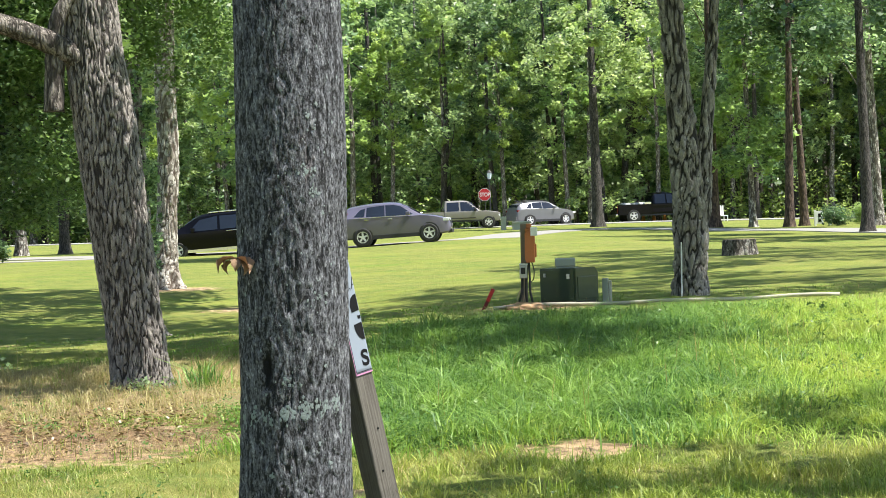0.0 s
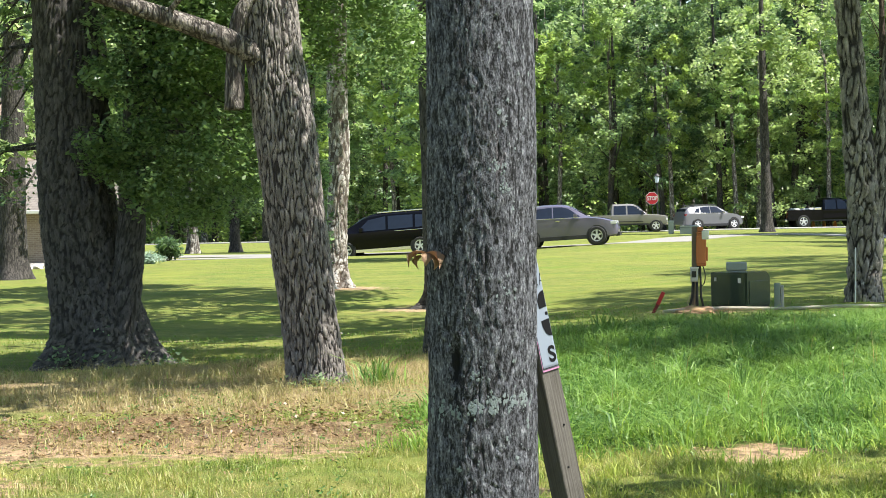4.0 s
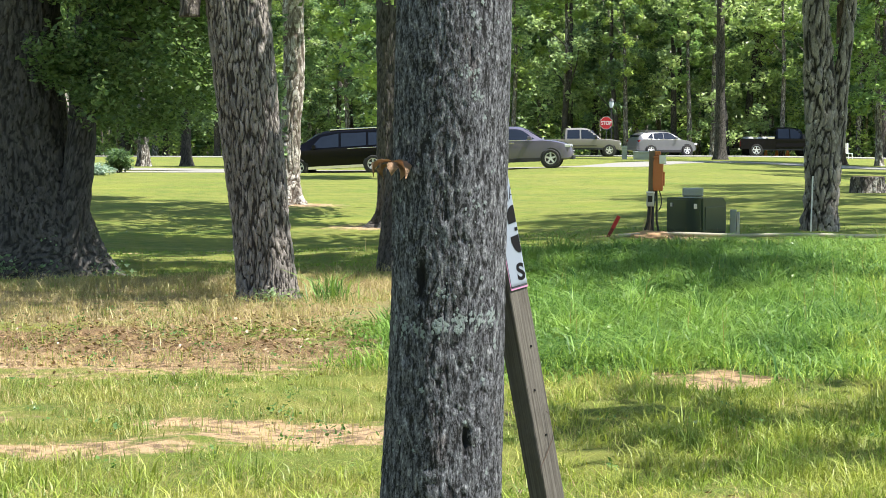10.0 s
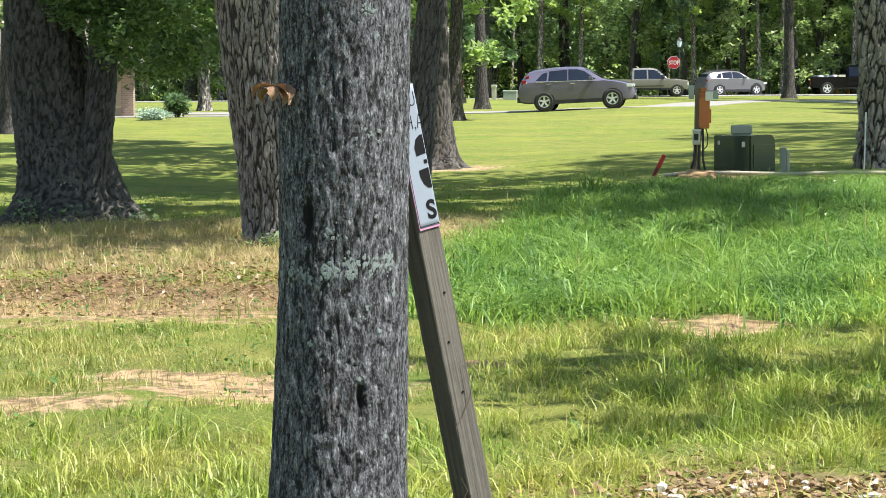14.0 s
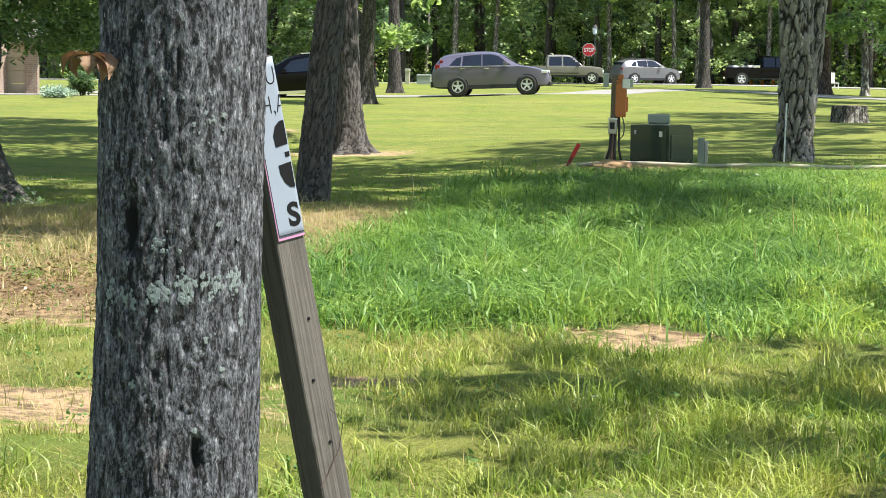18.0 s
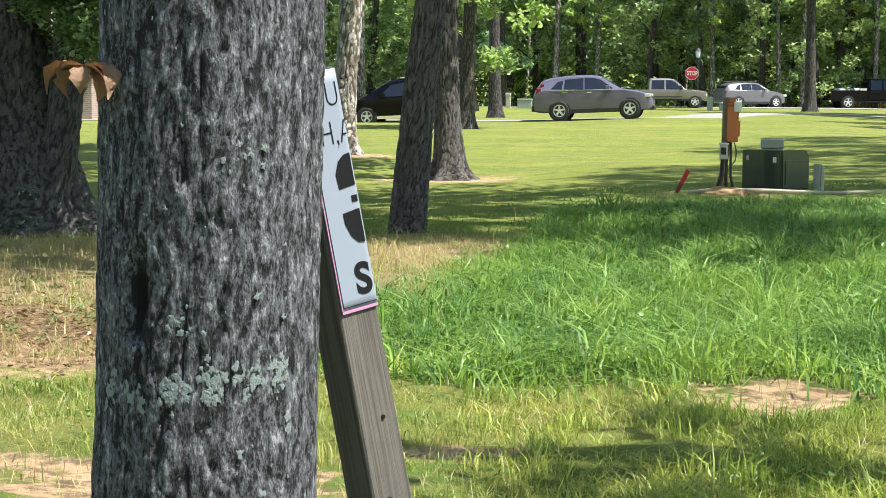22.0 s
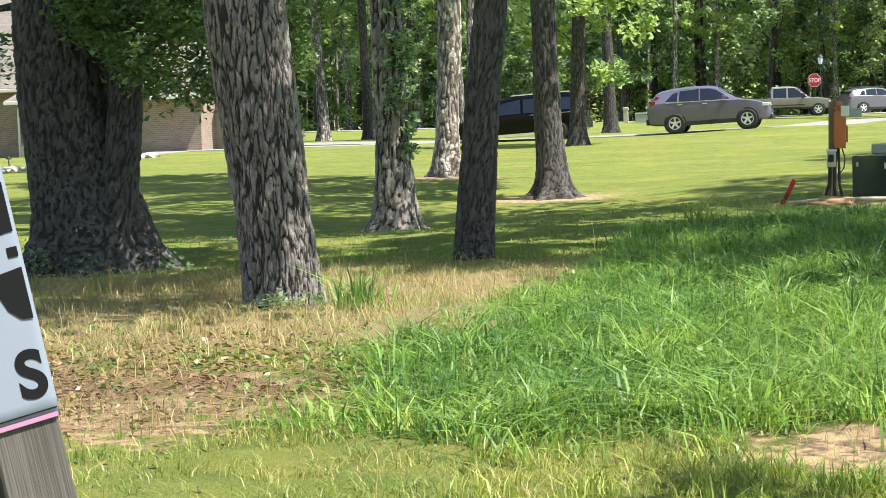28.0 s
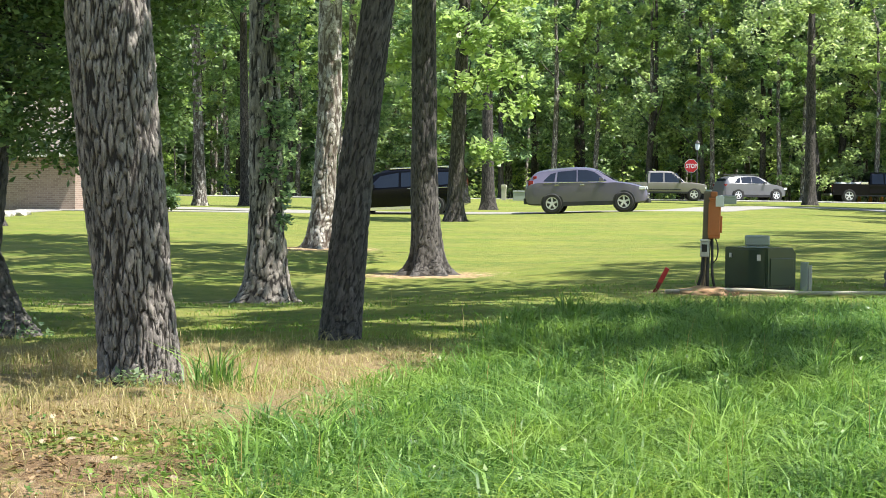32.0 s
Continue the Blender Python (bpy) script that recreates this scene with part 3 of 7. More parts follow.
# ---- trees ----
def trunk_mesh(line, seg=40, rows=60, flare=0.25, flare_h=0.5, lumps=0.06, roots=5, seed=0, ridges=0.0, ridge_scale=14.0, plates=None, gashes=(), origin=(0, 0, 0)):
    """A trunk along points (x, y, z, radius), with root flare, lumps and bark ridges, relative to origin."""
    ln = smooth_line(line, rows)
    z0 = ln[0][2]
    verts, relief = [], []
    off = seed * 13.7
    for x, y, z, r in ln:
        up = z - z0
        fl = flare * math.exp(-up / flare_h)
        for k in range(seg):
            a = 2 * math.pi * k / seg
            ca, sa = math.cos(a), math.sin(a)
            rr = r * (1 + fl * (1 + 0.75 * math.cos(roots * a + seed * 2.1 + 0.6 * math.sin(2 * a + seed))))
            rr *= 1 + lumps * noise.noise((ca * 1.6 + off, sa * 1.6, z * 1.4))
            if ridges:
                n1 = noise.noise((ca * r * ridge_scale * 4 + off, sa * r * ridge_scale * 4, z * ridge_scale))
                rr += ridges * (0.5 - abs(n1) * 2)
            if plates:
                ps, pd, pz, style = plates
                q = Vector((x + ca * rr, y + sa * rr, z * pz)) * ps
                q += noise.noise_vector(q * 0.5) * 0.5 + noise.noise_vector(q * 1.6) * 0.16
                if style == "braid":
                    rel = min(1.0, abs(noise.noise(q)) / 0.36)
                    rel = min(rel, 0.2 + abs(noise.noise((q.x * 0.9 + 5, q.y * 0.9, q.z * 2.4))) / 0.2)
                    rr += pd * (rel - 0.6) + pd * 0.4 * noise.noise(q * 1.9)
                else:
                    rel = min(1.0, abs(noise.noise(q)) / 0.13 + 0.35 * max(0.0, noise.noise(q * 0.45)))
                    rr += pd * (rel - 0.6) + pd * 0.8 * noise.noise(Vector((q.x, q.y, q.z * 2.5)) * 1.7)
            for ga, gz, gw, gh, gd in gashes:
                da = ((math.degrees(a) - ga + 180) % 360 - 180) * r * 0.01745
                e2 = (da / gw) ** 2 + ((z - gz) / gh) ** 2
                e2 *= 1 + 0.9 * noise.noise((da * 60, z * 45, 3.3))
                # zero relief in a gash colours its hollow as dark shade
                if e2 < 1 and gw > 0.01:
                    rel = min(rel, max(0.0, (e2 - 0.6) * 2))
                if e2 < 6:
                    rr += gd * (0.1 * math.exp(-((math.sqrt(e2) - 1.25) / 0.35) ** 2) - math.exp(-e2 * 1.6))
            relief.append(rel if plates else 1.0)
            verts.append((x + ca * rr - origin[0], y + sa * rr - origin[1], z - origin[2]))
    faces = []
    for i in range(rows - 1):
        for k in range(seg):
            k2 = (k + 1) % seg
            faces.append((i * seg + k, i * seg + k2, (i + 1) * seg + k2, (i + 1) * seg + k))
    faces.append(tuple(range((rows - 1) * seg, rows * seg)))
    me = mesh_of(verts, faces)
    if plates:
        me.attributes.new("relief", "FLOAT", "POINT").data.foreach_set("value", np.array(relief, np.float32))
    me.shade_smooth()
    return me


def leaf_cloud(centres, radii, per, size, seed, flat=0.75, droop=0.0):
    """Many small leaves scattered round clump centres, as one mesh."""
    rng = np.random.RandomState(seed)
    centres, radii = np.repeat(np.array(centres), per, 0), np.repeat(np.array(radii), per)
    n = len(centres)
    d = rng.normal(size=(n, 3))
    d /= np.linalg.norm(d, axis=1)[:, None]
    p = centres + d * (radii * rng.rand(n) ** 0.45)[:, None] * np.array([1, 1, flat])
    p[:, 2] -= droop * rng.rand(n)
    u = rng.normal(size=(n, 3))
    u[:, 2] *= 0.55
    u /= np.linalg.norm(u, axis=1)[:, None]
    w = np.cross(u, rng.normal(size=(n, 3)) * 0.5 + np.array([0, 0, 1.0]))
    w /= np.linalg.norm(w, axis=1)[:, None] + 1e-9
    s = (size * (0.55 + 0.9 * rng.rand(n)))[:, None]
    tip = p + u * s
    mid = p + u * s * 0.5 - np.array([0, 0, 0.12]) * s
    return np.stack([p, mid + w * s * 0.3, tip, mid - w * s * 0.3], 1)


def crown_mesh(seed, base, top, spread, clumps, per, size, shape="round", tight=0.26):
    rng = np.random.RandomState(seed)
    cs, rs = [], []
    for k in range(clumps):
        t = rng.rand() ** (0.9 if shape == "round" else 1.3)
        z = base + (top - base) * t
        if shape == "round":
            w = spread * (0.35 + 0.75 * math.sin(math.pi * min(0.97, 0.12 + 0.8 * t)))
        else:
            w = spread * (1.05 - 0.85 * t)
        a, r = rng.rand() * 6.283, w * math.sqrt(rng.rand() * 0.85 + 0.15)
        cs.append((r * math.cos(a), r * math.sin(a), z))
        rs.append((0.5 + 0.7 * rng.rand()) * spread * tight)
    return cs, rs, leaf_cloud(cs, rs, per, size, seed + 1)


def limbs_mesh(trunk_top, crown_centres, r, count, seed, start):
    """Limbs from the stem out to some of the crown's clumps."""
    out = []
    rng = random.Random(seed)
    for c in rng.sample(list(crown_centres), min(count, len(crown_centres))):
        c = Vector(c)
        z = max(start, c.z - rng.uniform(0.5, 2.0) - 0.35 * math.hypot(c.x, c.y))
        a = Vector((trunk_top[0], trunk_top[1], min(z, trunk_top[2])))
        mid = a.lerp(c, 0.5) + Vector((rng.uniform(-0.3, 0.3), rng.uniform(-0.3, 0.3), rng.uniform(0.0, 0.5)))
        bm = bmesh.new()
        tube(bm, [a, mid, c], [r, r * 0.6, r * 0.15], 6)
        me = bpy.data.meshes.new("limb")
        bm.to_mesh(me)
        bm.free()
        out.append(me)
    return out


def tree(name, line, mat, label, leaf=None, crown=None, limbs=8, group="", seed=0, crown_at=None, **kw):
    """A tree: Empty at the base, trunk, limbs and a crown of leaves. crown: (base, top, spread, clumps, per, size) above the base."""
    x0, y0, z0 = line[0][:3]
    z0 = line[0][2]
    e = thing(name, pose(x0, y0, z0), label, "tree", group)
    part("trunk", trunk_mesh(line, seed=seed, origin=(x0, y0, z0), **kw), mat, e)
    if crown:
        base, top, spread, clumps, per, size = crown
        tx, ty, tz, tr = line[-1]
        cs, rs, q = crown_mesh(seed + 40, base, top, spread, clumps, per, size)
        ox, oy = tx - x0, ty - y0
        if crown_at:
            ox, oy = crown_at
        q = q + np.array([ox, oy, 0])
        part("crown", quads_mesh(q), leaf or M_LEAF, e)
        cs = [(c[0] + ox, c[1] + oy, c[2]) for c in cs]
        for me in limbs_mesh((tx - x0, ty - y0, tz - z0), cs, tr * 0.32, limbs, seed, base * 0.8):
            part("limb", me, mat, e, smooth=True)
    return e


# the near tree, close to the camera; its foot is below the view
NEAR = [(-0.288, 6.24, -0.05, 0.235), (-0.283, 6.23, 0.25, 0.197), (-0.273, 6.23, 0.6, 0.19), (-0.263, 6.23, 0.94, 0.184), (-0.253, 6.23, 1.42, 0.184), (-0.243, 6.23, 1.9, 0.184), (-0.234, 6.23, 2.4, 0.179), (-0.225, 6.23, 2.9, 0.173), (-0.2, 6.32, 4.5, 0.165), (-0.15, 6.4, 7.0, 0.15), (-0.1, 6.4, 10.5, 0.1)]
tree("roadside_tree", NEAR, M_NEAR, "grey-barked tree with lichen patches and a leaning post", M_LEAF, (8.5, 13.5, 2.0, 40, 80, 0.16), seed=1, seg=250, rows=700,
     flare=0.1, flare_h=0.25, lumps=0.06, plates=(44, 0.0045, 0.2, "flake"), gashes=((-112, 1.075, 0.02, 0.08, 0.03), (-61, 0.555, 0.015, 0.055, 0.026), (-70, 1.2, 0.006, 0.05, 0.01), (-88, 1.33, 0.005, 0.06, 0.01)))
# the oak that leans, with a cut stub and a limb
OAK = [(-3.11, 17.2, 0.05, 0.27), (-3.13, 17.2, 0.4, 0.255), (-3.22, 17.2, 1.3, 0.265), (-3.34, 17.2, 2.4, 0.275), (-3.43, 17.2, 3.3, 0.255), (-3.47, 17.2, 4.2, 0.23), (-3.4, 17.2, 6, 0.2), (-3.3, 17.2, 9, 0.15)]
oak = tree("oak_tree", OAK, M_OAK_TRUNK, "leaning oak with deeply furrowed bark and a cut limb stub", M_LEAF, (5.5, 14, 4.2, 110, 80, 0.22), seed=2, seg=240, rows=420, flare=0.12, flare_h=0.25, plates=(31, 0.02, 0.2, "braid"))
# the big double oak
BIG = [(-7.2, 23.7, -0.15, 0.62), (-7.22, 23.7, 0.4, 0.56), (-7.4, 23.7, 1.2, 0.5), (-7.5, 23.7, 2.2, 0.48), (-7.52, 23.7, 3.3, 0.46), (-7.55, 23.7, 5.5, 0.42), (-7.5, 23.7, 9, 0.3)]
big = tree("big_oak_tree", BIG, M_BIG, "massive dark oak with two stems and flared roots", M_LEAF_DARK, (5.5, 17, 5.4, 150, 80, 0.24), seed=3, seg=130, rows=260, flare=0.42, flare_h=0.4, roots=5, plates=(20, 0.03, 0.24, "braid"))
part("second_stem", trunk_mesh([(-6.95, 23.5, -0.15, 0.34), (-6.88, 23.5, 0.5, 0.22), (-6.75, 23.5, 1.4, 0.18), (-6.66, 23.5, 2.6, 0.16), (-6.5, 23.4, 4.2, 0.14), (-6.2, 23.2, 7, 0.1)], 56, 90, 0.3, 0.3, seed=8, plates=(28, 0.022, 0.2, "braid"), origin=(-7.2, 23.7, -0.15)), M_BIG, big)
tree("slim_tree", [(-2.37, 20.0, 0.18, 0.17), (-2.35, 20, 0.5, 0.158), (-2.25, 20, 1.6, 0.14), (-2.08, 20, 2.95, 0.13), (-1.9, 20, 4.6, 0.12), (-1.8, 20, 8, 0.09)], M_BIG,
     "slim dark tree leaning slightly at the lawn's edge", M_LEAF, (6.0, 12, 3.0, 60, 80, 0.22), seed=4, seg=72, rows=180, flare=0.08, flare_h=0.2, plates=(34, 0.012, 0.32, "braid"))
ivy = tree("ivy_tree", [(-7.0, 35.7, -0.5, 0.42), (-6.98, 35.7, 0.1, 0.34), (-7.0, 35.7, 1.2, 0.27), (-7.03, 35.7, 2.6, 0.25), (-7.05, 35.7, 4.5, 0.23), (-7, 35.7, 7, 0.2), (-6.9, 35.7, 11, 0.12)], M_SPLIT,
     "rough grey trunk wrapped in green ivy", M_LEAF, (8.5, 18, 3.4, 90, 80, 0.28), seed=5, seg=80, rows=170, flare=0.45, flare_h=0.22, roots=5, plates=(14, 0.035, 0.22, "braid"))
tree("dark_lawn_tree", [(-5.6, 43.1, -0.32, 0.36), (-5.62, 43.1, 0.4, 0.31), (-5.68, 43.1, 1.5, 0.265), (-5.7, 43.1, 3.2, 0.245), (-5.72, 43.1, 5.2, 0.23), (-5.7, 43.1, 9, 0.18)], M_BIG,
     "dark straight tree with spreading surface roots", M_LEAF, (7.6, 19, 5.0, 110, 80, 0.28), seed=6, seg=80, rows=170, flare=0.9, flare_h=0.2, roots=7, plates=(18, 0.02, 0.2, "braid"))
tree("pale_tree", [(-9.2, 49.6, 0.02, 0.36), (-9.2, 49.6, 0.6, 0.3), (-9.15, 49.6, 1.8, 0.26), (-9.05, 49.6, 3.4, 0.27), (-9.05, 49.6, 5.8, 0.26), (-8.9, 49.6, 9, 0.2)], M_PALE_TRUNK,
     "pale mottled trunk with peeling bark", M_LEAF, (8.5, 18, 3.4, 90, 80, 0.3), seed=7, seg=80, rows=170, flare=0.45, flare_h=0.3, roots=5, plates=(9, 0.03, 0.35, "braid"))
rt = tree("split_tree", [(2.98, 33, 0.05, 0.3), (2.97, 33, 0.5, 0.27), (2.98, 33, 1.4, 0.27), (2.96, 33, 2.4, 0.26), (2.88, 33, 3.4, 0.22), (2.8, 33, 5.2, 0.19), (2.7, 33, 8, 0.14)], M_SPLIT,
     "half-dead tree with flaking bark and a split stem", M_LEAF, (7.0, 20, 6.0, 150, 80, 0.3), seed=8, seg=80, rows=170, flare=0.1, flare_h=0.3, lumps=0.16, plates=(11, 0.05, 0.3, "braid"))
part("second_stem", trunk_mesh([(3.12, 33.05, 0.9, 0.17), (3.2, 33.05, 1.8, 0.17), (3.28, 33.05, 2.6, 0.13), (3.42, 33.1, 3.8, 0.1), (3.55, 33.1, 5.2, 0.085), (3.7, 33.1, 8, 0.06)], 40, 90, 0, 0.3, 0.12, seed=9, plates=(14, 0.03, 0.2, "braid"), origin=(2.98, 33, 0.05)), M_SPLIT, rt)
LAWN = ((-9.05, 68.5, 0.3, "M_DARK"), (-10.3, 85.5, 0.3, "M_DARK"), (-23.6, 89, 0.3, "M_PALE"), (-22.1, 91, 0.26, "M_DARK"), (-21.2, 58.5, 0.52, "M_DARK"),
        (3.4, 113, 0.36, "M_DARK"), (13.3, 79, 0.26, "M_DARK"), (15.2, 71.5, 0.33, "M_PINE"), (12.6, 99, 0.26, "M_PINE"), (14.0, 104, 0.25, "M_PINE"), (11.0, 101, 0.2, "M_PALE"),
        (9.2, 103, 0.33, "M_PINE"), (16.2, 94, 0.3, "M_PALE"), (-16.6, 88, 0.26, "M_PALE"))
MATS = {"M_DARK": M_DARK, "M_PALE": M_PALE, "M_PINE": M_PINE, "M_ROUGH": M_ROUGH}
for k, (x, y, r, mt) in enumerate(LAWN):
    z = ground_at(x, y) - 0.06
    rng = random.Random(70 + k)
    lean = rng.uniform(-0.35, 0.35)
    tree("lawn_tree", [(x, y, z, r), (x + lean * 0.1, y, z + 1, r * 0.86), (x + lean * 0.5, y, z + 4, r * 0.74), (x + lean, y, z + 8, r * 0.6), (x + lean * 1.5, y, z + 14, r * 0.3)], MATS[mt],
         "tall %s tree trunk standing on the mown lawn" % {"M_DARK": "dark", "M_PALE": "pale", "M_PINE": "reddish pine"}[mt], M_LEAF_LIGHT if k in (0, 10) else M_LEAF_DARK if 6 <= k <= 9 else M_LEAF, {0: (2.2, 10, 2.3, 60, 90, 0.24), 10: (2.8, 9, 2.2, 55, 90, 0.26), 4: (3.4, 12, 2.6, 60, 90, 0.22)}.get(k, (7.5, 18, 3.2, 60, 90, 0.3)), group="lawn trees", seed=20 + k, seg=24, rows=40, flare=0.35, flare_h=0.4)

# unseen trees added beside the walk, so that their crowns shade the verge and the lawn
for k, (x, y, b0, t0, sp) in enumerate(((5.1, 9.2, 4.6, 8.4, 1.75), (6.9, 12.3, 5.0, 8.0, 1.4), (5.7, 18.3, 7.5, 12, 1.9), (6.7, 24, 11, 20, 2.2), (6.2, 19.8, 11, 18, 2.0), (13, 32.5, 14, 25, 4.0), (14.5, 40, 16, 27, 4.2), (16.5, 49, 17, 28, 4.4), (18.5, 58, 17, 28, 4.6), (-13.5, 21, 5, 13, 4))):
    z = ground_at(x, y) - 0.06
    tree("unseen_shade_tree", [(x, y, z, 0.3), (x, y, z + 1, 0.26), (x + 0.2, y, z + 5, 0.23), (x + 0.1, y, z + 11, 0.14)], M_OAK, "unseen leafy tree added to shade the grass", M_LEAF, (b0, t0, sp, 34 if k < 3 else 80, 34 if k < 2 else 60 if k < 3 else 45, 0.17 if k < 3 else 0.34), group="shade trees", seed=120 + k, seg=20, rows=24, flare=0.35, flare_h=0.4)


# ---- the woods ----
def wood_variants(leaf_mat, count, seed, base, top, spread, clumps, per, size, shape="round", bark_mat=None):
    out = []
    for k in range(count):
        cs, rs, q = crown_mesh(seed + k * 3, base, top, spread, clumps, per, size, shape, 0.2)
        mid = (q[:, 1] + q[:, 3]) / 2
        me = quads_mesh(np.stack([mid + (q[:, 1] - mid) * 1.5, q[:, 2], mid + (q[:, 3] - mid) * 1.5], 1), "crown", 3)
        me.materials.append(leaf_mat)
        rng = random.Random(seed + k)
        bend = rng.uniform(-0.6, 0.6)
        tm = trunk_mesh([(0, 0, 0, 0.24), (bend * 0.2, 0, 3, 0.2), (bend, 0, 8, 0.16), (bend * 0.7, 0.2, top * 0.85, 0.07)], 12, 14, 0.3, 0.4, 0.08, 5, k)
        tm.materials.append(bark_mat or M_DARK)
        lm = limbs_mesh((bend * 0.8, 0, top * 0.8), cs, 0.07, 5, seed + k, base * 0.7)
        for me_ in lm:
            me_.materials.append(bark_mat or M_DARK)
        out.append((tm, lm, me))
    return out


W_TALL = wood_variants(M_LEAF, 4, 300, 3.2, 19, 3.4, 95, 92, 0.34)
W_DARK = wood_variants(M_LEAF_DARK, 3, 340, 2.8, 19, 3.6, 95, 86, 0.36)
W_LIGHT = wood_variants(M_LEAF_LIGHT, 3, 380, 2.0, 12, 2.6, 80, 86, 0.3, bark_mat=M_PALE)
W_CONE = wood_variants(M_LEAF, 2, 420, 1.4, 16, 2.9, 85, 86, 0.32, "cone")


def wood_tree(kind, x, y, scale, turn, label):
    tm, lm, cm = kind
    e = thing("wood_tree", pose(x, y, ground_at(x, y) - 0.1, 0, 0, turn) @ Matrix.Diagonal((scale, scale, scale, 1)), label, "tree", "edge of the woods")
    for n, me in (("trunk", tm), *[("limb", l_) for l_ in lm], ("crown", cm)):
        part(n, me, None, e)
    return e


rng = random.Random(11)
for row, (y0, n, x0, x1) in enumerate(((141, 24, -48, 44), (148, 26, -52, 48), (157, 14, -56, 52))):
    for k in range(n):
        x = x0 + (x1 - x0) * (k + rng.uniform(0.1, 0.9)) / n
        y = y0 + rng.uniform(-3, 3)
        kind, lab = rng.choice(((W_TALL, "tall leafy tree at the edge of the woods"), (W_DARK, "deep green tree within the woods"), (W_LIGHT, "young light green tree at the woods' edge"), (W_CONE, "narrow green tree at the woods' edge"), (W_TALL, "tall leafy tree at the edge of the woods")))
        if x > 12 and rng.random() < 0.4:
            kind, lab = W_DARK, "deep green tree within the woods"
        wood_tree(rng.choice(kind), x, y, rng.uniform(0.8, 1.25), rng.uniform(0, 360), lab)


def far_woods():
    """The depth of the woods behind the front rows: stems, crowns and undergrowth as one mass."""
    rng = np.random.RandomState(5)
    cs, rs = [], []
    for k in range(1100):
        x, y = rng.uniform(-110, 110), rng.uniform(162, 186)
        cs.append((x, y, 0.8 + 24 * rng.rand() ** 1.3))
        rs.append(1.6 + 1.6 * rng.rand())
    return leaf_cloud(cs, rs, 60, 0.95, 6)


# The deep leaf colour of these back masses also carries the woods' inner shade.
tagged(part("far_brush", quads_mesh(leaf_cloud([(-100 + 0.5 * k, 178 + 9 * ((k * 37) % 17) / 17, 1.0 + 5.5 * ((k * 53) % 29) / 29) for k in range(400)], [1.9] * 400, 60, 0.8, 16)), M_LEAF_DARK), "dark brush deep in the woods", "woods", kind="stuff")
def back_woods():
    """The last rows of crowns, that close the woods."""
    rng = np.random.RandomState(15)
    n = 960
    k = np.arange(n)
    cs = np.stack([-122 + 4.1 * (k % 60) + rng.uniform(-1.5, 1.5, n), rng.uniform(188, 197, n), 0.8 + 2.1 * (k // 60) + rng.uniform(-0.8, 0.8, n)], 1)
    return leaf_cloud(cs, 2.2 + 1.2 * rng.rand(n), 54, 2.3, 26)


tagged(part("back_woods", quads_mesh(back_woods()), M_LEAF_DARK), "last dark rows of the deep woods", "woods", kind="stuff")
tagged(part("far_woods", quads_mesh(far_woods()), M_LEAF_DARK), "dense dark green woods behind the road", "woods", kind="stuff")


def undergrowth():
    rng = np.random.RandomState(8)
    cs, rs = [], []
    for k in range(420):
        x = rng.uniform(-60, 50)
        y = 138.5 + rng.rand() ** 2 * 22
        h = 0.3 + 4.8 * rng.rand() ** 2.4
        cs.append((x, y, ground_at(x, y) + h))
        rs.append(0.6 + 0.8 * rng.rand())
    return leaf_cloud(cs, rs, 60, 0.28, 9)


tagged(part("undergrowth", quads_mesh(undergrowth()), M_LEAF_LIGHT), "brush and saplings along the woods' edge", "undergrowth", kind="stuff")
bm = bmesh.new()
rng = random.Random(21)
for k in range(150):
    x, y = rng.uniform(-70, 65), rng.uniform(143, 182)
    z, r = ground_at(x, y) - 0.1, rng.uniform(0.07, 0.2)
    tube(bm, [(x, y, z), (x + rng.uniform(-0.3, 0.3), y, z + 7), (x + rng.uniform(-0.8, 0.8), y, z + 20)], [r, r * 0.8, r * 0.35], 7, False)
tagged(part("far_stems", bm, M_PALE, smooth=True), "pale and dark stems deep in the woods", "woods", kind="stuff")

rng = random.Random(23)
slim = wood_variants(M_LEAF_LIGHT, 2, 460, 6.0, 17, 2.2, 50, 90, 0.32, bark_mat=M_PALE)
for k in range(20):
    x = -38 + 3.9 * k + rng.uniform(-1.5, 1.5)
    wood_tree(slim[k % 2], x, 138.5 + rng.uniform(-1.5, 2.5), rng.uniform(0.75, 1.05), rng.uniform(0, 360), "slim pale-stemmed tree at the woods' edge")


# ---- foreground: post, sign, dry leaves, lichen ----
M_POST = plain("weathered_wood", (0.12, 0.108, 0.09), 0.85, 0, 30, 0.4, 0.3)
nt = M_POST.node_tree
wv = node(nt, "ShaderNodeTexNoise", Scale=110.0, Detail=5.0, Roughness=0.65)
nt.links.new(coords(nt, (1.0, 1.0, 0.02), False), wv.inputs["Vector"])
base = nt.nodes["Principled BSDF"].inputs["Base Color"]
old = base.links[0].from_socket
nt.links.new(mix(nt, ramp(nt, wv.outputs["Fac"], [(0.38, (0.2,) * 3), (0.58, (1, 1, 1))]), mix(nt, 1.0, old, (0.45, 0.42, 0.4), "MULTIPLY"), old), base)
bump(nt, nt.nodes["Principled BSDF"], wv.outputs["Fac"], 0.5, 0.01)
M_WHITE = plain("white_card", (0.225, 0.26, 0.31), 0.55, 0, 12, 0.06, 0.05)
M_INK = plain("black_ink", (0.012, 0.012, 0.013), 0.95, 0, 30, 0.2, 0)
M_INK.node_tree.nodes["Principled BSDF"].inputs["Specular IOR Level"].default_value = 0.1
M_PINK = plain("pink_edge", (0.45, 0.2, 0.33), 0.6, 0, 30, 0.2, 0)

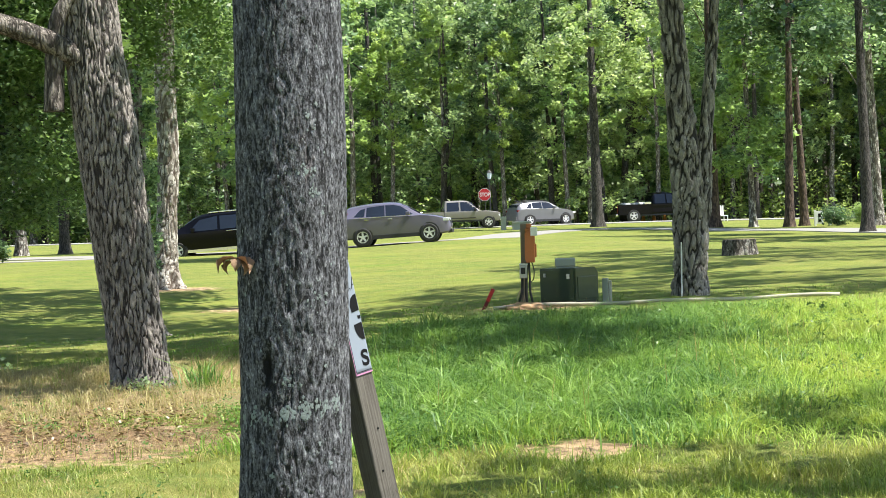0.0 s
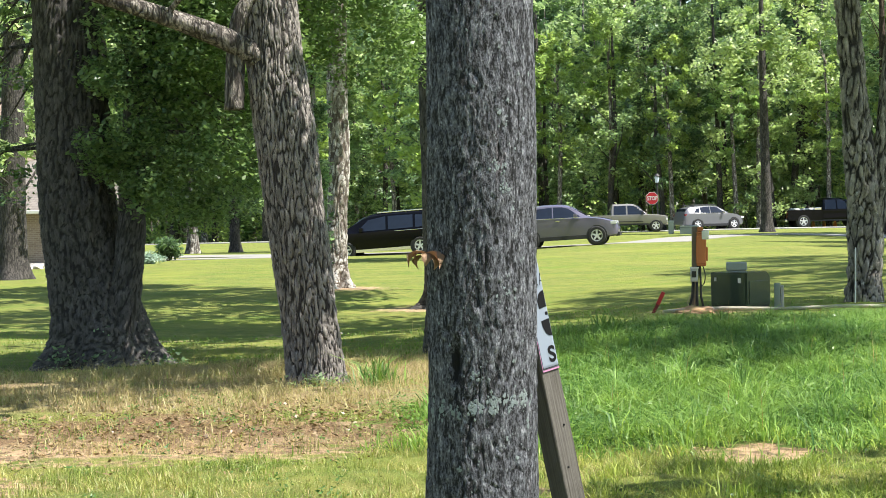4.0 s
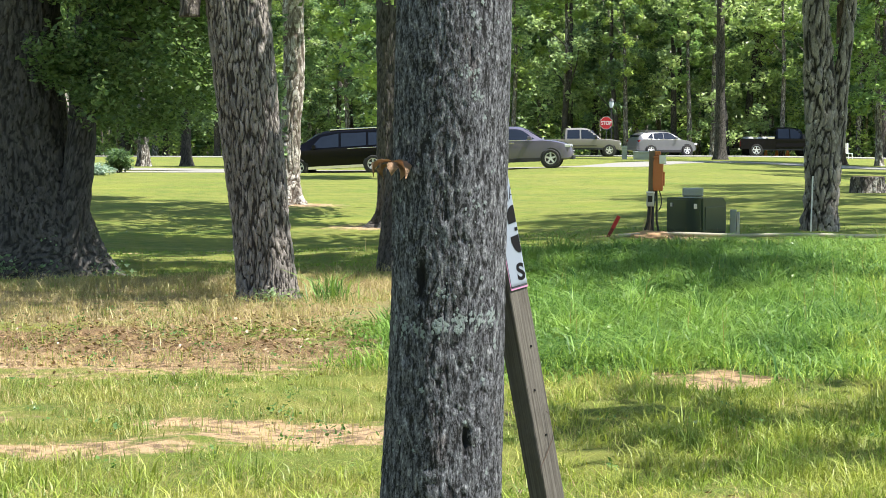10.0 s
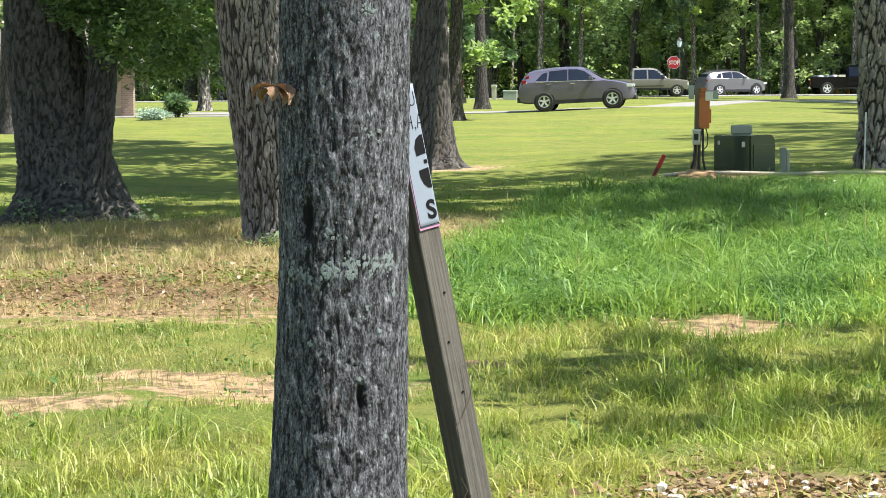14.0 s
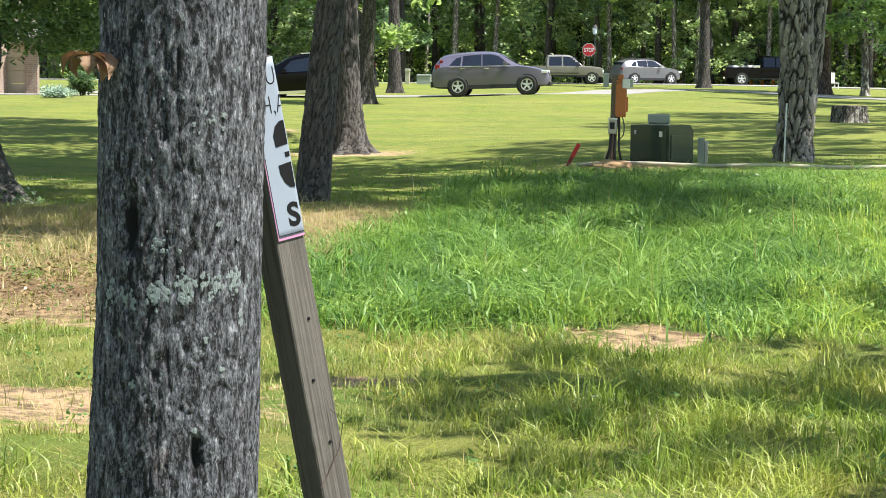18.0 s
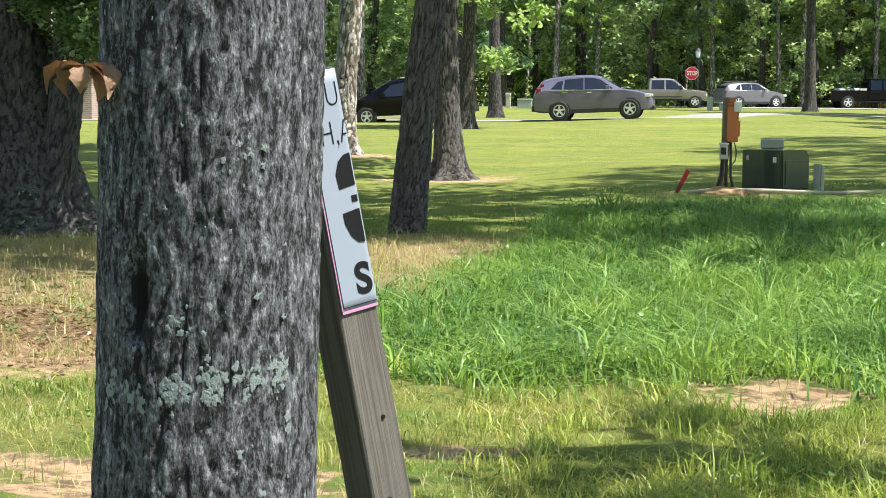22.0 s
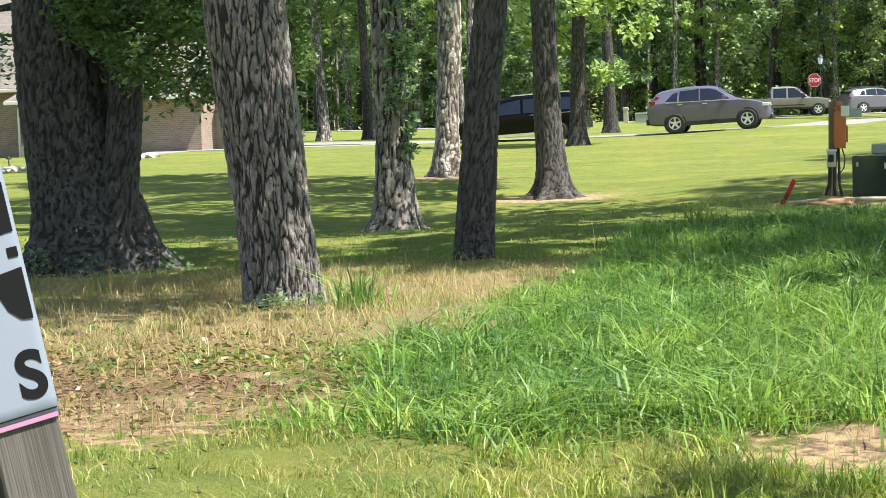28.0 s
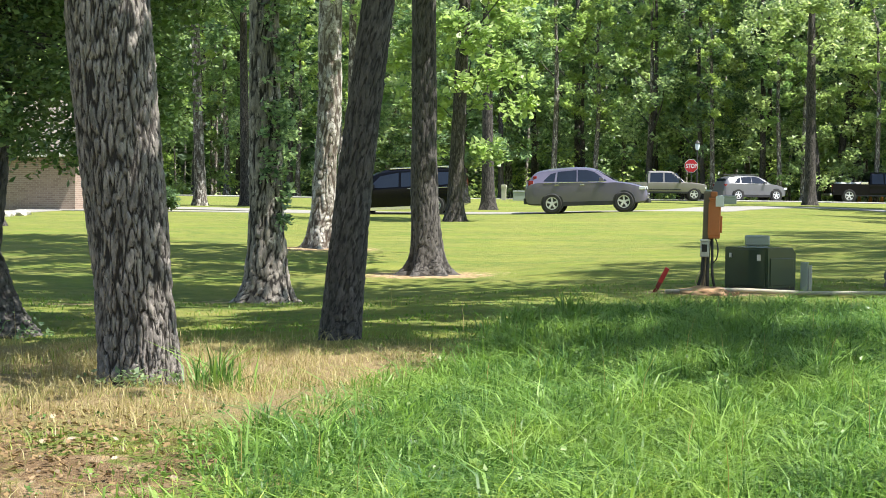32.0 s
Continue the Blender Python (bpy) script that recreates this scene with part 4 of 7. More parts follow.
POST = Matrix.Translation((0.116, 6.575, -0.1)) @ Matrix.Rotation(radians(-9.9), 4, "Y") @ Matrix.Rotation(radians(4.0), 4, "X") @ Matrix.Rotation(radians(48), 4, "Z")
W = 0.043
bm = bmesh.new()
rows = []
rng = random.Random(2)
for k in range(60):
    z = 1.573 * k / 59
    rows.append([bm.verts.new((sx_ * (W + rng.uniform(-0.0006, 0.0006)), sy_ * W, z)) for sx_, sy_ in ((-0.93, -1), (0.93, -1), (1, -0.93), (1, 0.93), (0.93, 1), (-0.93, 1), (-1, 0.93), (-1, -0.93))])
for a, c in zip(rows, rows[1:]):
    for i in range(8):
        bm.faces.new((a[i], a[(i + 1) % 8], c[(i + 1) % 8], c[i]))
bm.faces.new(rows[-1])
bm.faces.new(rows[0][::-1])
post = part("fence_post", bm, M_POST)
post.matrix_world = POST
tagged(post, "weathered grey square wooden post leaning behind the tree", "post")
wire = bmesh.new()
tube(wire, [(-0.049, -0.02, 0.5), (-0.052, -0.05, 0.52), (-0.02, -0.052, 0.55), (0.02, -0.056, 0.6), (0.035, -0.07, 0.66), (0.02, -0.05, 0.7)], 0.0012, 5)
part("wire", wire, plain("rusty_wire", (0.12, 0.08, 0.06), 0.7, 0.6), post, "thin rusty wire")
wire = bmesh.new()
tube(wire, [(-0.052, -0.03, 0.36), (-0.07, -0.07, 0.33), (-0.1, -0.06, 0.29), (-0.09, -0.1, 0.25)], 0.0012, 5)
part("wire", wire, plain("old_wire", (0.12, 0.08, 0.06), 0.7, 0.6), post, "thin rusty wire")
for x, z in ((-0.01, 0.78), (0.006, 0.62), (0.01, 0.93)):
    bm = bmesh.new()
    tube(bm, [(x, -W - 0.003, z), (x, -W + 0.01, z)], 0.004, 8)
    part("nail", bm, M_INK, post)


def sheet(x0, x1, z0, z1, lift, wrap=0.0, cols=14, rws=10):
    """A thin card on the post's face, wrapped round its edge."""
    bm = bmesh.new()
    grid = []
    for j in range(rws + 1):
        row = []
        for i in range(cols + 1):
            u = x0 + (x1 - x0 + wrap) * i / cols
            z = z0 + (z1 - z0) * j / rws
            over = max(0.0, u - 0.036)
            a = min(over / 0.014, math.pi / 2)
            x = min(u, 0.036) + 0.014 * math.sin(a)
            y = -W - lift + 0.014 * (1 - math.cos(a)) + max(0.0, over - 0.022)
            y -= 0.0003 * math.sin(j * 0.9) * (0.5 + 0.5 * math.sin(i * 0.6))
            row.append(bm.verts.new((x, y, z)))
        grid.append(row)
    for j in range(rws):
        for i in range(cols):
            bm.faces.new((grid[j][i], grid[j][i + 1], grid[j + 1][i + 1], grid[j + 1][i]))
    bm.normal_update()
    bmesh.ops.solidify(bm, geom=bm.faces[:], thickness=0.0012)
    return bm


ZS = 1.131
card = part("card_sign", sheet(-0.039, 0.036, ZS, ZS + 0.438, 0.003, 0.05, 24, 18), M_WHITE, smooth=True)
card.matrix_world = POST
tagged(card, "white printed card sign wrapped round the leaning post", "sign")


def flat_poly(name, pts, mat, parent, y, label=""):
    bm = bmesh.new()
    vs = [bm.verts.new((x, y, z)) for x, z in pts]
    bm.faces.new(vs)
    r = bmesh.ops.extrude_face_region(bm, geom=bm.faces[:])
    for g in r["geom"]:
        if isinstance(g, bmesh.types.BMVert):
            g.co.y -= 0.0006
    bmesh.ops.recalc_face_normals(bm, faces=bm.faces[:])
    return part(name, bm, mat, parent, label)


def lettering(name, text, size, x, z, parent, y, mat, cut=None, bold=0.0, turn=0.0, font_scale=1.0):
    cu = bpy.data.curves.new(name, "FONT")
    cu.body, cu.size, cu.extrude, cu.offset = text, size, 0.0003, bold
    tmp = bpy.data.objects.new(name, cu)
    me = bpy.data.meshes.new_from_object(tmp)
    bpy.data.objects.remove(tmp)
    bm = bmesh.new()
    bm.from_mesh(me)
    bmesh.ops.transform(bm, verts=bm.verts[:], matrix=Matrix.Translation((x, y, z)) @ Matrix.Rotation(radians(turn), 4, "Y") @ Matrix.Rotation(radians(90), 4, "X") @ Matrix.Diagonal((font_scale, 1, 1, 1)))
    if cut is not None:
        bmesh.ops.bisect_plane(bm, geom=bm.verts[:] + bm.edges[:] + bm.faces[:], plane_co=(cut, 0, 0), plane_no=(1, 0, 0), clear_outer=True)
    return part(name, bm, mat, parent)


YF = -W - 0.0037
lettering("lettering", "SU", 0.064, -0.013, ZS + 0.372, card, YF, M_INK, 0.042, -0.0014, 0, 0.72)
lettering("lettering", "H,A", 0.064, -0.018, ZS + 0.303, card, YF, M_INK, 0.042, -0.0014, 0, 0.72)
flat_poly("printed_shape", [(0.04, ZS + 0.225), (0.004, ZS + 0.222), (0.002, ZS + 0.25), (0.012, ZS + 0.272), (0.026, ZS + 0.282), (0.04, ZS + 0.284)], M_INK, card, YF, "black printed shape")
flat_poly("printed_shape", [(0.04, ZS + 0.195), (0.027, ZS + 0.195), (0.027, ZS + 0.207), (0.04, ZS + 0.207)], M_INK, card, YF)
flat_poly("printed_shape", [(0.04, ZS + 0.12), (0.026, ZS + 0.122), (0.012, ZS + 0.135), (0.003, ZS + 0.158), (0.002, ZS + 0.178), (0.04, ZS + 0.182)], M_INK, card, YF, "black printed shape")
lettering("lettering", "S", 0.078, 0.003, ZS + 0.03, card, YF, M_INK, 0.043, 0.0025)
flat_poly("border_line", [(-0.0335, ZS + 0.012), (-0.0335, ZS + 0.24), (-0.035, ZS + 0.24), (-0.035, ZS + 0.0105), (0.042, ZS + 0.0105), (0.042, ZS + 0.012)], M_INK, card, YF)
flat_poly("border_band", [(-0.0365, ZS + 0.001), (-0.0365, ZS + 0.22), (-0.0385, ZS + 0.22), (-0.0385, ZS + 0.001)], M_PINK, card, YF)
flat_poly("border_band", [(-0.0385, ZS + 0.0005), (0.042, ZS + 0.0005), (0.042, ZS + 0.006), (-0.0385, ZS + 0.006)], M_PINK, card, YF)


def near_radius(z):
    return np.interp(z, [p[2] for p in NEAR], [p[3] for p in NEAR]), np.interp(z, [p[2] for p in NEAR], [p[0] for p in NEAR]), np.interp(z, [p[2] for p in NEAR], [p[1] for p in NEAR])


def lichen_patch(bm, ang, z, size, rng):
    r, cx, cy = near_radius(z)
    a = radians(ang)
    r *= 1 + 0.06 * noise.noise((math.cos(a) * 1.6 + 13.7, math.sin(a) * 1.6, z * 1.4))
    n = Vector((math.cos(a), math.sin(a), 0))
    u = Vector((-math.sin(a), math.cos(a), 0))
    c = Vector((cx, cy, z)) + n * (r + 0.006)
    k = rng.randint(11, 15)
    ring = []
    for i in range(k):
        t = 2 * math.pi * i / k
        s = size * rng.uniform(0.35, 1.15)
        du, dz = math.cos(t) * s * 0.8, math.sin(t) * s
        sag = du * du / (2 * r)
        ring.append(bm.verts.new(c + u * du + Vector((0, 0, dz)) - n * (sag + 0.003)))
    mid = bm.verts.new(c - n * 0.0022)
    for i in range(k):
        bm.faces.new((mid, ring[i], ring[(i + 1) % k]))


near_tree = bpy.data.objects["roadside_tree"]
M_LICHEN = plain("lichen", (0.225, 0.265, 0.255), 0.95, 0, 160, 0.45, 0.6)
bm = bmesh.new()
rng = random.Random(31)
for k in range(300):
    ang = rng.uniform(-100, -18) if rng.random() < 0.8 else rng.uniform(-150, -100)
    z = 0.935 + 0.0004 * (ang + 60) + rng.gauss(0, 0.016)
    if math.sin(ang * 0.33) + rng.gauss(0, 0.45) > -0.45:
        lichen_patch(bm, ang, z, rng.uniform(0.004, 0.011), rng)
for k in range(240):
    lichen_patch(bm, rng.uniform(-175, -5), rng.uniform(0.15, 2.3), rng.choice((0.003, 0.004, 0.005, 0.007, 0.011)) * rng.uniform(0.6, 1.1), rng)
for cz, ca, n in ((1.73, -64, 22), (1.66, -60, 18), (1.03, -92, 14), (1.3, -62, 12)):
    for k in range(n):
        lichen_patch(bm, ca + rng.gauss(0, 4), cz + rng.gauss(0, 0.014), rng.uniform(0.003, 0.008), rng)
bmesh.ops.transform(bm, verts=bm.verts[:], matrix=Matrix.Translation((0.288, -6.24, 0.05)))
lich = part("lichen", bm, M_LICHEN, near_tree, "pale grey-green crusty lichen patches")
tagged(lich, kind="stuff")

M_DRYLEAF = plain("dry_leaf", (0.4, 0.26, 0.16), 0.8, 0, 60, 0.35, 0.2)
leafs = thing("dry_leaf_cluster", pose(-0.425, 6.075, 1.435), "cluster of curled tan dry leaves on the bark", "leaves")
rng = random.Random(9)
for k, (ln, yaw, pitch, dx, dz) in enumerate(((0.075, 195, -50, 0.0, 0.015), (0.06, 170, -72, 0.005, 0.01), (0.075, -20, -58, 0.0, 0.015), (0.06, -40, -78, 0.01, 0.01), (0.05, 215, -45, 0.005, 0.012), (0.05, -70, -80, -0.005, 0.015), (0.045, -10, -55, 0.0, 0.014))):
    bm = bmesh.new()
    prof = (0.05, 0.55, 0.9, 0.75, 0.95, 0.6, 0.3, 0.04)
    rws = []
    for i, w in enumerate(prof):
        t = i / (len(prof) - 1)
        curl = 0.025 * math.sin(t * 2.6)
        hw = w * ln * 0.4
        rws.append([bm.verts.new((t * ln, s * hw, curl + abs(s) * hw * 0.7 + rng.uniform(-0.001, 0.001))) for s in (-1, -0.5, 0, 0.5, 1)])
    for a, c in zip(rws, rws[1:]):
        for i in range(4):
            bm.faces.new((a[i], a[i + 1], c[i + 1], c[i]))
    bmesh.ops.solidify(bm, geom=bm.faces[:], thickness=0.0008)
    lf = part("leaf", bm, M_DRYLEAF, leafs, smooth=True)
    lf.matrix_basis = pose(dx, 0, dz, 0, -pitch, yaw)


# ---- utility things on the lawn ----
M_TF = paint("green_enamel", (0.022, 0.045, 0.028), 0.4)
M_TF_PALE = paint("pale_green_enamel", (0.34, 0.38, 0.34), 0.5)
M_DARKBASE = plain("dark_base", (0.03, 0.03, 0.028), 0.9)
M_STEEL = plain("galvanised_steel", (0.45, 0.45, 0.44), 0.45, 0.7, 40, 0.2, 0.05)
M_RUST = plain("orange_rust_box", (0.5, 0.17, 0.06), 0.7, 0.1, 30, 0.3, 0.15)
M_GREYWOOD = plain("grey_wood_post", (0.22, 0.18, 0.14), 0.9, 0, 30, 0.4, 0.3)
M_RED = plain("red_stake_paint", (0.42, 0.02, 0.02), 0.5, 0, 30, 0.3, 0.05)
M_LABEL = plain("white_label", (0.75, 0.75, 0.72), 0.5, 0, 20, 0.08, 0)
M_WIRE = plain("black_cable", (0.02, 0.02, 0.02), 0.6, 0, 30, 0.3, 0)
M_TANWIRE = plain("tan_cable", (0.4, 0.3, 0.19), 0.8, 0, 30, 0.3, 0)

TFM = pose(1.0, 31.0, 0.08, 0, 0, -38)
tf = thing("transformer_cabinet", TFM, "dark green metal utility transformer cabinet on the lawn", "utility box")
bm = bmesh.new()
prof = [(0, 0.1), (0.62, 0.1), (0.62, 0.56), (0.55, 0.64), (0, 0.64)]
a = [bm.verts.new((-0.72, y, z)) for y, z in prof]
c = [bm.verts.new((0.0, y, z)) for y, z in prof]
bm.faces.new(a[::-1])
bm.faces.new(c)
for i in range(5):
    bm.faces.new((a[i], a[(i + 1) % 5], c[(i + 1) % 5], c[i]))
bmesh.ops.recalc_face_normals(bm, faces=bm.faces[:])
bmesh.ops.bevel(bm, geom=bm.edges[:], offset=0.012, segments=2, affect="EDGES")
part("cabinet", bm, M_TF, tf)
part("base_skirt", boxes((-0.71, 0.01, 0, -0.01, 0.61, 0.11)), M_DARKBASE, tf)
door = part("door", boxes((-0.7, -0.014, 0.13, -0.03, 0.0, 0.615), bevel=0.006), M_TF, tf)
part("decal", boxes((-0.16, -0.018, 0.47, -0.1, -0.0142, 0.55)), M_LABEL, door, "small white warning decal")
part("lock_plate", boxes((-0.62, -0.03, 0.5, -0.58, -0.0142, 0.56), bevel=0.004), M_STEEL, door)
part("side_panel", boxes((0.0, 0.06, 0.14, 0.012, 0.55, 0.5), bevel=0.005), M_TF, tf)
ped2 = thing("junction_pedestal", pose(0.86, 32.3, 0.1), "small pale green pedestal behind the transformer", "utility box")
part("body", boxes((-0.15, -0.12, 0, 0.15, 0.12, 0.62), bevel=0.015), M_TF_PALE, ped2)
part("cap", boxes((-0.17, -0.14, 0.62, 0.17, 0.14, 0.76), bevel=0.02), M_TF_PALE, ped2)
ped3 = thing("grey_riser_box", pose(1.5, 31.75, 0.08, 0, 0, -10), "weathered pale riser box beside the transformer", "utility box")
part("body", boxes((-0.05, -0.05, 0, 0.05, 0.05, 0.44), bevel=0.01), M_TF_PALE, ped3)
part("side_box", boxes((0.055, -0.03, 0.05, 0.1, 0.03, 0.4), bevel=0.01), M_STEEL, ped3)
pad = part("concrete_pad", boxes((-1.0, -0.25, -0.08, 0.35, 0.95, 0.05), bevel=0.015), M_DRIVE)
pad.matrix_world = pose(1.0, 31.0, 0.05, 0, 0, -38)
tagged(pad, "worn concrete pad under the transformer", "pad")

mp = thing("meter_post", pose(0.2, 31.0, 0.06, 0, 1.2, 0), "grey wooden service post with an orange-brown box", "utility post")
part("board", boxes((-0.07, -0.03, -0.1, 0.035, 0.03, 1.4), bevel=0.006), M_GREYWOOD, mp)
bx = part("breaker_box", boxes((0.01, -0.11, 0.78, 0.16, -0.032, 1.29), bevel=0.012), M_RUST, mp, "rusty orange metal breaker box")
part("lid", boxes((0.0, -0.122, 0.82, 0.15, -0.1102, 1.25), bevel=0.005), M_RUST, bx)
part("hood", boxes((0.0, -0.12, 1.29, 0.16, -0.02, 1.32), bevel=0.008), M_RUST, bx)
part("side_outlet", boxes((0.16, -0.1, 0.86, 0.185, -0.05, 1.08), bevel=0.006), M_RUST, bx)
part("weather_cover", boxes((0.09, -0.13, 1.2, 0.2, -0.08, 1.34), bevel=0.012), M_LABEL, mp, "white plastic weather cover")
part("top_fitting", boxes((0.02, -0.09, 1.32, 0.11, -0.03, 1.4), bevel=0.015), M_RUST, mp)
mc = part("meter_can", boxes((-0.09, -0.1, 0.53, 0.03, -0.031, 0.74), bevel=0.012), M_STEEL, mp, "grey metal meter can with a white rim")
part("rim", boxes((-0.1, -0.11, 0.74, 0.04, -0.03, 0.765), bevel=0.005), M_LABEL, mc)
part("dial_plate", boxes((-0.07, -0.106, 0.6, 0.0, -0.1005, 0.7), bevel=0.004), M_DARKBASE, mc)
rng = random.Random(4)
for x, m_, r in ((-0.05, M_DARKBASE, 0.02), (-0.01, M_TANWIRE, 0.008), (0.025, M_DARKBASE, 0.022), (0.06, M_DARKBASE, 0.018), (-0.07, M_TANWIRE, 0.007), (0.0, M_GREYWOOD, 0.012)):
    bm = bmesh.new()
    tube(bm, [(x, -0.06, 0.78 if x > 0 else 0.54), (x + rng.uniform(-0.02, 0.02), -0.07, 0.3), (x * 2.2 + rng.uniform(-0.06, 0.04), -0.1, -0.05)], r, 8)
    part("conduit", bm, m_, mp, smooth=True)
bm = bmesh.new()
tube(bm, smooth_line([(0.1, -0.07, 0.8), (0.14, -0.08, 0.66), (0.13, -0.08, 0.52), (0.07, -0.07, 0.45)], 14), 0.009, 7)
part("cable_loop", bm, M_WIRE, mp, smooth=True)
bm = bmesh.new()
tube(bm, [(-0.08, -0.08, 0.35), (-0.14, -0.1, 0.2), (-0.1, -0.1, 0.12), (-0.16, -0.12, 0.02)], 0.006, 6)
part("loose_cable", bm, M_TANWIRE, mp)
stake = thing("marker_stake", pose(-0.57, 31.0, -0.08, 0, 27, 0), "red-painted metal marker stake leaning in the grass", "stake")
part("shaft", boxes((-0.028, -0.012, 0, 0.028, 0.012, 0.5), bevel=0.005), plain("stake_brown", (0.16, 0.02, 0.018), 0.7), stake)
part("painted_tip", boxes((-0.031, -0.015, 0.36, 0.031, 0.015, 0.58), bevel=0.006), M_RED, stake, "bright red tip")
bm = bmesh.new()
bmesh.ops.create_icosphere(bm, subdivisions=4, radius=1.0)
for v_ in bm.verts:
    k = 1 + 0.22 * noise.noise(v_.co * 2.2) + 0.1 * noise.noise(v_.co * 7)
    v_.co = Vector((v_.co.x * 0.4 * k, v_.co.y * 0.3 * k, v_.co.z * 0.11 * k))
mound = part("earth_mound", bm, plain("orange_earth", (0.36, 0.22, 0.12), 0.95, 0, 22, 0.5, 0.8), smooth=True)
mound.location = (0.2, 30.55, ground_at(0.2, 30.55) - 0.01)
tagged(mound, "low mound of bare orange earth at the service post", "mound")
bm = bmesh.new()
pts = [(x, 30.45 + 0.12 * math.sin(x * 1.7), ground_at(x, 30.5) + 0.045 + 0.012 * math.sin(x * 3.1)) for x in np.arange(-0.3, 5.2, 0.2)]
tube(bm, pts, 0.028, 8)
tagged(part("ground_pipe", bm, plain("pale_pipe", (0.4, 0.36, 0.29), 0.8), smooth=True), "pale weathered pipe lying along the ground", "pipe")
# a thin white marker beside the split tree
mk = part("white_marker", boxes((-0.012, -0.012, 0, 0.012, 0.012, 1.0), bevel=0.003), M_LABEL)
mk.matrix_world = pose(2.78, 32.55, 0.05, 0, 1.5, 0)
tagged(mk, "thin white marker rod beside the trunk", "marker")

STUMP = (5.62, 52.0)
st = thing("tree_stump", pose(*STUMP, ground_at(*STUMP) - 0.05), "low sawn tree stump with rough bark", "stump")
sz = 0.46
part("bark", trunk_mesh([(0, 0, 0, 0.45), (0, 0, 0.25, 0.43), (0, 0, sz, 0.42)], 40, 14, 0.12, 0.2, 0.14, 6, 5, 0.02, 6), M_ROUGH, st)
bm = bmesh.new()
tube(bm, [(0, 0, sz - 0.03), (0, 0, sz + 0.012)], 0.385, 28)
part("sawn_top", bm, plain("sawn_wood", (0.38, 0.27, 0.17), 0.85, 0, 14, 0.3, 0.2), st, "pale sawn wood face")
# ivy on the trunk, the stub and limb of the oak, low leaves of the big oak
rng = np.random.RandomState(12)
cs = [(-6.98 + 0.3 * math.cos(a) - (-7.0), 0.3 * math.sin(a), z + 0.5) for a, z in zip(rng.uniform(-1.5, 0.7, 90), 0.9 + 4.6 * rng.rand(90))]
q = leaf_cloud(cs, [0.13] * 90, 16, 0.11, 13)
tagged(part("ivy", quads_mesh(q), M_LEAF, ivy, "green ivy climbing the trunk"), kind="stuff")
OO = Vector(OAK[0][:3])
part("stub", trunk_mesh([(-3.5, 17.05, 3.75, 0.1), (-3.66, 17.0, 3.55, 0.085), (-3.73, 17.0, 3.2, 0.085), (-3.76, 17.0, 2.66, 0.095)], 24, 30, 0, 0.2, 0.12, seed=4, ridges=0.008, ridge_scale=9, origin=OO), M_OAK, oak, "cut hanging limb stub")
bm = bmesh.new()
tube(bm, [Vector(p) - OO for p in smooth_line([(-3.45, 17.1, 3.1), (-3.85, 16.9, 3.32), (-4.3, 16.7, 3.5), (-5.0, 16.5, 3.75), (-6.0, 16.2, 4.2)], 18)], list(np.linspace(0.12, 0.05, 18)), 12)
part("low_limb", bm, M_OAK, oak, smooth=True)
bm = bmesh.new()
for pts in (((-4.3, 16.7, 3.5), (-4.0, 16.5, 3.75), (-3.9, 16.4, 4.0)), ((-4.9, 16.5, 3.7), (-4.8, 16.3, 4.1), (-4.5, 16.2, 4.4))):
    tube(bm, [Vector(p) - OO for p in pts], [0.03, 0.02, 0.01], 6)
part("twig", bm, M_OAK, oak)
BO = np.array(BIG[0][:3])
rng = np.random.RandomState(14)
cs, rs = [], []
for k in range(150):
    t = rng.rand()
    x = rng.uniform(-7.1, -5.5)
    low = np.interp(x, [-7.1, -6.3, -5.6, -4.9], [1.6, 1.5, 2.1, 2.8])
    cs.append((x, rng.uniform(24.0, 27.0), low + 0.25 + 3.6 * rng.rand() ** 1.2))
    rs.append(rng.uniform(0.25, 0.55))
for k in range(80):
    x = rng.uniform(-7.0, -5.3)
    low = np.interp(x, [-7.0, -6.3, -5.3], [1.85, 1.65, 2.2])
    cs.append((x, rng.uniform(22.5, 23.3), low + 0.2 + 2.6 * rng.rand()))
    rs.append(rng.uniform(0.25, 0.45))
for k in range(120):
    x = rng.uniform(-6.6, -3.0)
    cs.append((x, rng.uniform(23.2, 26.2), rng.uniform(3.5, 5.4) - 0.06 * (x + 3.0) * rng.rand()))
    rs.append(rng.uniform(0.25, 0.5))
q = leaf_cloud(np.array(cs) - BO, rs, 190, 0.075, 15, 0.7)
SPRIGS = np.stack([rng.uniform(-9.8, -8.2, 46), rng.uniform(23.2, 25.2, 46), np.concatenate([rng.uniform(3.0, 4.8, 34), rng.uniform(2.0, 2.9, 12)])], 1)
q = np.concatenate([q, leaf_cloud(SPRIGS - BO, rng.uniform(0.12, 0.3, 46), 40, 0.085, 19, 0.6)])
tagged(part("low_leaves", quads_mesh(q), M_LEAF_OAK_SHADE, big, "leaves hanging from low branches, coloured dark for shade"), kind="stuff")
bm = bmesh.new()
rr = random.Random(6)
for c in rr.sample(cs[:230], 50) + [tuple(c) for c in SPRIGS[::3]]:
    a = Vector((-6.65, 23.5, min(3.4, c[2] + 0.4))) if c[0] > -7.2 else Vector((-7.7, 23.6, c[2] + 0.5))
    c = Vector(c)
    tube(bm, [a - Vector(BO), a.lerp(c, 0.5) + Vector((0, 0, 0.2)) - Vector(BO), c - Vector(BO)], [0.03, 0.018, 0.005], 5)
part("low_branch", bm, M_DARK, big)


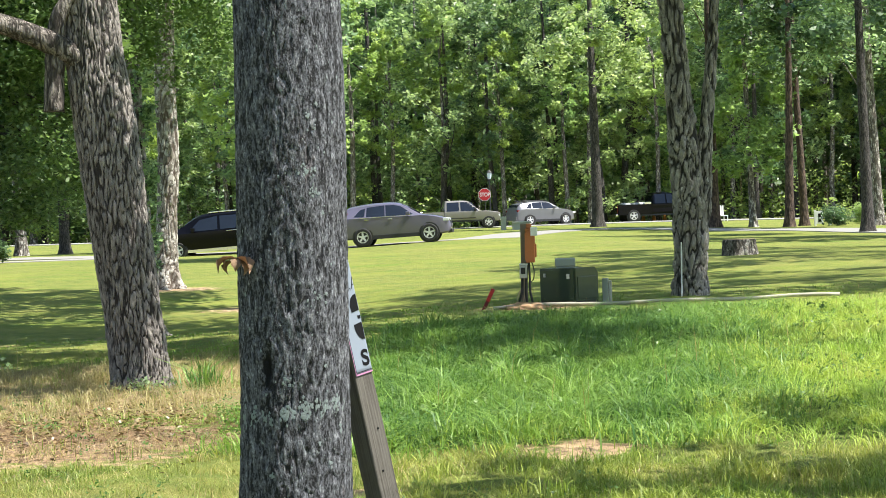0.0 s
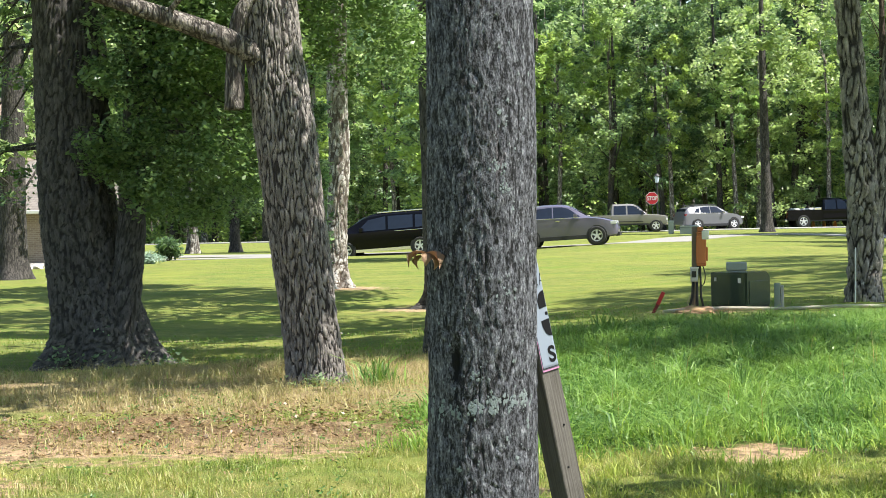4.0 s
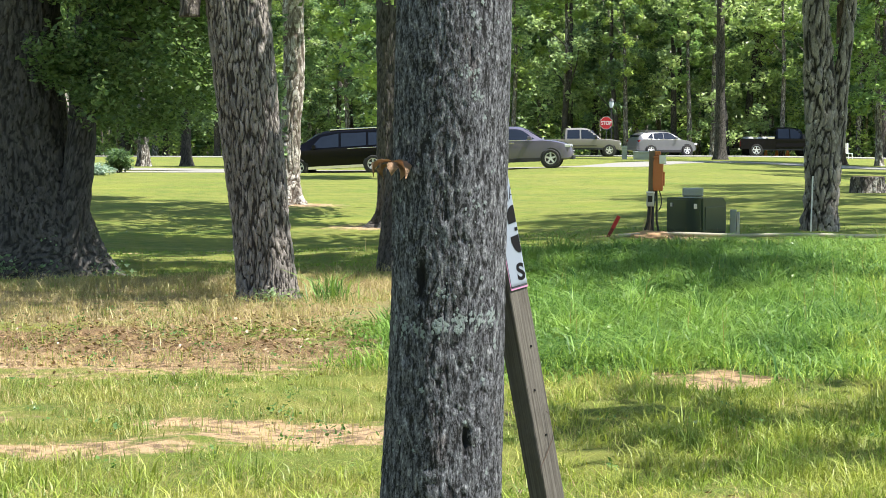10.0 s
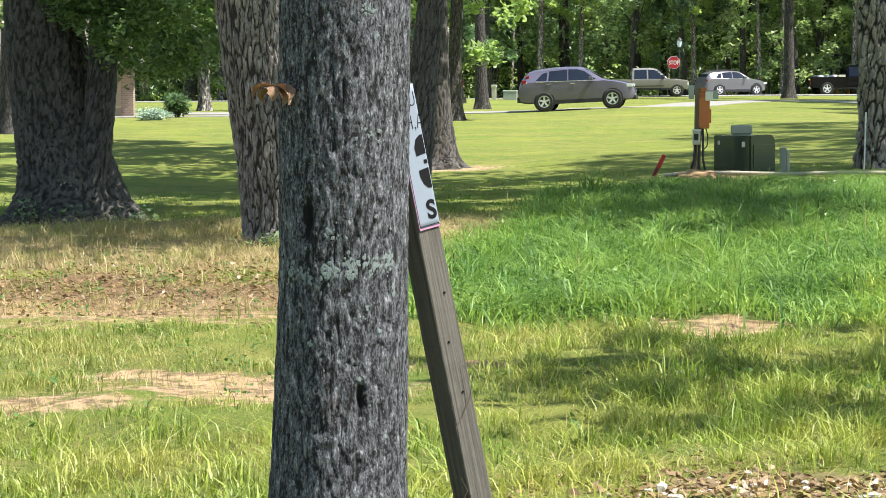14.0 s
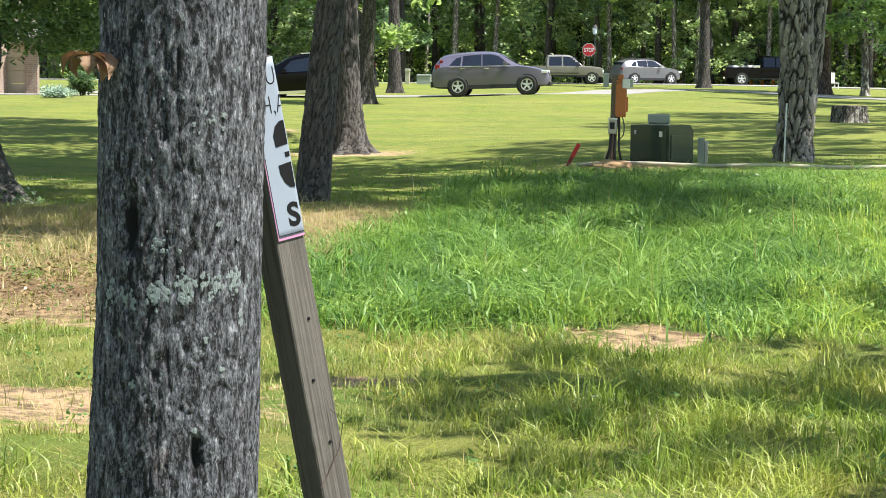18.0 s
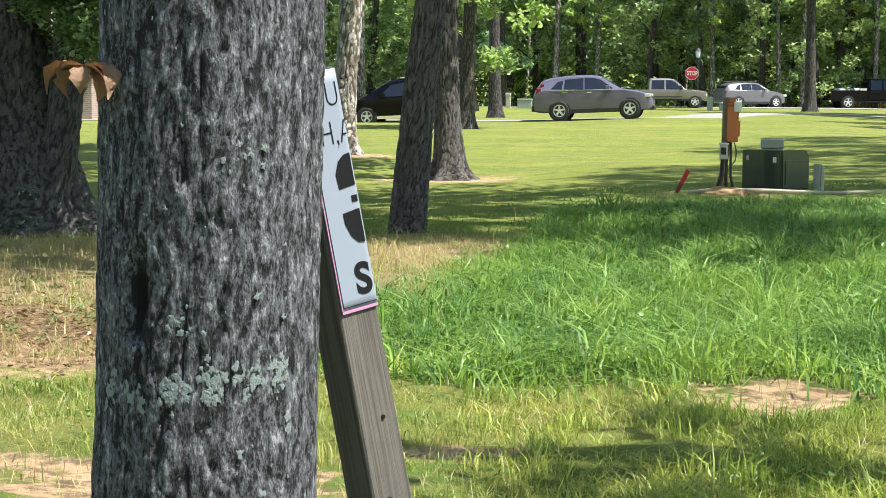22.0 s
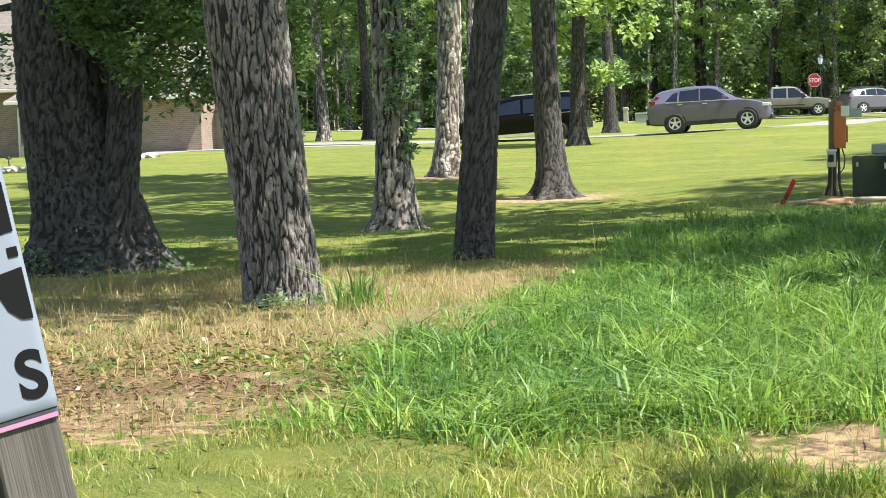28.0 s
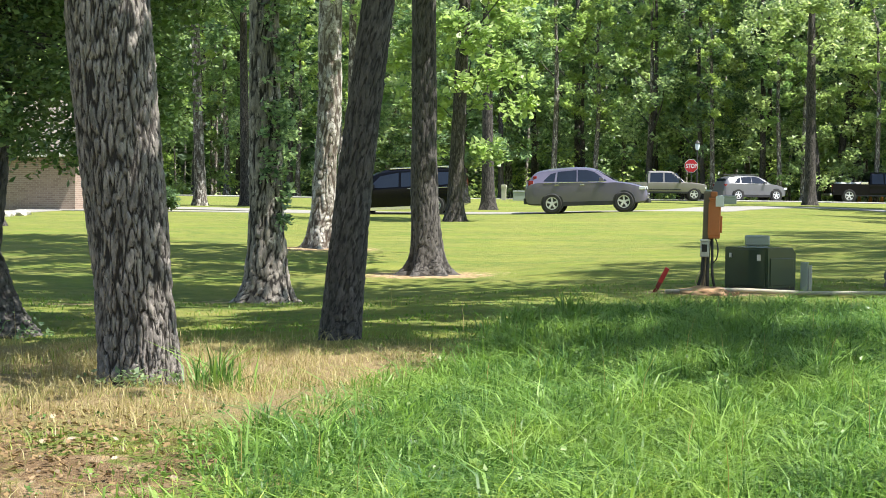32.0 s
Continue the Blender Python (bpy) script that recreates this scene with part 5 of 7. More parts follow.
# ---- grass ----
def blades(places, length, width, seed, lean=0.6, curl=0.5, uneven=0.0):
    """Bent grass blades standing on the ground at places (n, 2)."""
    rng = np.random.RandomState(seed)
    n = len(places)
    h = (length[0] + (length[1] - length[0]) * rng.rand(n) ** 1.4)
    h *= 1 + uneven * np.clip(wobble(places[:, 0], places[:, 1], 1.1, 23) + 0.6 * wobble(places[:, 0], places[:, 1], 0.45, 24), -1, 1)
    w = width * (0.6 + 0.8 * rng.rand(n))
    a = rng.rand(n) * 6.283
    d = np.stack([np.cos(a), np.sin(a), np.zeros(n)], 1)
    s = np.stack([-np.sin(a + rng.normal(0, 0.7, n)), np.cos(a + rng.normal(0, 0.7, n)), np.zeros(n)], 1)
    ln = lean * rng.rand(n) * h
    base = np.stack([places[:, 0], places[:, 1], height(places[:, 0], places[:, 1]) - 0.02], 1)
    up = np.array([0, 0, 1.0])
    p1 = base + up * (h * 0.55)[:, None] + d * (ln * 0.35)[:, None]
    p2 = p1 + up * (h * 0.45 * (1 - curl * rng.rand(n)))[:, None] + d * (ln * (0.65 + curl))[:, None]
    hw = s * w[:, None] * 0.5
    v = np.stack([base - hw, base + hw, p1 - hw * 0.85, p1 + hw * 0.85, p2], 1).reshape(-1, 3).astype(np.float32)
    me = bpy.data.meshes.new("blades")
    me.vertices.add(len(v))
    me.vertices.foreach_set("co", v.ravel())
    li = (np.arange(n)[:, None] * 5 + np.array([0, 1, 3, 2, 2, 3, 4])).ravel().astype(np.int32)
    me.loops.add(len(li))
    me.loops.foreach_set("vertex_index", li)
    me.polygons.add(2 * n)
    me.polygons.foreach_set("loop_start", (np.arange(n)[:, None] * 7 + np.array([0, 4])).ravel().astype(np.int32))
    me.update(calc_edges=True)
    return me


def scatter(n, x0, x1, y0, y1, chance, seed, bias=1.0):
    rng = np.random.RandomState(seed)
    x, y = rng.uniform(x0, x1, n), y0 + (y1 - y0) * rng.rand(n) ** bias
    keep = rng.rand(n) < chance(x, y)
    return np.stack([x[keep], y[keep]], 1)


def in_view(x, y):
    """Places on the ground within the sweep of the walk."""
    side = soft_step(x, -0.9 - 0.42 * (y + 1), -0.4 - 0.42 * (y + 1)) * (1 - soft_step(x, 1.1 + 0.3 * (y + 1), 1.7 + 0.3 * (y + 1)))
    return side * soft_step(y, 5.5, 6.7)


def grass_mat(name, a, c, dry, trans=0.3, deep=None):
    """Grass that varies blade by blade and in drifts: yellowed ones and, where given, deep green ones."""
    m = leaves(name, a, c, trans, dry, 1.1, 0.3)
    if deep:
        nt = m.node_tree
        base = nt.nodes["Principled BSDF"].inputs["Base Color"]
        old = base.links[0].from_socket
        drift = ramp(nt, noise_tex(nt, nt.nodes.new("ShaderNodeNewGeometry").outputs["Position"], 1.7, 4, 0.6), [(0.5, (0, 0, 0)), (0.66, (0.8,) * 3)])
        nt.links.new(mix(nt, drift, old, deep), base)
    return m


M_G_SHORT = grass_mat("grass_short", (0.105, 0.16, 0.035), (0.28, 0.34, 0.08), (0.48, 0.41, 0.15))
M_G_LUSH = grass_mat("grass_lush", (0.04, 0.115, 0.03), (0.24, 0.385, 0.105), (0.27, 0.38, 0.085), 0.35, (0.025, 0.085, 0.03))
# Sunlight put into the blade colour: brighter and yellower than the lush grass.
M_G_SUNLIT = grass_mat("grass_sunlit", (0.14, 0.235, 0.04), (0.38, 0.53, 0.125), (0.46, 0.48, 0.13), 0.34)
M_G_SHADE = grass_mat("grass_shaded", (0.115, 0.185, 0.03), (0.31, 0.39, 0.08), (0.45, 0.41, 0.12))
M_G_LAWN = grass_mat("grass_lawn", (0.1, 0.2, 0.025), (0.26, 0.38, 0.055), (0.31, 0.35, 0.07))
M_G_DRY = grass_mat("grass_dry", (0.25, 0.185, 0.085), (0.56, 0.455, 0.24), (0.44, 0.34, 0.15), 0.25)


def clump(x, y):
    return np.clip(0.55 + 0.6 * wobble(x, y, 0.7, 11), 0.05, 1)


def verge_green(x, y):
    """The greener, longer grass of the verge, away from the worn strip."""
    return soft_step(x + 0.3 * wobble(x, y, 1.2, 31) + 0.25 * (y - 9.5), -0.35, 0.3) * (1 - soft_step(y + 0.3 * wobble(x, y, 1.4, 33), 10.6, 11.5))


def worn(x, y):
    return 1 - 0.97 * soft_step(bare(x, y), 0.2, 0.5)


short = scatter(380000, -6, 5, 5.5, 14.5, lambda x, y: in_view(x, y) * (1 - lush(x, y)) * clump(x, y) * worn(x, y) * (1 - 0.75 * straw(x, y)) * (1 - 0.6 * soft_step(y, 11.5, 13)), 1)
tagged(part("short_grass", blades(short, (0.02, 0.085), 0.0042, 2, 1.1, 0.6, 0.6), M_G_SHORT), "yellow-green short grass along the verge", "grass", kind="stuff")
shaded = scatter(190000, -3.2, 5, 5.5, 11.6, lambda x, y: in_view(x, y) * np.maximum(verge_green(x, y), 0.6 * (1 - soft_step(y + 0.4 * wobble(x, y, 1.5, 35), 7.6, 8.6))) * clump(x, y) * worn(x, y), 41)
tagged(part("verge_grass", blades(shaded, (0.04, 0.14), 0.0055, 42, 1.1, 0.7, 0.5), M_G_SHADE), "fresh green grass along the shaded verge", "grass", kind="stuff")
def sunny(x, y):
    """Where the tall grass thins out and takes its painted sunlit colour, towards the road."""
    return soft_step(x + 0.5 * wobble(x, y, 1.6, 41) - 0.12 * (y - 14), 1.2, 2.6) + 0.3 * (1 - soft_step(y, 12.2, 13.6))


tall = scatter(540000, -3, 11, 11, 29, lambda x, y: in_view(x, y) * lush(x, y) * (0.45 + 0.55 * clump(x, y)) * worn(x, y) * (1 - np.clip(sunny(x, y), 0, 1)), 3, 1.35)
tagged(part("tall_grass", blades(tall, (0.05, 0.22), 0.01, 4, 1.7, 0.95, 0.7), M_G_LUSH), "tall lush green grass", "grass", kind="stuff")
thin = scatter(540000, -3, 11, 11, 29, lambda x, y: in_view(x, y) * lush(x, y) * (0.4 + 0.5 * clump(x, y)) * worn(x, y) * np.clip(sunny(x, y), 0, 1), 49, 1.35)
tagged(part("bright_grass", blades(thin, (0.04, 0.17), 0.007, 50, 1.5, 0.9, 0.6), M_G_SUNLIT), "yellow-green grass coloured as sunlit", "grass", kind="stuff")
dry = scatter(250000, -11, 0.5, 12.0, 21, lambda x, y: in_view(x, y) * np.clip(straw(x, y) + 0.14 * bare(x, y) * (y > 11.5), 0, 1) * clump(x, y) * (0.5 + 0.5 * (wobble(x, y, 1.6, 19) > -0.2)), 5)
tagged(part("dry_grass", blades(dry, (0.03, 0.17), 0.0038, 6, 1.3, 0.8, 0.4), M_G_DRY), "tan dry grass in front of the trees", "grass", kind="stuff")
mixed = scatter(60000, -9, 0, 12.0, 21, lambda x, y: in_view(x, y) * (1 - lush(x, y)) * soft_step(wobble(x, y, 1.5, 37), 0.0, 0.5) * (0.35 + 0.4 * straw(x, y)), 43)
tagged(part("mixed_grass", blades(mixed, (0.03, 0.12), 0.005, 44, 1.1, 0.7, 0.4), M_G_SHADE), "green grass coming up among the straw", "grass", kind="stuff")
verge = scatter(60000, -4, 5, 5.5, 13, lambda x, y: in_view(x, y) * (1 - lush(x, y)) * (0.35 + 0.4 * wobble(x, y, 2.0, 13)), 17)
tagged(part("verge_straw", blades(verge, (0.03, 0.12), 0.0026, 18, 1.3, 0.8), M_G_DRY), "thin straw stems among the verge grass", "grass", kind="stuff")
lawn = scatter(70000, -14, 10, 18.5, 36, lambda x, y: in_view(x, y) * (1 - lush(x, y)) * (1 - straw(x, y)) * (1 - soft_step(bare(x, y), 0.3, 0.6)) * clump(x, y), 7, 1.5)
tagged(part("mown_grass", blades(lawn, (0.02, 0.075), 0.013, 8, 0.8, 0.5), M_G_LAWN), "mown lawn grass in sun and shade", "grass", kind="stuff")
weeds = scatter(420, -5, 9, 9, 29, lambda x, y: in_view(x, y) * np.clip(lush(x, y) * 0.8 + 0.15, 0, 1), 9)
tagged(part("weed_stems", blades(weeds, (0.25, 0.5), 0.004, 10, 0.35, 0.2), M_G_DRY), "thin pale seed stems above the grass", "grass", kind="stuff")


def broadleaf(n, x0, x1, y0, y1, chance, seed, size, rise):
    """Low clumps of broad leaves among the grass."""
    p = scatter(n, x0, x1, y0, y1, chance, seed)
    rng = np.random.RandomState(seed)
    cs = np.stack([p[:, 0], p[:, 1], height(p[:, 0], p[:, 1]) + rise * (0.4 + 0.6 * rng.rand(len(p)))], 1)
    return quads_mesh(leaf_cloud(cs, 0.05 + 0.07 * rng.rand(len(p)), 16, size, seed, 0.6))


M_WEED = leaves("weed_leaf", (0.05, 0.12, 0.03), (0.17, 0.28, 0.08), 0.3, (0.2, 0.28, 0.08), 1.2, 0.3)
tagged(part("broadleaf_weeds", broadleaf(2600, -3, 9, 11, 26, lambda x, y: in_view(x, y) * lush(x, y) * soft_step(wobble(x, y, 1.8, 39), -0.1, 0.6), 45, 0.034, 0.15), M_WEED), "broad-leaved weeds among the tall grass", "weeds", kind="stuff")
tagged(part("verge_weeds", broadleaf(420, -5, 3, 8, 17, lambda x, y: in_view(x, y) * (1 - lush(x, y)) * 0.5, 46, 0.026, 0.03), M_WEED), "small green weeds on the worn ground", "weeds", kind="stuff")
rng = np.random.RandomState(47)
cs = np.stack([rng.normal(-3.45, 0.09, 30), rng.normal(9.25, 0.08, 30), 0.05 + 0.24 * rng.rand(30)], 1)
tagged(part("yellow_weed", quads_mesh(leaf_cloud(cs, [0.05] * 30, 12, 0.028, 48)), leaves("yellow_leaf", (0.22, 0.28, 0.06), (0.4, 0.46, 0.12), 0.4, (0.4, 0.42, 0.1))), "yellow-green leafy weed on the worn ground", "plant", kind="stuff")


def tuft(x, y, n, spread, length, width, mat, name, label, seed):
    rng = np.random.RandomState(seed)
    pts = np.stack([rng.normal(x, spread, n), rng.normal(y, spread, n)], 1)
    return tagged(part(name, blades(pts, length, width, seed, 1.0, 0.5), mat), label, "plant", kind="stuff")


tuft(-2.45, 16.7, 160, 0.09, (0.15, 0.42), 0.012, M_G_LUSH, "sedge_tuft", "grey-green sedge tuft beside the oak", 51)
tuft(-0.75, 22.6, 120, 0.12, (0.2, 0.5), 0.012, M_G_LUSH, "sedge_tuft", "dark rush tuft at the edge of the tall grass", 52)
cs = np.stack([np.random.RandomState(3).normal(-3.0, 0.16, 16), np.random.RandomState(4).normal(16.75, 0.08, 16), np.full(16, 0.2)], 1)
tagged(part("oak_suckers", quads_mesh(leaf_cloud(cs, [0.1] * 16, 9, 0.05, 55)), M_LEAF), "low green weeds at the oak's foot", "plant", kind="stuff")
rng = np.random.RandomState(15)
ang = rng.uniform(-2.8, -0.2, 26)
cs = np.stack([-7.0 + 0.95 * np.cos(ang), 23.6 + 0.8 * np.sin(ang), -0.05 + 0.5 * rng.rand(26) ** 2], 1)
tagged(part("root_weeds", quads_mesh(leaf_cloud(cs, [0.12] * 26, 6, 0.07, 56)), M_LEAF), "green weeds round the big oak's roots", "plant", kind="stuff")


def litter(n, seed, spots, size):
    rng = np.random.RandomState(seed)
    out = []
    for x, y, a, c in spots:
        k = n // len(spots)
        p = np.stack([rng.normal(x, a, k), rng.normal(y, c, k), np.zeros(k)], 1)
        p[:, 2] = height(p[:, 0], p[:, 1]) + 0.006
        t, s = rng.rand(k) * 6.283, size * (0.4 + rng.rand(k))
        u = np.stack([np.cos(t), np.sin(t), 0.25 * rng.normal(size=k)], 1) * s[:, None]
        w = np.stack([-np.sin(t), np.cos(t), 0.25 * rng.normal(size=k)], 1) * (s * 0.45)[:, None]
        lift = np.array([0, 0, 1]) * (0.012 * rng.rand(k))[:, None]
        out.append(np.stack([p - u, p + w + lift, p + u + lift, p - w], 1))
    return quads_mesh(np.concatenate(out))


M_LITTER = leaves("leaf_litter", (0.1, 0.06, 0.035), (0.33, 0.21, 0.11), 0.1, (0.24, 0.14, 0.07))
tagged(part("leaf_litter", litter(9000, 61, ((-3.6, 13.0, 1.6, 0.9), (-5.2, 13.6, 1.5, 0.9), (-2.4, 14.5, 0.9, 0.7), (1.3, 7.2, 0.5, 0.3)), 0.022), M_LITTER), "brown leaf litter on the bare earth", "litter", kind="stuff")
M_STONE = plain("pale_stone", (0.5, 0.46, 0.41), 0.9, 0, 30, 0.3, 0.3)


def stone(bm, x, y, z, s, rng):
    r = bmesh.ops.create_icosphere(bm, subdivisions=1, radius=s)
    k = (rng.uniform(0.7, 1.4), rng.uniform(0.7, 1.3), rng.uniform(0.4, 0.8))
    for v_ in r["verts"]:
        j = rng.uniform(0.8, 1.2)
        v_.co = Vector((v_.co.x * k[0] * j + x, v_.co.y * k[1] * j + y, v_.co.z * k[2] * j + z))


rr = random.Random(77)
bm = bmesh.new()
for k in range(130):
    x, y = rr.gauss(1.35, 0.45), rr.gauss(7.1, 0.25)
    stone(bm, x, y, ground_at(x, y) + 0.004, rr.uniform(0.006, 0.024), rr)
tagged(part("gravel", bm, M_STONE), "loose pale gravel at the road's edge", "gravel", kind="stuff")
for x, y, s in ((0.62, 7.25, 0.03), (-4.6, 9.9, 0.04)):
    bm = bmesh.new()
    stone(bm, 0, 0, 0, s, rr)
    o = part("stone", bm, M_STONE)
    o.location = (x, y, ground_at(x, y) + s * 0.3)
    tagged(o, "pale loose stone lying in the grass", "stone", "loose stones")


# ---- vehicles ----
M_TYRE = plain("tyre_rubber", (0.02, 0.02, 0.02), 0.85, 0, 30, 0.2, 0.1)
M_RIM = plain("alloy_rim", (0.72, 0.72, 0.73), 0.35, 0.3, 20, 0.1, 0)
M_TRIM = plain("black_trim", (0.018, 0.018, 0.02), 0.55, 0, 30, 0.2, 0)
M_CHROME = plain("chrome", (0.75, 0.75, 0.76), 0.15, 1.0, 20, 0.05, 0)
M_GLASS = glass("car_glass", (0.012, 0.016, 0.026))
M_TAIL = paint("tail_lamp_red", (0.22, 0.008, 0.01), 0.2)
M_LAMP = paint("head_lamp", (0.7, 0.72, 0.74), 0.15)
M_AMBER = plain("orange_gear", (0.6, 0.22, 0.03), 0.6)


def wheel(parent, x, y, r, w, side, spokes=5):
    """Tyre, rim and spokes; side: which way the face looks along y."""
    bm = bmesh.new()
    prof = [(-w / 2, r * 0.66), (-w / 2, r * 0.93), (-w * 0.36, r), (w * 0.36, r), (w / 2, r * 0.93), (w / 2, r * 0.66)]
    seg = 28
    rings = []
    for k in range(seg):
        a = 2 * math.pi * k / seg
        rings.append([bm.verts.new((math.cos(a) * q, p, math.sin(a) * q)) for p, q in prof])
    for k in range(seg):
        A, B = rings[k], rings[(k + 1) % seg]
        for i in range(len(prof)):
            j = (i + 1) % len(prof)
            bm.faces.new((A[i], A[j], B[j], B[i]))
    bmesh.ops.recalc_face_normals(bm, faces=bm.faces[:])
    e = part("wheel", bm, M_TYRE, parent, smooth=False)
    e.location = (x, y, r)
    bm = bmesh.new()
    d = side * w * 0.42
    tube(bm, [(0, -side * w * 0.3, 0), (0, d * 0.45, 0)], [r * 0.64, r * 0.64], 24)
    part("rim_well", bm, M_TRIM, e)
    bm = bmesh.new()
    for k in range(spokes):
        m = Matrix.Rotation(2 * math.pi * k / spokes, 4, "Y")
        box(bm, -r * 0.1, min(d * 0.5, d), 0.0, r * 0.1, max(d * 0.5, d), r * 0.6, m)
    for k in range(24):
        m = Matrix.Rotation(2 * math.pi * k / 24, 4, "Y")
        box(bm, -r * 0.09, min(d * 0.5, d), r * 0.56, r * 0.09, max(d * 0.5, d), r * 0.655, m)
    tube(bm, [(0, d * 0.5, 0), (0, d * 1.03, 0)], [r * 0.16, r * 0.14], 12)
    part("rim", bm, M_RIM, e)
    return e


def car(name, m, label, paint_mat, stations, windows, wheels, r=0.34, glass_ends=(), extras=(), sill=M_TRIM, spokes=5, out=0.0):
    """A car along +x. stations: rows of x, low, belt, top, half widths at sill, belt and top. windows: side panes as (x, z) outlines."""
    e = thing(name, m, label, "car")
    S = smooth_line(stations, len(stations) * 4)
    rows = []
    bm = bmesh.new()
    for x, lo, be, to, wl, wb, wt in S:
        half = [(0, lo), (wl * 0.9, lo), (wl, lo + 0.06), (wb * 1.01, lo + (be - lo) * 0.55), (wb, be), (wb * 0.985, be + 0.01), (wt + (wb - wt) * 0.12, to - (to - be) * 0.13), (wt * 0.86, to - 0.005), (wt * 0.4, to + 0.012), (0, to + 0.015)]
        row = [bm.verts.new((x, -w, z)) for w, z in half] + [bm.verts.new((x, w, z)) for w, z in half[-2:0:-1]]
        rows.append(row)
    k = len(rows[0])
    for a, c in zip(rows, rows[1:]):
        for i in range(k):
            bm.faces.new((a[i], a[(i + 1) % k], c[(i + 1) % k], c[i]))
    bm.faces.new(rows[0])
    bm.faces.new(rows[-1][::-1])
    bmesh.ops.recalc_face_normals(bm, faces=bm.faces[:])
    body = part("body", bm, paint_mat, e, smooth=True)
    body.data.set_sharp_from_angle(angle=radians(28))

    def side_y(x, z):
        row = [np.interp(x, S[:, 0], S[:, c]) for c in range(1, 7)]
        lo, be, to, wl, wb, wt = row
        if z <= be:
            return np.interp(z, [lo, lo + 0.06, lo + (be - lo) * 0.55, be], [wl * 0.9, wl, wb * 1.01, wb])
        return np.interp(z, [be, to - (to - be) * 0.13, to], [wb * 0.985, wt + (wb - wt) * 0.12, wt * 0.86])

    for side in (-1, 1):
        for outline in windows:
            bm = bmesh.new()
            f = [bm.verts.new((x, 0, z)) for x, z in outline]
            bm.faces.new(f if side < 0 else f[::-1])
            xs, zs_ = [p[0] for p in outline], [p[1] for p in outline]
            for k in range(1, 8):
                bmesh.ops.bisect_plane(bm, geom=bm.verts[:] + bm.edges[:] + bm.faces[:], plane_co=(min(xs) + (max(xs) - min(xs)) * k / 8, 0, 0), plane_no=(1, 0, 0))
            for k in range(1, 5):
                bmesh.ops.bisect_plane(bm, geom=bm.verts[:] + bm.edges[:] + bm.faces[:], plane_co=(0, 0, min(zs_) + (max(zs_) - min(zs_)) * k / 5), plane_no=(0, 0, 1))
            for v_ in bm.verts:
                v_.co.y = side * (side_y(v_.co.x, v_.co.z) + 0.014)
            bmesh.ops.solidify(bm, geom=bm.faces[:], thickness=0.012)
            part("side_window", bm, M_GLASS, e)
        for x in wheels:
            y = side * (side_y(x, r) - 0.1)
            bm = bmesh.new()
            ya, yb = side * (side_y(x, r * 1.5) - 0.1), side * (side_y(x, r * 1.5) + 0.008)
            tube(bm, [(x, ya, r), (x, yb, r)], r * 1.17, 26)
            part("wheel_arch", bm, M_TRIM, e)
            wheel(e, x, y + side * (0.075 + out), r, 0.22, side, spokes)
        bm = bmesh.new()
        x0, x1 = wheels[0] + r * 1.15, wheels[1] - r * 1.15
        lo = float(np.interp((x0 + x1) / 2, S[:, 0], S[:, 1]))
        yy = side * (side_y((x0 + x1) / 2, lo + 0.1) - 0.01)
        box(bm, x0, min(yy, yy + side * 0.03), lo - 0.01, x1, max(yy, yy + side * 0.03), lo + 0.1)
        part("sill", bm, sill, e)
    for pts in glass_ends:
        bm = bmesh.new()
        f = [bm.verts.new(p) for p in pts]
        bm.faces.new(f)
        x = bmesh.ops.extrude_face_region(bm, geom=bm.faces[:])
        for g in x["geom"]:
            if isinstance(g, bmesh.types.BMVert):
                g.co.z -= 0.03
        bmesh.ops.recalc_face_normals(bm, faces=bm.faces[:])
        part("windscreen", bm, M_GLASS, e)
    for nm, mat, bx, lab in extras:
        part(nm, boxes(bx, bevel=min(0.02, 0.3 * min(abs(bx[3] - bx[0]), abs(bx[4] - bx[1]), abs(bx[5] - bx[2])))), mat, e, lab)
    return e


def pair(nm, mat, bx, lab=""):
    x0, y0, z0, x1, y1, z1 = bx
    return ((nm, mat, bx, lab), (nm, mat, (x0, -y1, z0, x1, -y0, z1), lab))


M_GREY = paint("graphite_paint", (0.115, 0.105, 0.155), 0.34, 0.1, 1.0, 0.5)
M_BLACK = paint("black_paint", (0.004, 0.004, 0.006), 0.16, 0.0, 0.12, 0.12)
M_SILVER = paint("silver_paint", (0.15, 0.155, 0.17), 0.32, 0.2, 0.9, 0.5)
M_BEIGE = paint("pewter_paint", (0.23, 0.215, 0.205), 0.35, 0.15, 0.9, 0.5)

SUV = [(-2.32, 0.5, 0.75, 0.85, 0.72, 0.78, 0.7), (-2.25, 0.36, 0.9, 1.08, 0.82, 0.87, 0.7), (-2.1, 0.3, 1.04, 1.32, 0.86, 0.9, 0.64), (-1.85, 0.28, 1.1, 1.52, 0.88, 0.91, 0.6), (-1.3, 0.26, 1.1, 1.61, 0.88, 0.91, 0.62), (-0.6, 0.25, 1.08, 1.645, 0.88, 0.91, 0.64),
       (0, 0.25, 1.06, 1.62, 0.88, 0.91, 0.64), (0.35, 0.25, 1.05, 1.52, 0.88, 0.91, 0.65), (0.75, 0.25, 1.05, 1.28, 0.88, 0.9, 0.7), (1.05, 0.25, 1.05, 1.1, 0.88, 0.89, 0.76), (1.5, 0.26, 0.98, 1.03, 0.87, 0.88, 0.74), (1.9, 0.28, 0.87, 0.92, 0.82, 0.83, 0.68), (2.1, 0.32, 0.73, 0.78, 0.74, 0.74, 0.62), (2.17, 0.45, 0.6, 0.64, 0.62, 0.62, 0.55)]
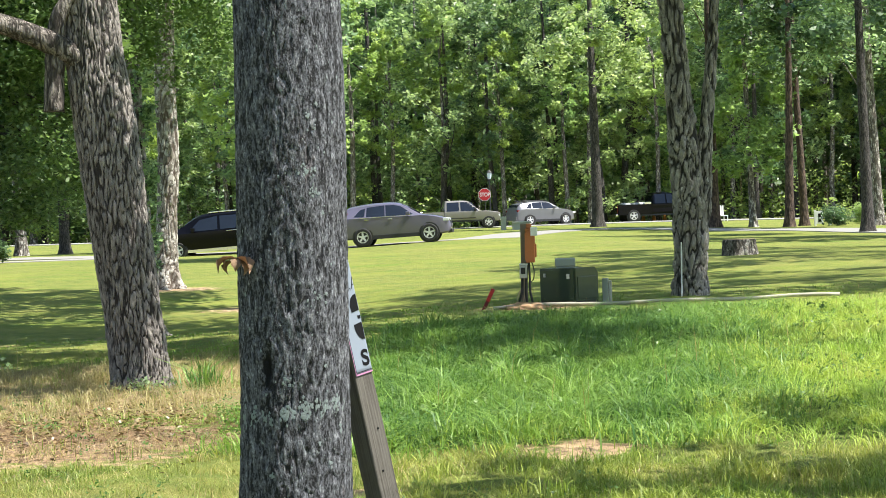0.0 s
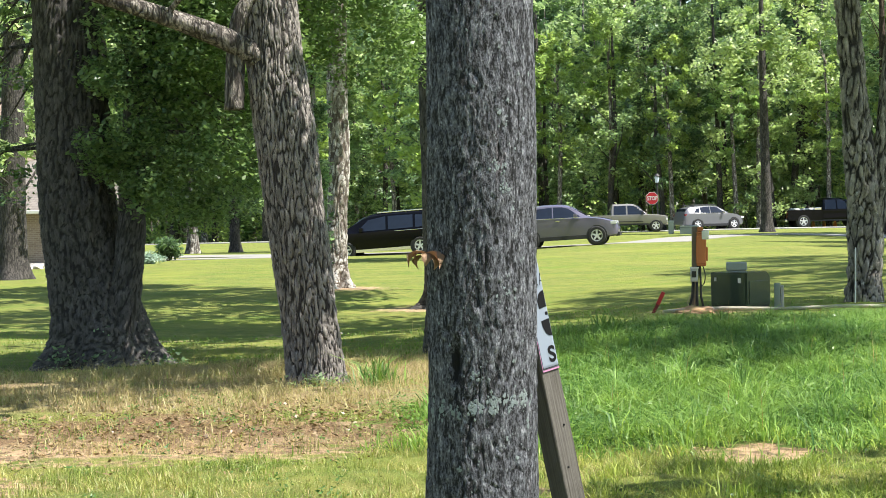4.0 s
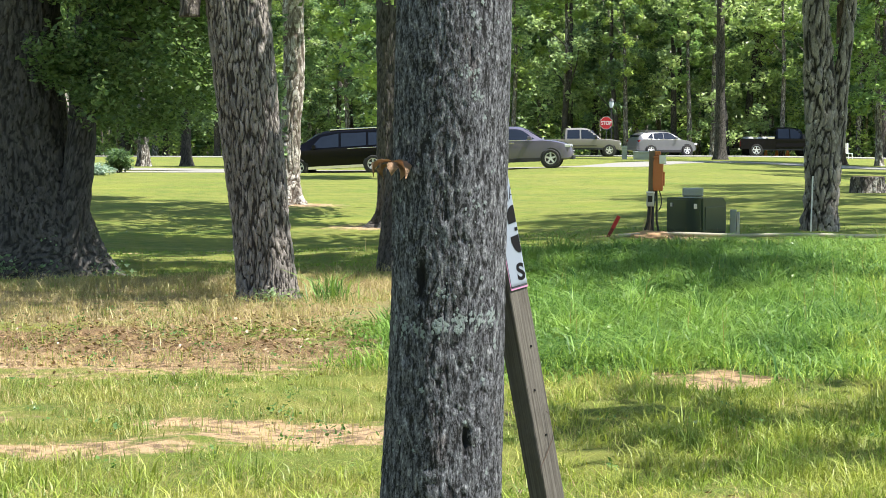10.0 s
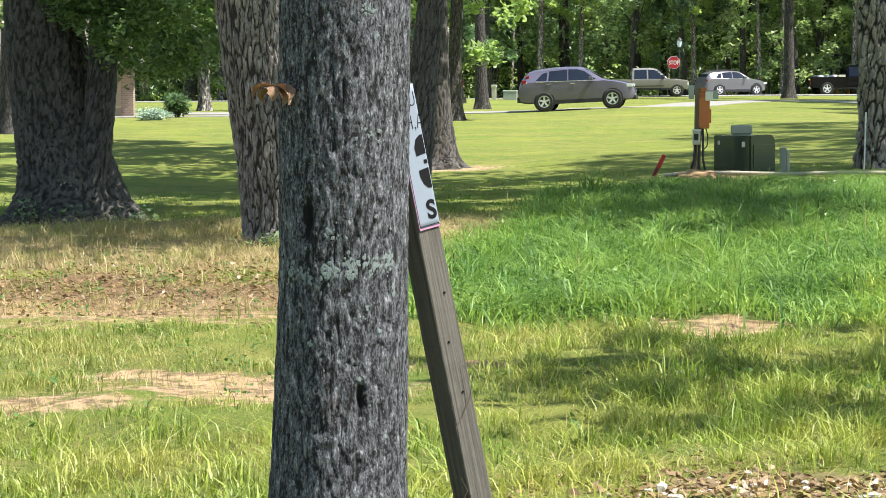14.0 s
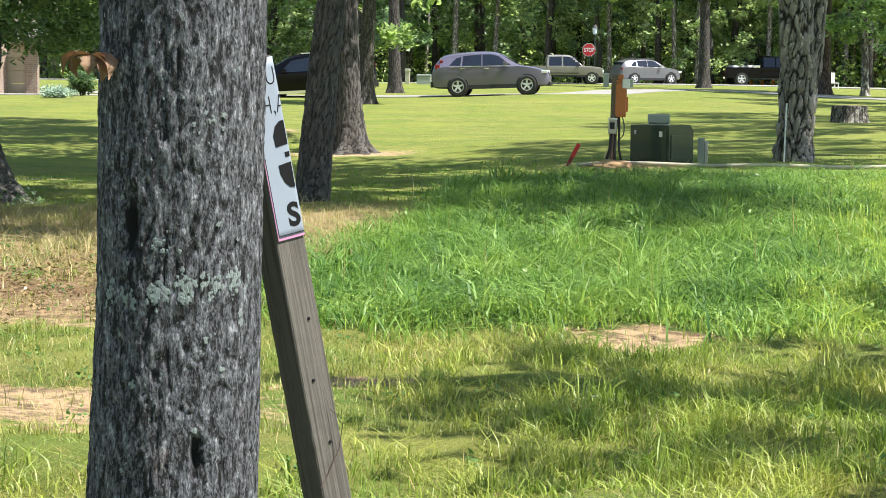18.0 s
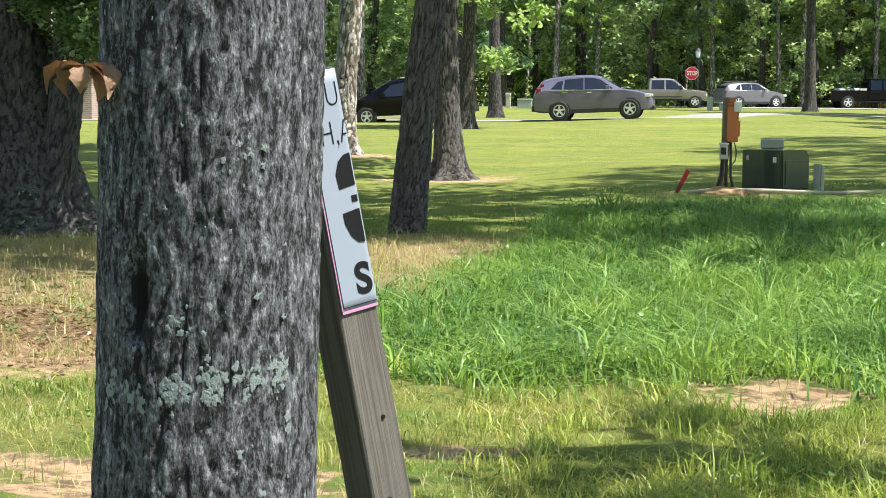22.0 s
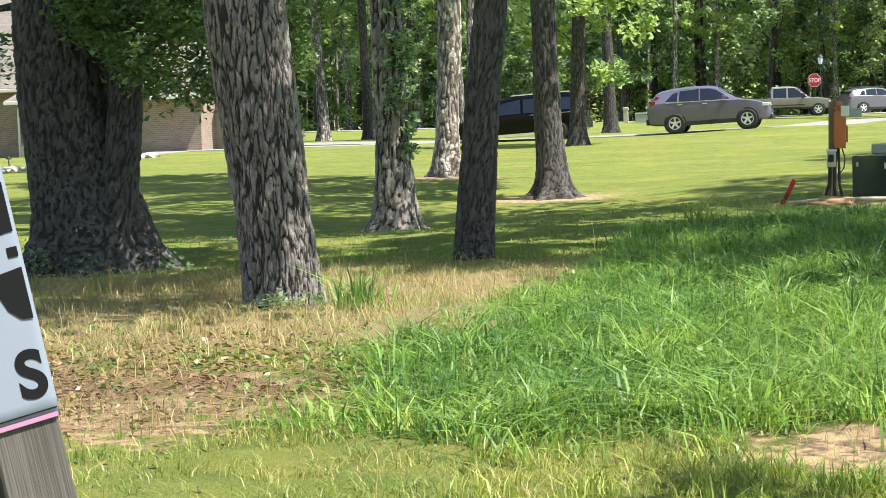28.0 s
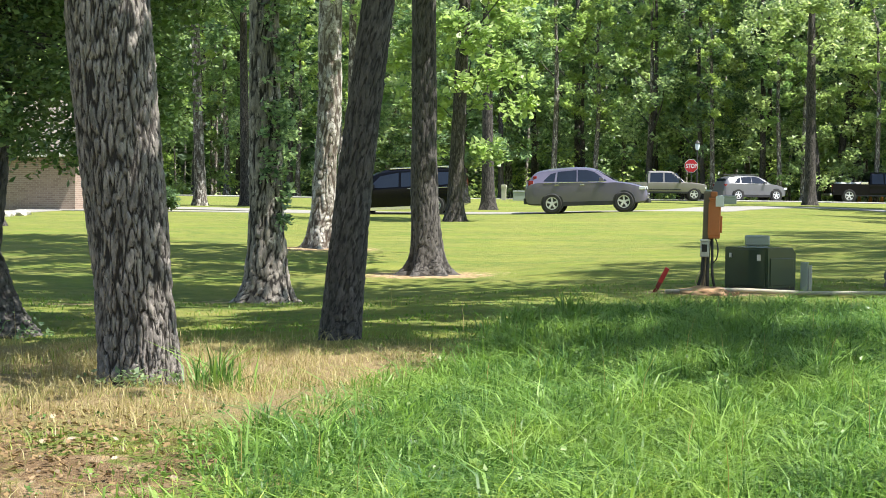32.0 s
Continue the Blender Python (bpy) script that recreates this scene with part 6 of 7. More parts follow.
SUV_WIN = ([(-1.62, 1.16), (-1.2, 1.14), (-1.16, 1.47), (-1.36, 1.42)], [(-1.13, 1.14), (-0.4, 1.12), (-0.4, 1.54), (-1.09, 1.5)], [(-0.35, 1.12), (0.62, 1.1), (0.7, 1.13), (0.24, 1.46), (-0.02, 1.53), (-0.35, 1.54)])
SUV_TRIM = (*pair("window_moulding", M_CHROME, (-1.6, -0.925, 1.085, 0.68, -0.9, 1.105)), *pair("cladding", M_TRIM, (-0.92, -0.9, 0.26, 0.92, -0.868, 0.4)))
crv = car("grey_crossover", pose(-5.37, 77.42, 0.735, 0, -2.2, 0), "dark grey compact crossover parked on the drive", M_GREY, SUV, SUV_WIN, (-1.31, 1.31), 0.35,
    ([(0.3, -0.58, 1.545), (0.3, 0.58, 1.545), (0.98, 0.72, 1.16), (0.98, -0.72, 1.16)],),
    (*SUV_TRIM, *pair("tail_lamp", M_TAIL, (-2.17, -0.895, 1.0, -1.98, -0.7, 1.2), "red tail lamp"), *pair("tail_lamp", M_TAIL, (-2.0, -0.78, 1.2, -1.86, -0.68, 1.36), "red tail lamp"), *pair("head_lamp", M_LAMP, (1.85, -0.84, 0.76, 2.1, -0.62, 0.88)), ("rear_bumper", M_TRIM, (-2.37, -0.8, 0.34, -2.15, 0.8, 0.56), ""),
     ("front_bumper", M_TRIM, (2.0, -0.7, 0.28, 2.2, 0.7, 0.44), ""), *pair("door_mirror", M_GREY, (0.44, -1.08, 1.1, 0.6, -0.9, 1.24)), *pair("door_handle", M_CHROME, (-0.28, -0.945, 0.98, -0.1, -0.9, 1.01)), *pair("door_handle", M_CHROME, (-1.2, -0.945, 1.0, -1.02, -0.9, 1.03))))
VAN = [(-2.5, 0.45, 0.95, 1.2, 0.8, 0.86, 0.75), (-2.42, 0.3, 1.0, 1.6, 0.9, 0.95, 0.72), (-1.8, 0.25, 1.02, 1.74, 0.93, 0.97, 0.74), (-0.5, 0.24, 1.02, 1.76, 0.93, 0.97, 0.76), (0.5, 0.24, 1.01, 1.7, 0.93, 0.97, 0.74),
       (1.05, 0.24, 1.0, 1.46, 0.93, 0.96, 0.74), (1.6, 0.25, 0.98, 1.12, 0.92, 0.94, 0.78), (2.15, 0.27, 0.88, 0.94, 0.88, 0.89, 0.74), (2.5, 0.32, 0.7, 0.74, 0.8, 0.8, 0.64), (2.6, 0.42, 0.58, 0.62, 0.66, 0.66, 0.58)]
VAN_WIN = ([(-2.2, 1.1), (-1.35, 1.08), (-1.35, 1.58), (-2.1, 1.54)], [(-1.25, 1.08), (-0.25, 1.07), (-0.25, 1.6), (-1.25, 1.59)], [(-0.15, 1.07), (0.9, 1.06), (0.95, 1.12), (0.55, 1.5), (-0.15, 1.6)])
car("black_minivan", pose(-12.6, 78.0, 0.5, 0, 3.0, 180), "glossy black minivan parked on the drive", M_BLACK, VAN, VAN_WIN, (-1.5, 1.5), 0.34,
    ([(0.75, -0.62, 1.6), (0.75, 0.62, 1.6), (1.5, 0.76, 1.17), (1.5, -0.76, 1.17)],),
    (*pair("tail_lamp", M_TAIL, (-2.5, -0.93, 1.0, -2.3, -0.75, 1.3), "red tail lamp"), *pair("head_lamp", M_LAMP, (2.3, -0.82, 0.68, 2.52, -0.6, 0.8)), *pair("roof_rail", M_CHROME, (-2.0, -0.7, 1.74, 0.2, -0.66, 1.79)),
     *pair("door_mirror", M_BLACK, (0.75, -1.14, 1.02, 0.9, -0.95, 1.2)), *pair("slide_rail", M_CHROME, (-2.2, -0.985, 0.98, -0.5, -0.96, 1.0)), ("rear_bumper", M_BLACK, (-2.58, -0.85, 0.35, -2.4, 0.85, 0.62), "")), sill=M_CHROME)
suv2 = car("silver_crossover", pose(0.1, 133.8, 1.04, 0, 0, 28), "silver crossover parked along the far road", M_SILVER, SUV, SUV_WIN, (-1.36, 1.36), 0.37,
    ([(0.3, -0.58, 1.545), (0.3, 0.58, 1.545), (0.98, 0.72, 1.16), (0.98, -0.72, 1.16)],),
    (*SUV_TRIM, *pair("tail_lamp", M_TAIL, (-2.27, -0.88, 0.92, -2.05, -0.66, 1.06), "red tail lamp"), ("rear_window", M_GLASS, (-2.16, -0.6, 1.12, -1.98, 0.6, 1.42), ""), *pair("roof_rail", M_TRIM, (-1.7, -0.62, 1.64, 0.1, -0.58, 1.7)),
     *pair("door_mirror", M_SILVER, (0.44, -1.08, 1.1, 0.6, -0.9, 1.24)), *pair("head_lamp", M_LAMP, (1.95, -0.82, 0.72, 2.18, -0.6, 0.86)), ("rear_bumper", M_SILVER, (-2.37, -0.8, 0.36, -2.15, 0.8, 0.62), "")))


def pickup(name, m, label, mat, L, wb, h, r, w, cab, extras=(), axle=-0.05):
    """A pickup along +x: a cab body, a bed with open box, wheels. bed, cab: x ranges."""
    x0, x1 = -L / 2, L / 2
    be = h * 0.6
    st = [(cab[0] - 0.02, 0.42, be, be + 0.02, w * 0.95, w, w * 0.9), (cab[0] + 0.05, 0.42, be, h * 0.96, w * 0.95, w, w * 0.78), (cab[0] + 0.4, 0.42, be, h, w * 0.95, w, w * 0.76), (cab[1] - 0.75, 0.42, be, h * 0.985, w * 0.95, w, w * 0.76),
          (cab[1] - 0.3, 0.42, be, h * 0.82, w * 0.95, w, w * 0.8), (cab[1] + 0.1, 0.42, be, be + 0.05, w * 0.95, w, w * 0.86), (cab[1] + 0.6, 0.42, be - 0.03, be + 0.02, w * 0.94, w * 0.98, w * 0.84), (x1 - 0.12, 0.42, be - 0.12, be - 0.08, w * 0.9, w * 0.93, w * 0.8), (x1, 0.5, be - 0.25, be - 0.2, w * 0.8, w * 0.84, w * 0.74)]
    c0, c1 = cab
    q = (c1 - 0.35 - c0) / 2
    win = ([(c0 + 0.12, be + 0.04), (c0 + q, be + 0.04), (c0 + q, h - 0.1), (c0 + 0.16, h - 0.12)], [(c0 + q + 0.1, be + 0.04), (c1 - 0.02, be + 0.03), (c1 - 0.45, h - 0.12), (c0 + q + 0.1, h - 0.1)])
    e = car(name, m, label, mat, st, win, (axle - wb / 2, axle + wb / 2), r, ([(c1 - 0.42, -w * 0.66, h * 0.93), (c1 - 0.42, w * 0.66, h * 0.93), (c1 + 0.04, w * 0.78, be + 0.09), (c1 + 0.04, -w * 0.78, be + 0.09)],), extras, out=0.07)
    bm = bmesh.new()
    for y in (-w, w - 0.07):
        box(bm, x0 + 0.06, y, 0.5, c0 - 0.04, y + 0.07, be + 0.02)
    box(bm, x0 + 0.06, -w + 0.07, 0.5, c0 - 0.04, w - 0.07, 0.62)
    box(bm, c0 - 0.1, -w + 0.07, 0.62, c0 - 0.04, w - 0.07, be + 0.02)
    part("cargo_bed", bm, mat, e)
    part("tailgate", boxes((x0 + 0.0, -w + 0.02, 0.56, x0 + 0.058, w - 0.02, be + 0.015), bevel=0.012), mat, e)
    part("rear_bumper", boxes((x0 - 0.14, -w + 0.03, 0.42, x0 - 0.004, w - 0.03, 0.58), bevel=0.02), M_CHROME, e, "chrome rear bumper")
    for s in (-1, 1):
        part("tail_lamp", boxes((x0 - 0.012, min(s * w, s * (w - 0.12)), 0.66, x0 - 0.002, max(s * w, s * (w - 0.12)), be - 0.03)), M_TAIL, e, "red tail lamp")
    return e


pk = pickup("pewter_pickup", pose(-5.5, 127.0, 1.05, 0, 0, 8), "pewter compact pickup with a long cab by the stop sign", M_BEIGE, 5.8, 3.35, 1.78, 0.37, 0.92, (-0.7, 1.5),
            (*pair("head_lamp", M_LAMP, (2.68, -0.86, 0.68, 2.87, -0.6, 0.84)), *pair("door_mirror", M_TRIM, (1.2, -1.1, 1.08, 1.33, -0.92, 1.26)), *pair("side_moulding", M_TRIM, (-0.7, -0.945, 0.62, 1.3, -0.918, 0.68)), ("front_bumper", M_CHROME, (2.84, -0.84, 0.42, 3.0, 0.84, 0.6), "")), axle=0.45)
bt = pickup("black_pickup", pose(8.1, 137.6, 0.99, 0, 0, 14), "large black pickup with gear in its open bed", M_BLACK, 6.2, 3.8, 1.98, 0.43, 1.0, (-0.55, 1.6),
            (*pair("tow_mirror", M_TRIM, (1.2, -1.3, 1.2, 1.34, -1.0, 1.5)), *pair("head_lamp", M_LAMP, (2.75, -0.9, 0.8, 2.93, -0.6, 1.0)), ("toolbox", M_CHROME, (-1.15, -0.9, 1.12, -0.65, 0.9, 1.36), "silver toolbox across the bed")))
rr = random.Random(5)
for k in range(4):
    o = part("cargo_bag", boxes((-0.3, -0.25, 0, 0.3, 0.25, 0.35), bevel=0.12, seg=3), plain("bag_%s" % "abcd"[k], (0.35 + 0.1 * k, 0.36 + 0.09 * k, 0.36 + 0.08 * k), 0.8))
    o.matrix_world = bt.matrix_world @ pose(-2.3 + 0.38 * k, rr.uniform(-0.5, 0.5), 1.0, 0, 0, rr.uniform(-30, 30))
    tagged(o, "pale sack lying in the black pickup's bed", "bag", "cargo bags")
for k in range(4):
    o = part("orange_cone", trunk_mesh([(0, 0, 0, 0.17), (0, 0, 0.06, 0.15), (0, 0, 0.62, 0.03)], 14, 8, 0, 0.1, 0, 3), M_AMBER)
    o.location = (6.5 + 0.75 * k, 139.6 + 0.1 * k, ground_at(6.5, 139) + 0.02)
    tagged(o, "orange plastic cone standing beyond the black pickup", "cone", "orange cones")


# ---- signs and boxes by the road ----
M_SIGNRED = plain("sign_red", (0.5, 0.02, 0.025), 0.45, 0, 20, 0.12, 0)
STOP = (-3.59, 129.6)
zs = ground_at(*STOP)
sg = thing("stop_sign", pose(*STOP, zs, 0, 0, 0), "red octagonal stop sign on a dark pole", "sign")
bm = bmesh.new()
tube(bm, [(0, 0.03, -0.1), (0.03, 0.03, 2.6)], 0.035, 8)
part("pole", bm, M_TRIM, sg)
C = 3.2 - zs


def octagon(r, y0, y1):
    bm = bmesh.new()
    pts = [(math.cos(a) * r, math.sin(a) * r + C) for a in [math.pi / 8 + k * math.pi / 4 for k in range(8)]]
    f = [bm.verts.new((x, y0, z)) for x, z in pts]
    g = [bm.verts.new((x, y1, z)) for x, z in pts]
    bm.faces.new(f)
    bm.faces.new(g[::-1])
    for i in range(8):
        bm.faces.new((f[i], g[i], g[(i + 1) % 8], f[(i + 1) % 8]))
    bmesh.ops.recalc_face_normals(bm, faces=bm.faces[:])
    return bm


part("plate", octagon(0.44, -0.01, 0.01), M_LABEL, sg)
part("red_face", octagon(0.41, -0.016, -0.0104), M_SIGNRED, sg)
lettering("lettering", "STOP", 0.36, -0.32, C - 0.12, sg, -0.02, M_LABEL, None, 0.008, 0, 0.78)
lp = thing("street_lamp", pose(-3.4, 135.0, ground_at(-3.4, 135)), "dark slim street lamp with a pale lantern", "lamp post")
bm = bmesh.new()
tube(bm, [(0, 0, -0.1), (0, 0, 0.5), (0, 0, 3.3)], [0.09, 0.06, 0.045], 10)
part("pole", bm, M_TRIM, lp)
bm = bmesh.new()
tube(bm, [(0, 0, 3.3), (0, 0, 3.38), (0, 0, 3.7), (0, 0, 3.75)], [0.1, 0.13, 0.17, 0.1], 10)
part("lantern", bm, plain("lantern_glass", (0.62, 0.7, 0.78), 0.2), lp, "pale frosted lantern")
bm = bmesh.new()
tube(bm, [(0, 0, 3.75), (0, 0, 3.8), (0, 0, 3.95)], [0.22, 0.18, 0.03], 10)
part("cap", bm, M_TRIM, lp)


def pedestal(x, y, w, h, lab, mat):
    e = thing("utility_pedestal", pose(x, y, ground_at(x, y) - 0.03), lab, "utility box", "roadside boxes")
    part("body", boxes((-w / 2, -w * 0.35, 0, w / 2, w * 0.35, h * 0.8), bevel=0.02), mat, e)
    part("cap", boxes((-w / 2 - 0.02, -w * 0.35 - 0.02, h * 0.8, w / 2 + 0.02, w * 0.35 + 0.02, h), bevel=0.03), mat, e)
    return e


M_BOXTAN = plain("tan_plastic", (0.45, 0.43, 0.33), 0.6, 0, 20, 0.15, 0.05)
pedestal(-12.6, 108, 0.25, 0.85, "narrow tan plastic utility pedestal", M_BOXTAN)
pedestal(-11.7, 108, 0.75, 0.55, "low pale green utility box on the grass", M_TF_PALE)
pedestal(-2.0, 112, 0.3, 0.8, "pale green utility pedestal by the drive", M_TF_PALE)
pedestal(-1.0, 112, 1.0, 0.5, "low pale green utility box by the drive", M_TF_PALE)
e = thing("lawn_chair", pose(11.5, 125, ground_at(11.5, 125), 0, 0, 20), "white slatted lawn chair far off by the road", "chair")
part("seat", boxes((-0.3, -0.3, 0.33, 0.3, 0.3, 0.38), bevel=0.01), M_LABEL, e)
for k in range(4):
    part("back_slat", boxes((-0.27 + k * 0.14, 0.28, 0.38, -0.16 + k * 0.14, 0.33, 1.0), bevel=0.008), M_LABEL, e)
for x in (-0.28, 0.24):
    for y in (-0.28, 0.26):
        part("leg", boxes((x, y, 0, x + 0.05, y + 0.05, 0.33)), M_LABEL, e)
e = thing("yard_sign", pose(14.35, 100, ground_at(14.35, 100), 0, 0, 0), "white yard sign with dark blocks on a post", "sign")
part("post", boxes((0.36, -0.05, -0.1, 0.46, 0.05, 0.78), bevel=0.01), M_LABEL, e)
part("post", boxes((-0.4, -0.05, -0.1, -0.3, 0.05, 0.78), bevel=0.01), M_LABEL, e)
pn = part("panel", boxes((-0.3, -0.03, 0.1, 0.05, 0.03, 0.75), bevel=0.01), M_LABEL, e)
part("dark_block", boxes((-0.2, -0.034, 0.42, -0.05, -0.0304, 0.62)), M_INK, pn)
part("dark_block", boxes((-0.2, -0.034, 0.18, -0.05, -0.0304, 0.36)), M_INK, pn)


def bush(name, x, y, r, h, mat, label, seed, leaf=0.12):
    rng = np.random.RandomState(seed)
    n = 40
    cs = np.stack([rng.normal(0, r * 0.45, n), rng.normal(0, r * 0.45, n), h * (0.15 + 0.75 * rng.rand(n))], 1)
    e = thing(name, pose(x, y, ground_at(x, y)), label, "bush")
    part("foliage", quads_mesh(leaf_cloud(cs, [r * 0.4] * n, 45, leaf, seed)), mat, e)
    bm = bmesh.new()
    for c in cs[:7]:
        tube(bm, [(0, 0, -0.05), tuple(c)], [0.02, 0.006], 5)
    part("stem", bm, M_DARK, e)


bush("dark_shrub", 14.9, 98, 0.8, 1.0, M_LEAF_DARK, "round dark shrub beside the white sign", 81)
bush("light_shrub", 17.6, 108, 0.8, 1.1, M_LEAF_LIGHT, "light green shrub in the sun", 82)
bush("dark_shrub", -20.3, 73, 0.55, 0.9, M_LEAF_DARK, "rounded dark shrub at the house corner", 83)
bush("grey_shrub", -19.9, 69, 0.5, 0.4, leaves("silver_leaf", (0.3, 0.38, 0.3), (0.5, 0.56, 0.48), 0.2, (0.42, 0.5, 0.4)), "low silvery plant at the house corner", 84, 0.09)

# ---- the house ----
m, nt, b = material("brown_brick", 0.9)
tc = nt.nodes.new("ShaderNodeTexCoord")
sep = nt.nodes.new("ShaderNodeSeparateXYZ")
nt.links.new(tc.outputs["Object"], sep.inputs[0])
cmb = nt.nodes.new("ShaderNodeCombineXYZ")
nt.links.new(math_node(nt, "ADD", sep.outputs[0], sep.outputs[1]), cmb.inputs[0])
nt.links.new(sep.outputs[2], cmb.inputs[1])
br = node(nt, "ShaderNodeTexBrick", Scale=1.0, Mortar_Size=0.008)
br.inputs["Brick Width"].default_value, br.inputs["Row Height"].default_value = 0.21, 0.075
br.inputs["Color1"].default_value, br.inputs["Color2"].default_value, br.inputs["Mortar"].default_value = (0.23, 0.165, 0.125, 1), (0.35, 0.26, 0.2, 1), (0.42, 0.37, 0.32, 1)
nt.links.new(cmb.outputs[0], br.inputs["Vector"])
nt.links.new(mix(nt, 0.3, br.outputs["Color"], mix(nt, noise_tex(nt, tc.outputs["Object"], 3, 5), (0.15, 0.1, 0.08), (0.36, 0.26, 0.2))), b.inputs["Base Color"])
bump(nt, b, br.outputs["Fac"], -0.4, 0.01)
M_BRICK = m
m, nt, b = material("roof_shingles", 0.92)
v = coords(nt, (1, 1, 1), False)
sep = nt.nodes.new("ShaderNodeSeparateXYZ")
nt.links.new(v, sep.inputs[0])
cmb = nt.nodes.new("ShaderNodeCombineXYZ")
nt.links.new(sep.outputs[0], cmb.inputs[0])
nt.links.new(math_node(nt, "MULTIPLY", sep.outputs[2], 1.6), cmb.inputs[1])
br = node(nt, "ShaderNodeTexBrick", Scale=1.0, Mortar_Size=0.012)
br.inputs["Brick Width"].default_value, br.inputs["Row Height"].default_value = 0.3, 0.15
br.inputs["Color1"].default_value, br.inputs["Color2"].default_value, br.inputs["Mortar"].default_value = (0.145, 0.124, 0.103, 1), (0.225, 0.195, 0.165, 1), (0.095, 0.08, 0.068, 1)
nt.links.new(cmb.outputs[0], br.inputs["Vector"])
nt.links.new(mix(nt, 0.35, br.outputs["Color"], mix(nt, noise_tex(nt, v, 1.2, 6), (0.135, 0.118, 0.1), (0.235, 0.207, 0.175))), b.inputs["Base Color"])
bump(nt, b, br.outputs["Fac"], -0.5, 0.02)
M_ROOF = m
M_TRIMW = plain("cream_trim", (0.74, 0.71, 0.64), 0.6, 0, 20, 0.08, 0)
M_DOORTAN = plain("tan_door", (0.4, 0.34, 0.26), 0.6, 0, 10, 0.08, 0)
HZ = 0.5
house = thing("brick_house", pose(-30, 76, HZ), "brown brick house with a tan shingle roof and garage wing", "house")


def wall(x0, x1, y0, y1, z0, z1, holes=(), name="wall", mat=None):
    """A wall along x from y0 to y1 thick, with openings (x0, z0, x1, z1)."""
    bm = bmesh.new()
    xs = sorted({x0, x1, *[h[0] for h in holes], *[h[2] for h in holes]})
    zs_ = sorted({z0, z1, *[h[1] for h in holes], *[h[3] for h in holes]})
    for xa, xb in zip(xs, xs[1:]):
        for za, zb in zip(zs_, zs_[1:]):
            cx, cz = (xa + xb) / 2, (za + zb) / 2
            if not any(h[0] < cx < h[2] and h[1] < cz < h[3] for h in holes):
                box(bm, xa, y0, za, xb, y1, zb)
    bmesh.ops.remove_doubles(bm, verts=bm.verts[:], dist=0.0005)
    return part(name, bm, mat or M_BRICK, house)


def house_window(x0, z0, x1, z1, y, cols=2, rws=2):
    f = 0.07
    bm = bmesh.new()
    for c in ((x0, z0, x0 + f, z1), (x1 - f, z0, x1, z1), (x0 + f, z0, x1 - f, z0 + f), (x0 + f, z1 - f, x1 - f, z1)):
        box(bm, c[0], y - 0.03, c[1], c[2], y + 0.06, c[3])
    w = part("window", bm, M_TRIMW, house)
    bm = bmesh.new()
    for k in range(1, cols):
        x = x0 + (x1 - x0) * k / cols
        box(bm, x - 0.03, y - 0.02, z0 + f, x + 0.03, y + 0.03, z1 - f)
    part("mullion", bm, M_TRIMW, w)
    bm = bmesh.new()
    for k in range(1, rws):
        z = z0 + (z1 - z0) * k / rws
        box(bm, x0 + f, y - 0.016, z - 0.025, x1 - f, y + 0.026, z + 0.025)
    part("meeting_rail", bm, M_TRIMW, w)
    for i in range(cols):
        for j in range(rws):
            xa, xb = x0 + f + (x1 - x0 - 2 * f) * i / cols, x0 + f + (x1 - x0 - 2 * f) * (i + 1) / cols
            za, zb = z0 + f + (z1 - z0 - 2 * f) * j / rws, z0 + f + (z1 - z0 - 2 * f) * (j + 1) / rws
            part("pane", boxes((xa, y + 0.03, za, xb, y + 0.045, zb)), M_GLASS, w)
    part("sill", boxes((x0 - 0.06, y - 0.09, z0 - 0.06, x1 + 0.06, y + 0.06, z0 - 0.002)), M_TRIMW, w)


# in the house's own place: x from the Empty, y from the main front wall, z from the ground
wall(-16, -0.4, 0, 0.25, -0.3, 2.85, [(-5.17, 0.9, -3.78, 2.4), (-11, 0.9, -9.6, 2.4)])
house_window(-5.17, 0.9, -3.78, 2.4, 0.08)
house_window(-11, 0.9, -9.6, 2.4, 0.08)
wall(-0.9, 6.0, -2.0, -1.75, -0.3, 2.25, [(0.3, 0.65, 0.98, 2.0), (2.05, 0.0, 2.72, 1.98)])
house_window(0.3, 0.65, 0.98, 2.0, -1.92, 1, 2)
part("door", boxes((2.06, -1.93, 0.0, 2.71, -1.86, 1.97), bevel=0.01), M_TRIMW, house, "cream entry door")
wall(-1.15, -0.9, -2.0, 0.25, -0.3, 2.25)
wall(3.9, 7.2, -0.4, -0.15, -0.3, 2.15, [(4.1, 0.0, 6.7, 1.98)])
part("garage_door", boxes(*[(4.11, -0.3, 0.02 + k * 0.49, 6.69, -0.24, 0.5 + k * 0.49) for k in range(4)], bevel=0.012), M_DOORTAN, house, "tan sectional garage door")
bm = bmesh.new()
box(bm, 0, 0, -0.3, 0.25, 8.6, 2.15, pose(6.96, -0.4, 0, 0, 0, 19))
part("wall", bm, M_BRICK, house)
wall(5.75, 6.0, -1.75, -0.4, -0.3, 2.15)
wall(-16.25, -16, 0, 15, -0.3, 2.85)
wall(-16.25, 1.0, 15, 15.25, -0.3, 2.15)


